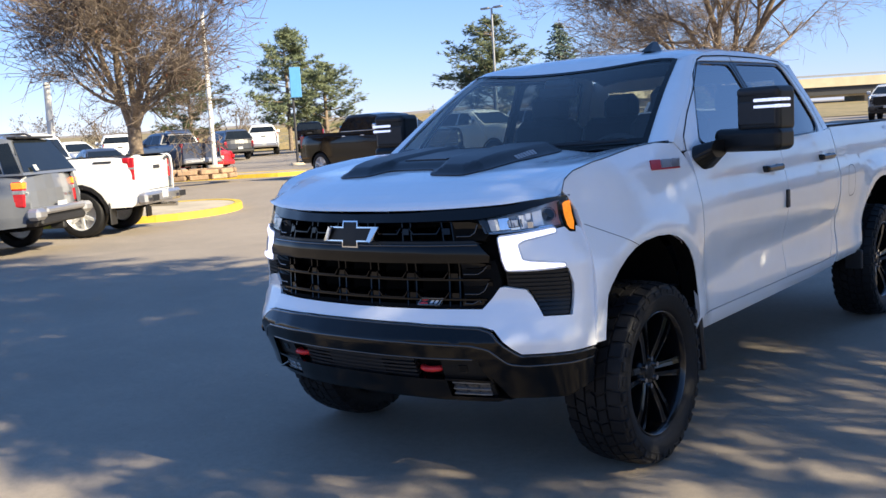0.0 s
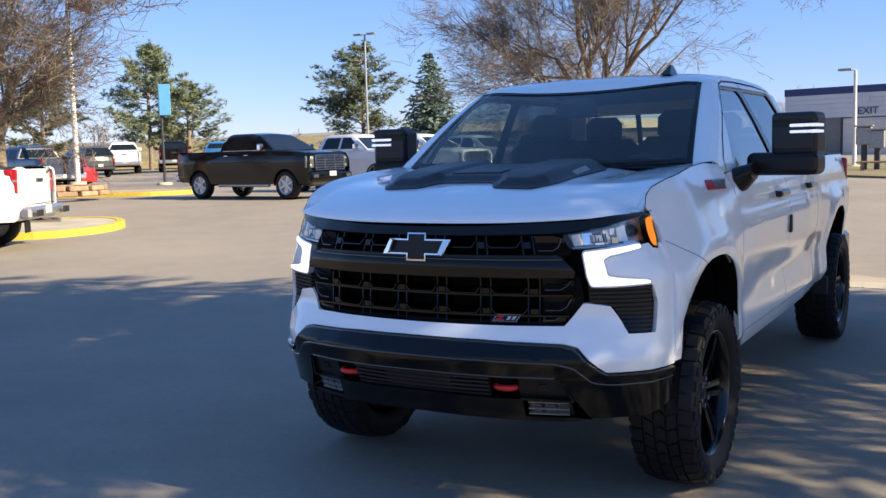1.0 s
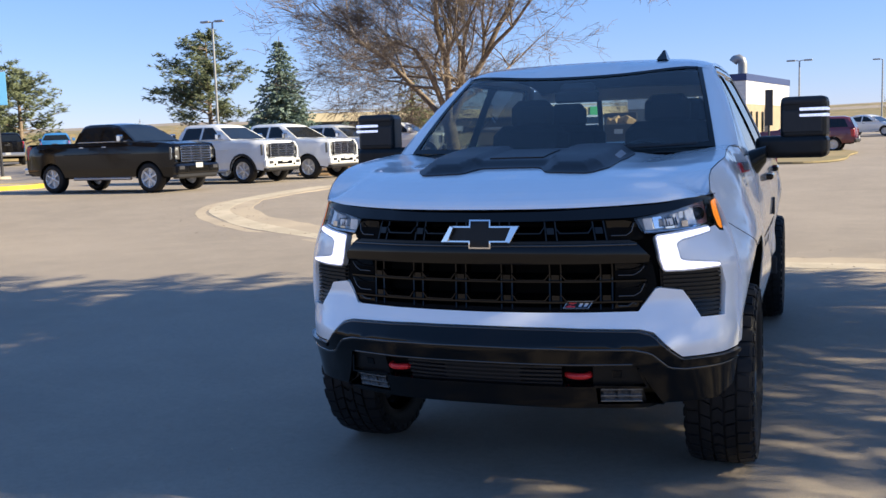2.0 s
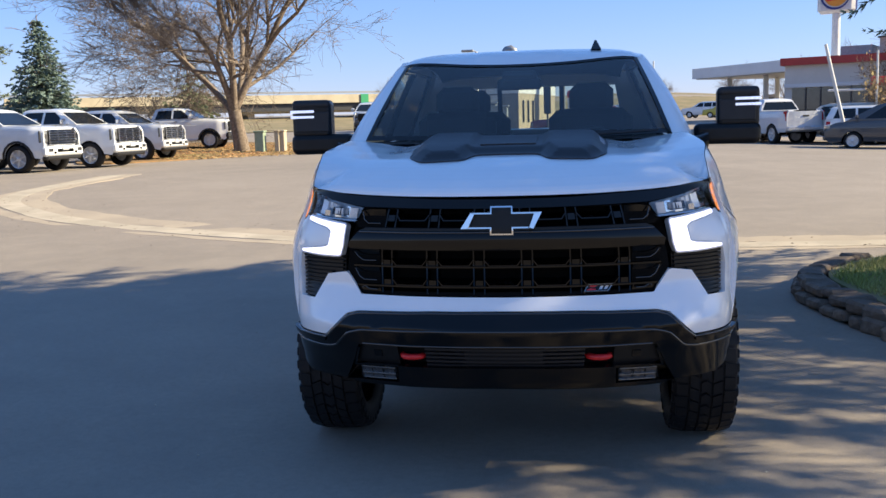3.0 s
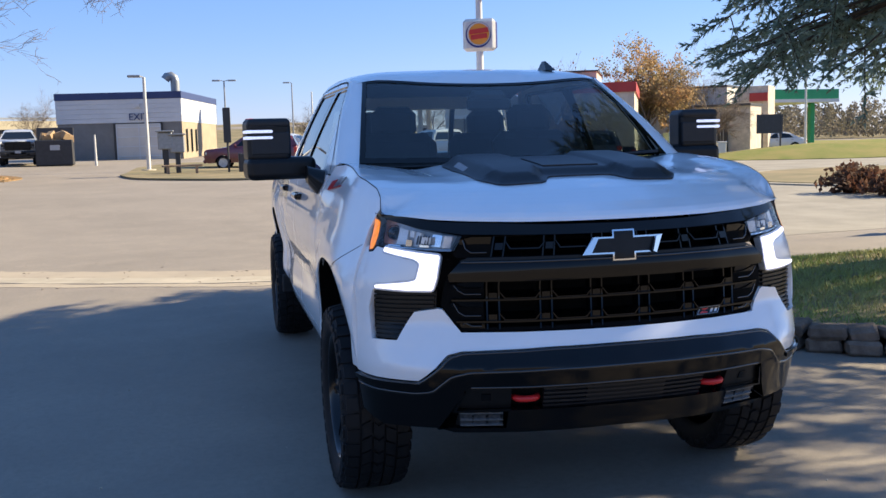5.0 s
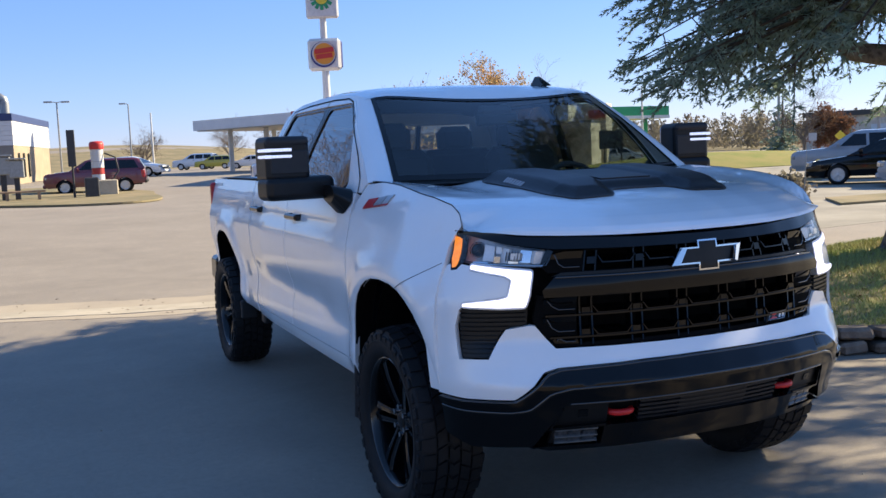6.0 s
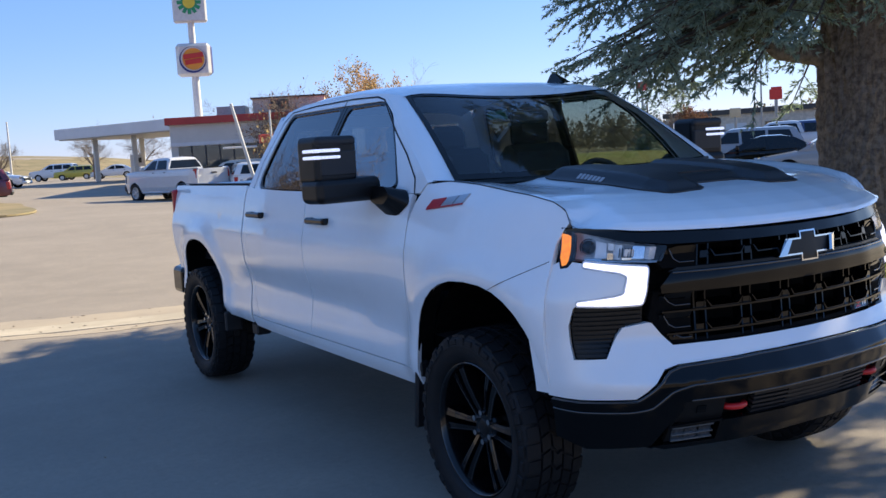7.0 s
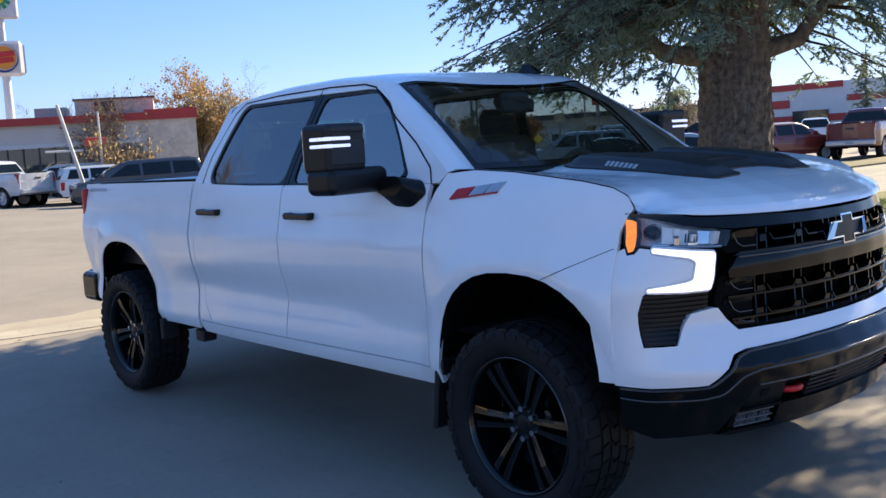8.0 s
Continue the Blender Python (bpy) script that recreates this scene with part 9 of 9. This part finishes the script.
for a in (0, 90, 180):
    part("outlet", Mesh().lathe([(0.08, 0.055), (0.15, 0.055), (0.16, 0.065), (0.19, 0.065), (0.19, 0)], 12, pose(0, 0, 0.42, 0, 0, a + 30)), "hydrant", hy)
part("marker_rod", Mesh().tube([(0.12, 0, 0.5), (0.2, 0, 1.5)], 0.008, 6), "galv", hy)
for k, (az, d, r, h) in enumerate(((38.6, 26, 0.9, 0.75), (40.6, 25, 0.85, 0.65), (42.4, 27, 0.6, 0.8))):
    bush(at(az, d, E6), r, h, 101 + k, "low brown twiggy shrub by the road", "red_leaf" if k < 2 else "far_wood", 900)

# stone edge of the bed: two courses of rough blocks
wall = thing("stone_edge", "low wall of rough brown stones round the bed", "wall", kind="structure")
rs_ = random.Random(41)
for course in range(2):
    pts = BED_LINE
    dist = [0.0]
    for (xa, ya), (xb, yb) in zip(pts, pts[1:]):
        dist.append(dist[-1] + math.hypot(xb - xa, yb - ya))
    s = 0.15 * course
    while s < dist[-1] - 0.5:
        ln = rs_.uniform(0.17, 0.32)
        mid = s + ln / 2
        x, y = ip(mid, list(zip(dist, [p[0] for p in pts]))), ip(mid, list(zip(dist, [p[1] for p in pts])))
        if y > 4.75:      # past here the grass runs out level with the paving
            s += ln
            continue
        x2, y2 = ip(mid + 0.1, list(zip(dist, [p[0] for p in pts]))), ip(mid + 0.1, list(zip(dist, [p[1] for p in pts])))
        ang = math.degrees(math.atan2(y2 - y, x2 - x))
        st = Mesh().box((0, 0, 0), (ln * 0.96, rs_.uniform(0.16, 0.24), 0.098 * rs_.uniform(0.85, 1.12)), 0.022)
        st.v = [tuple(Vector(v) + Vector((noise.noise(Vector(v) * 9 + Vector((s, course, 0))), noise.noise(Vector(v) * 9 + Vector((5, s, 0))), 0.6 * noise.noise(Vector(v) * 8 + Vector((0, 3, s))))) * 0.034) for v in st.v]
        ob = part("stone", st, "stone", wall)
        ob.matrix_basis = pose(x + 0.05 * course + rs_.uniform(-0.02, 0.02), y + rs_.uniform(-0.02, 0.02), 0.046 + course * 0.095, rs_.uniform(-6, 6), rs_.uniform(-4, 4), ang + rs_.uniform(-8, 8))
        s += ln

# loose grit, bits of leaf and small stones on the tarmac
rgr, grit = random.Random(41), Mesh()
for _ in range(420):
    a, d = rgr.uniform(-1.5, 1.5), 1.2 + 11 * rgr.random() ** 0.8
    x, y = 0.3 + d * math.sin(a) * 1.2, -4.6 + d * math.cos(a)
    if abs(x) < 0.95 and -0.9 < y < 4.7 or x > 2.2 and y > 0.4:
        continue
    g = rgr.uniform(0.003, 0.009)
    m = pose(x, y, lift(x, y) + g * 0.3, rgr.uniform(0, 60), rgr.uniform(0, 60), rgr.uniform(0, 360))
    grit.add([m @ Vector(w) for w in ((g, 0, 0), (0, g * 0.8, 0), (-g * 0.9, 0, 0), (0, -g, 0), (0, 0, g * 0.7))], [(0, 1, 4), (1, 2, 4), (2, 3, 4), (3, 0, 4)])
single("grit", grit, "concrete", "small pale stones scattered on the tarmac", "stones", kind="stuff")
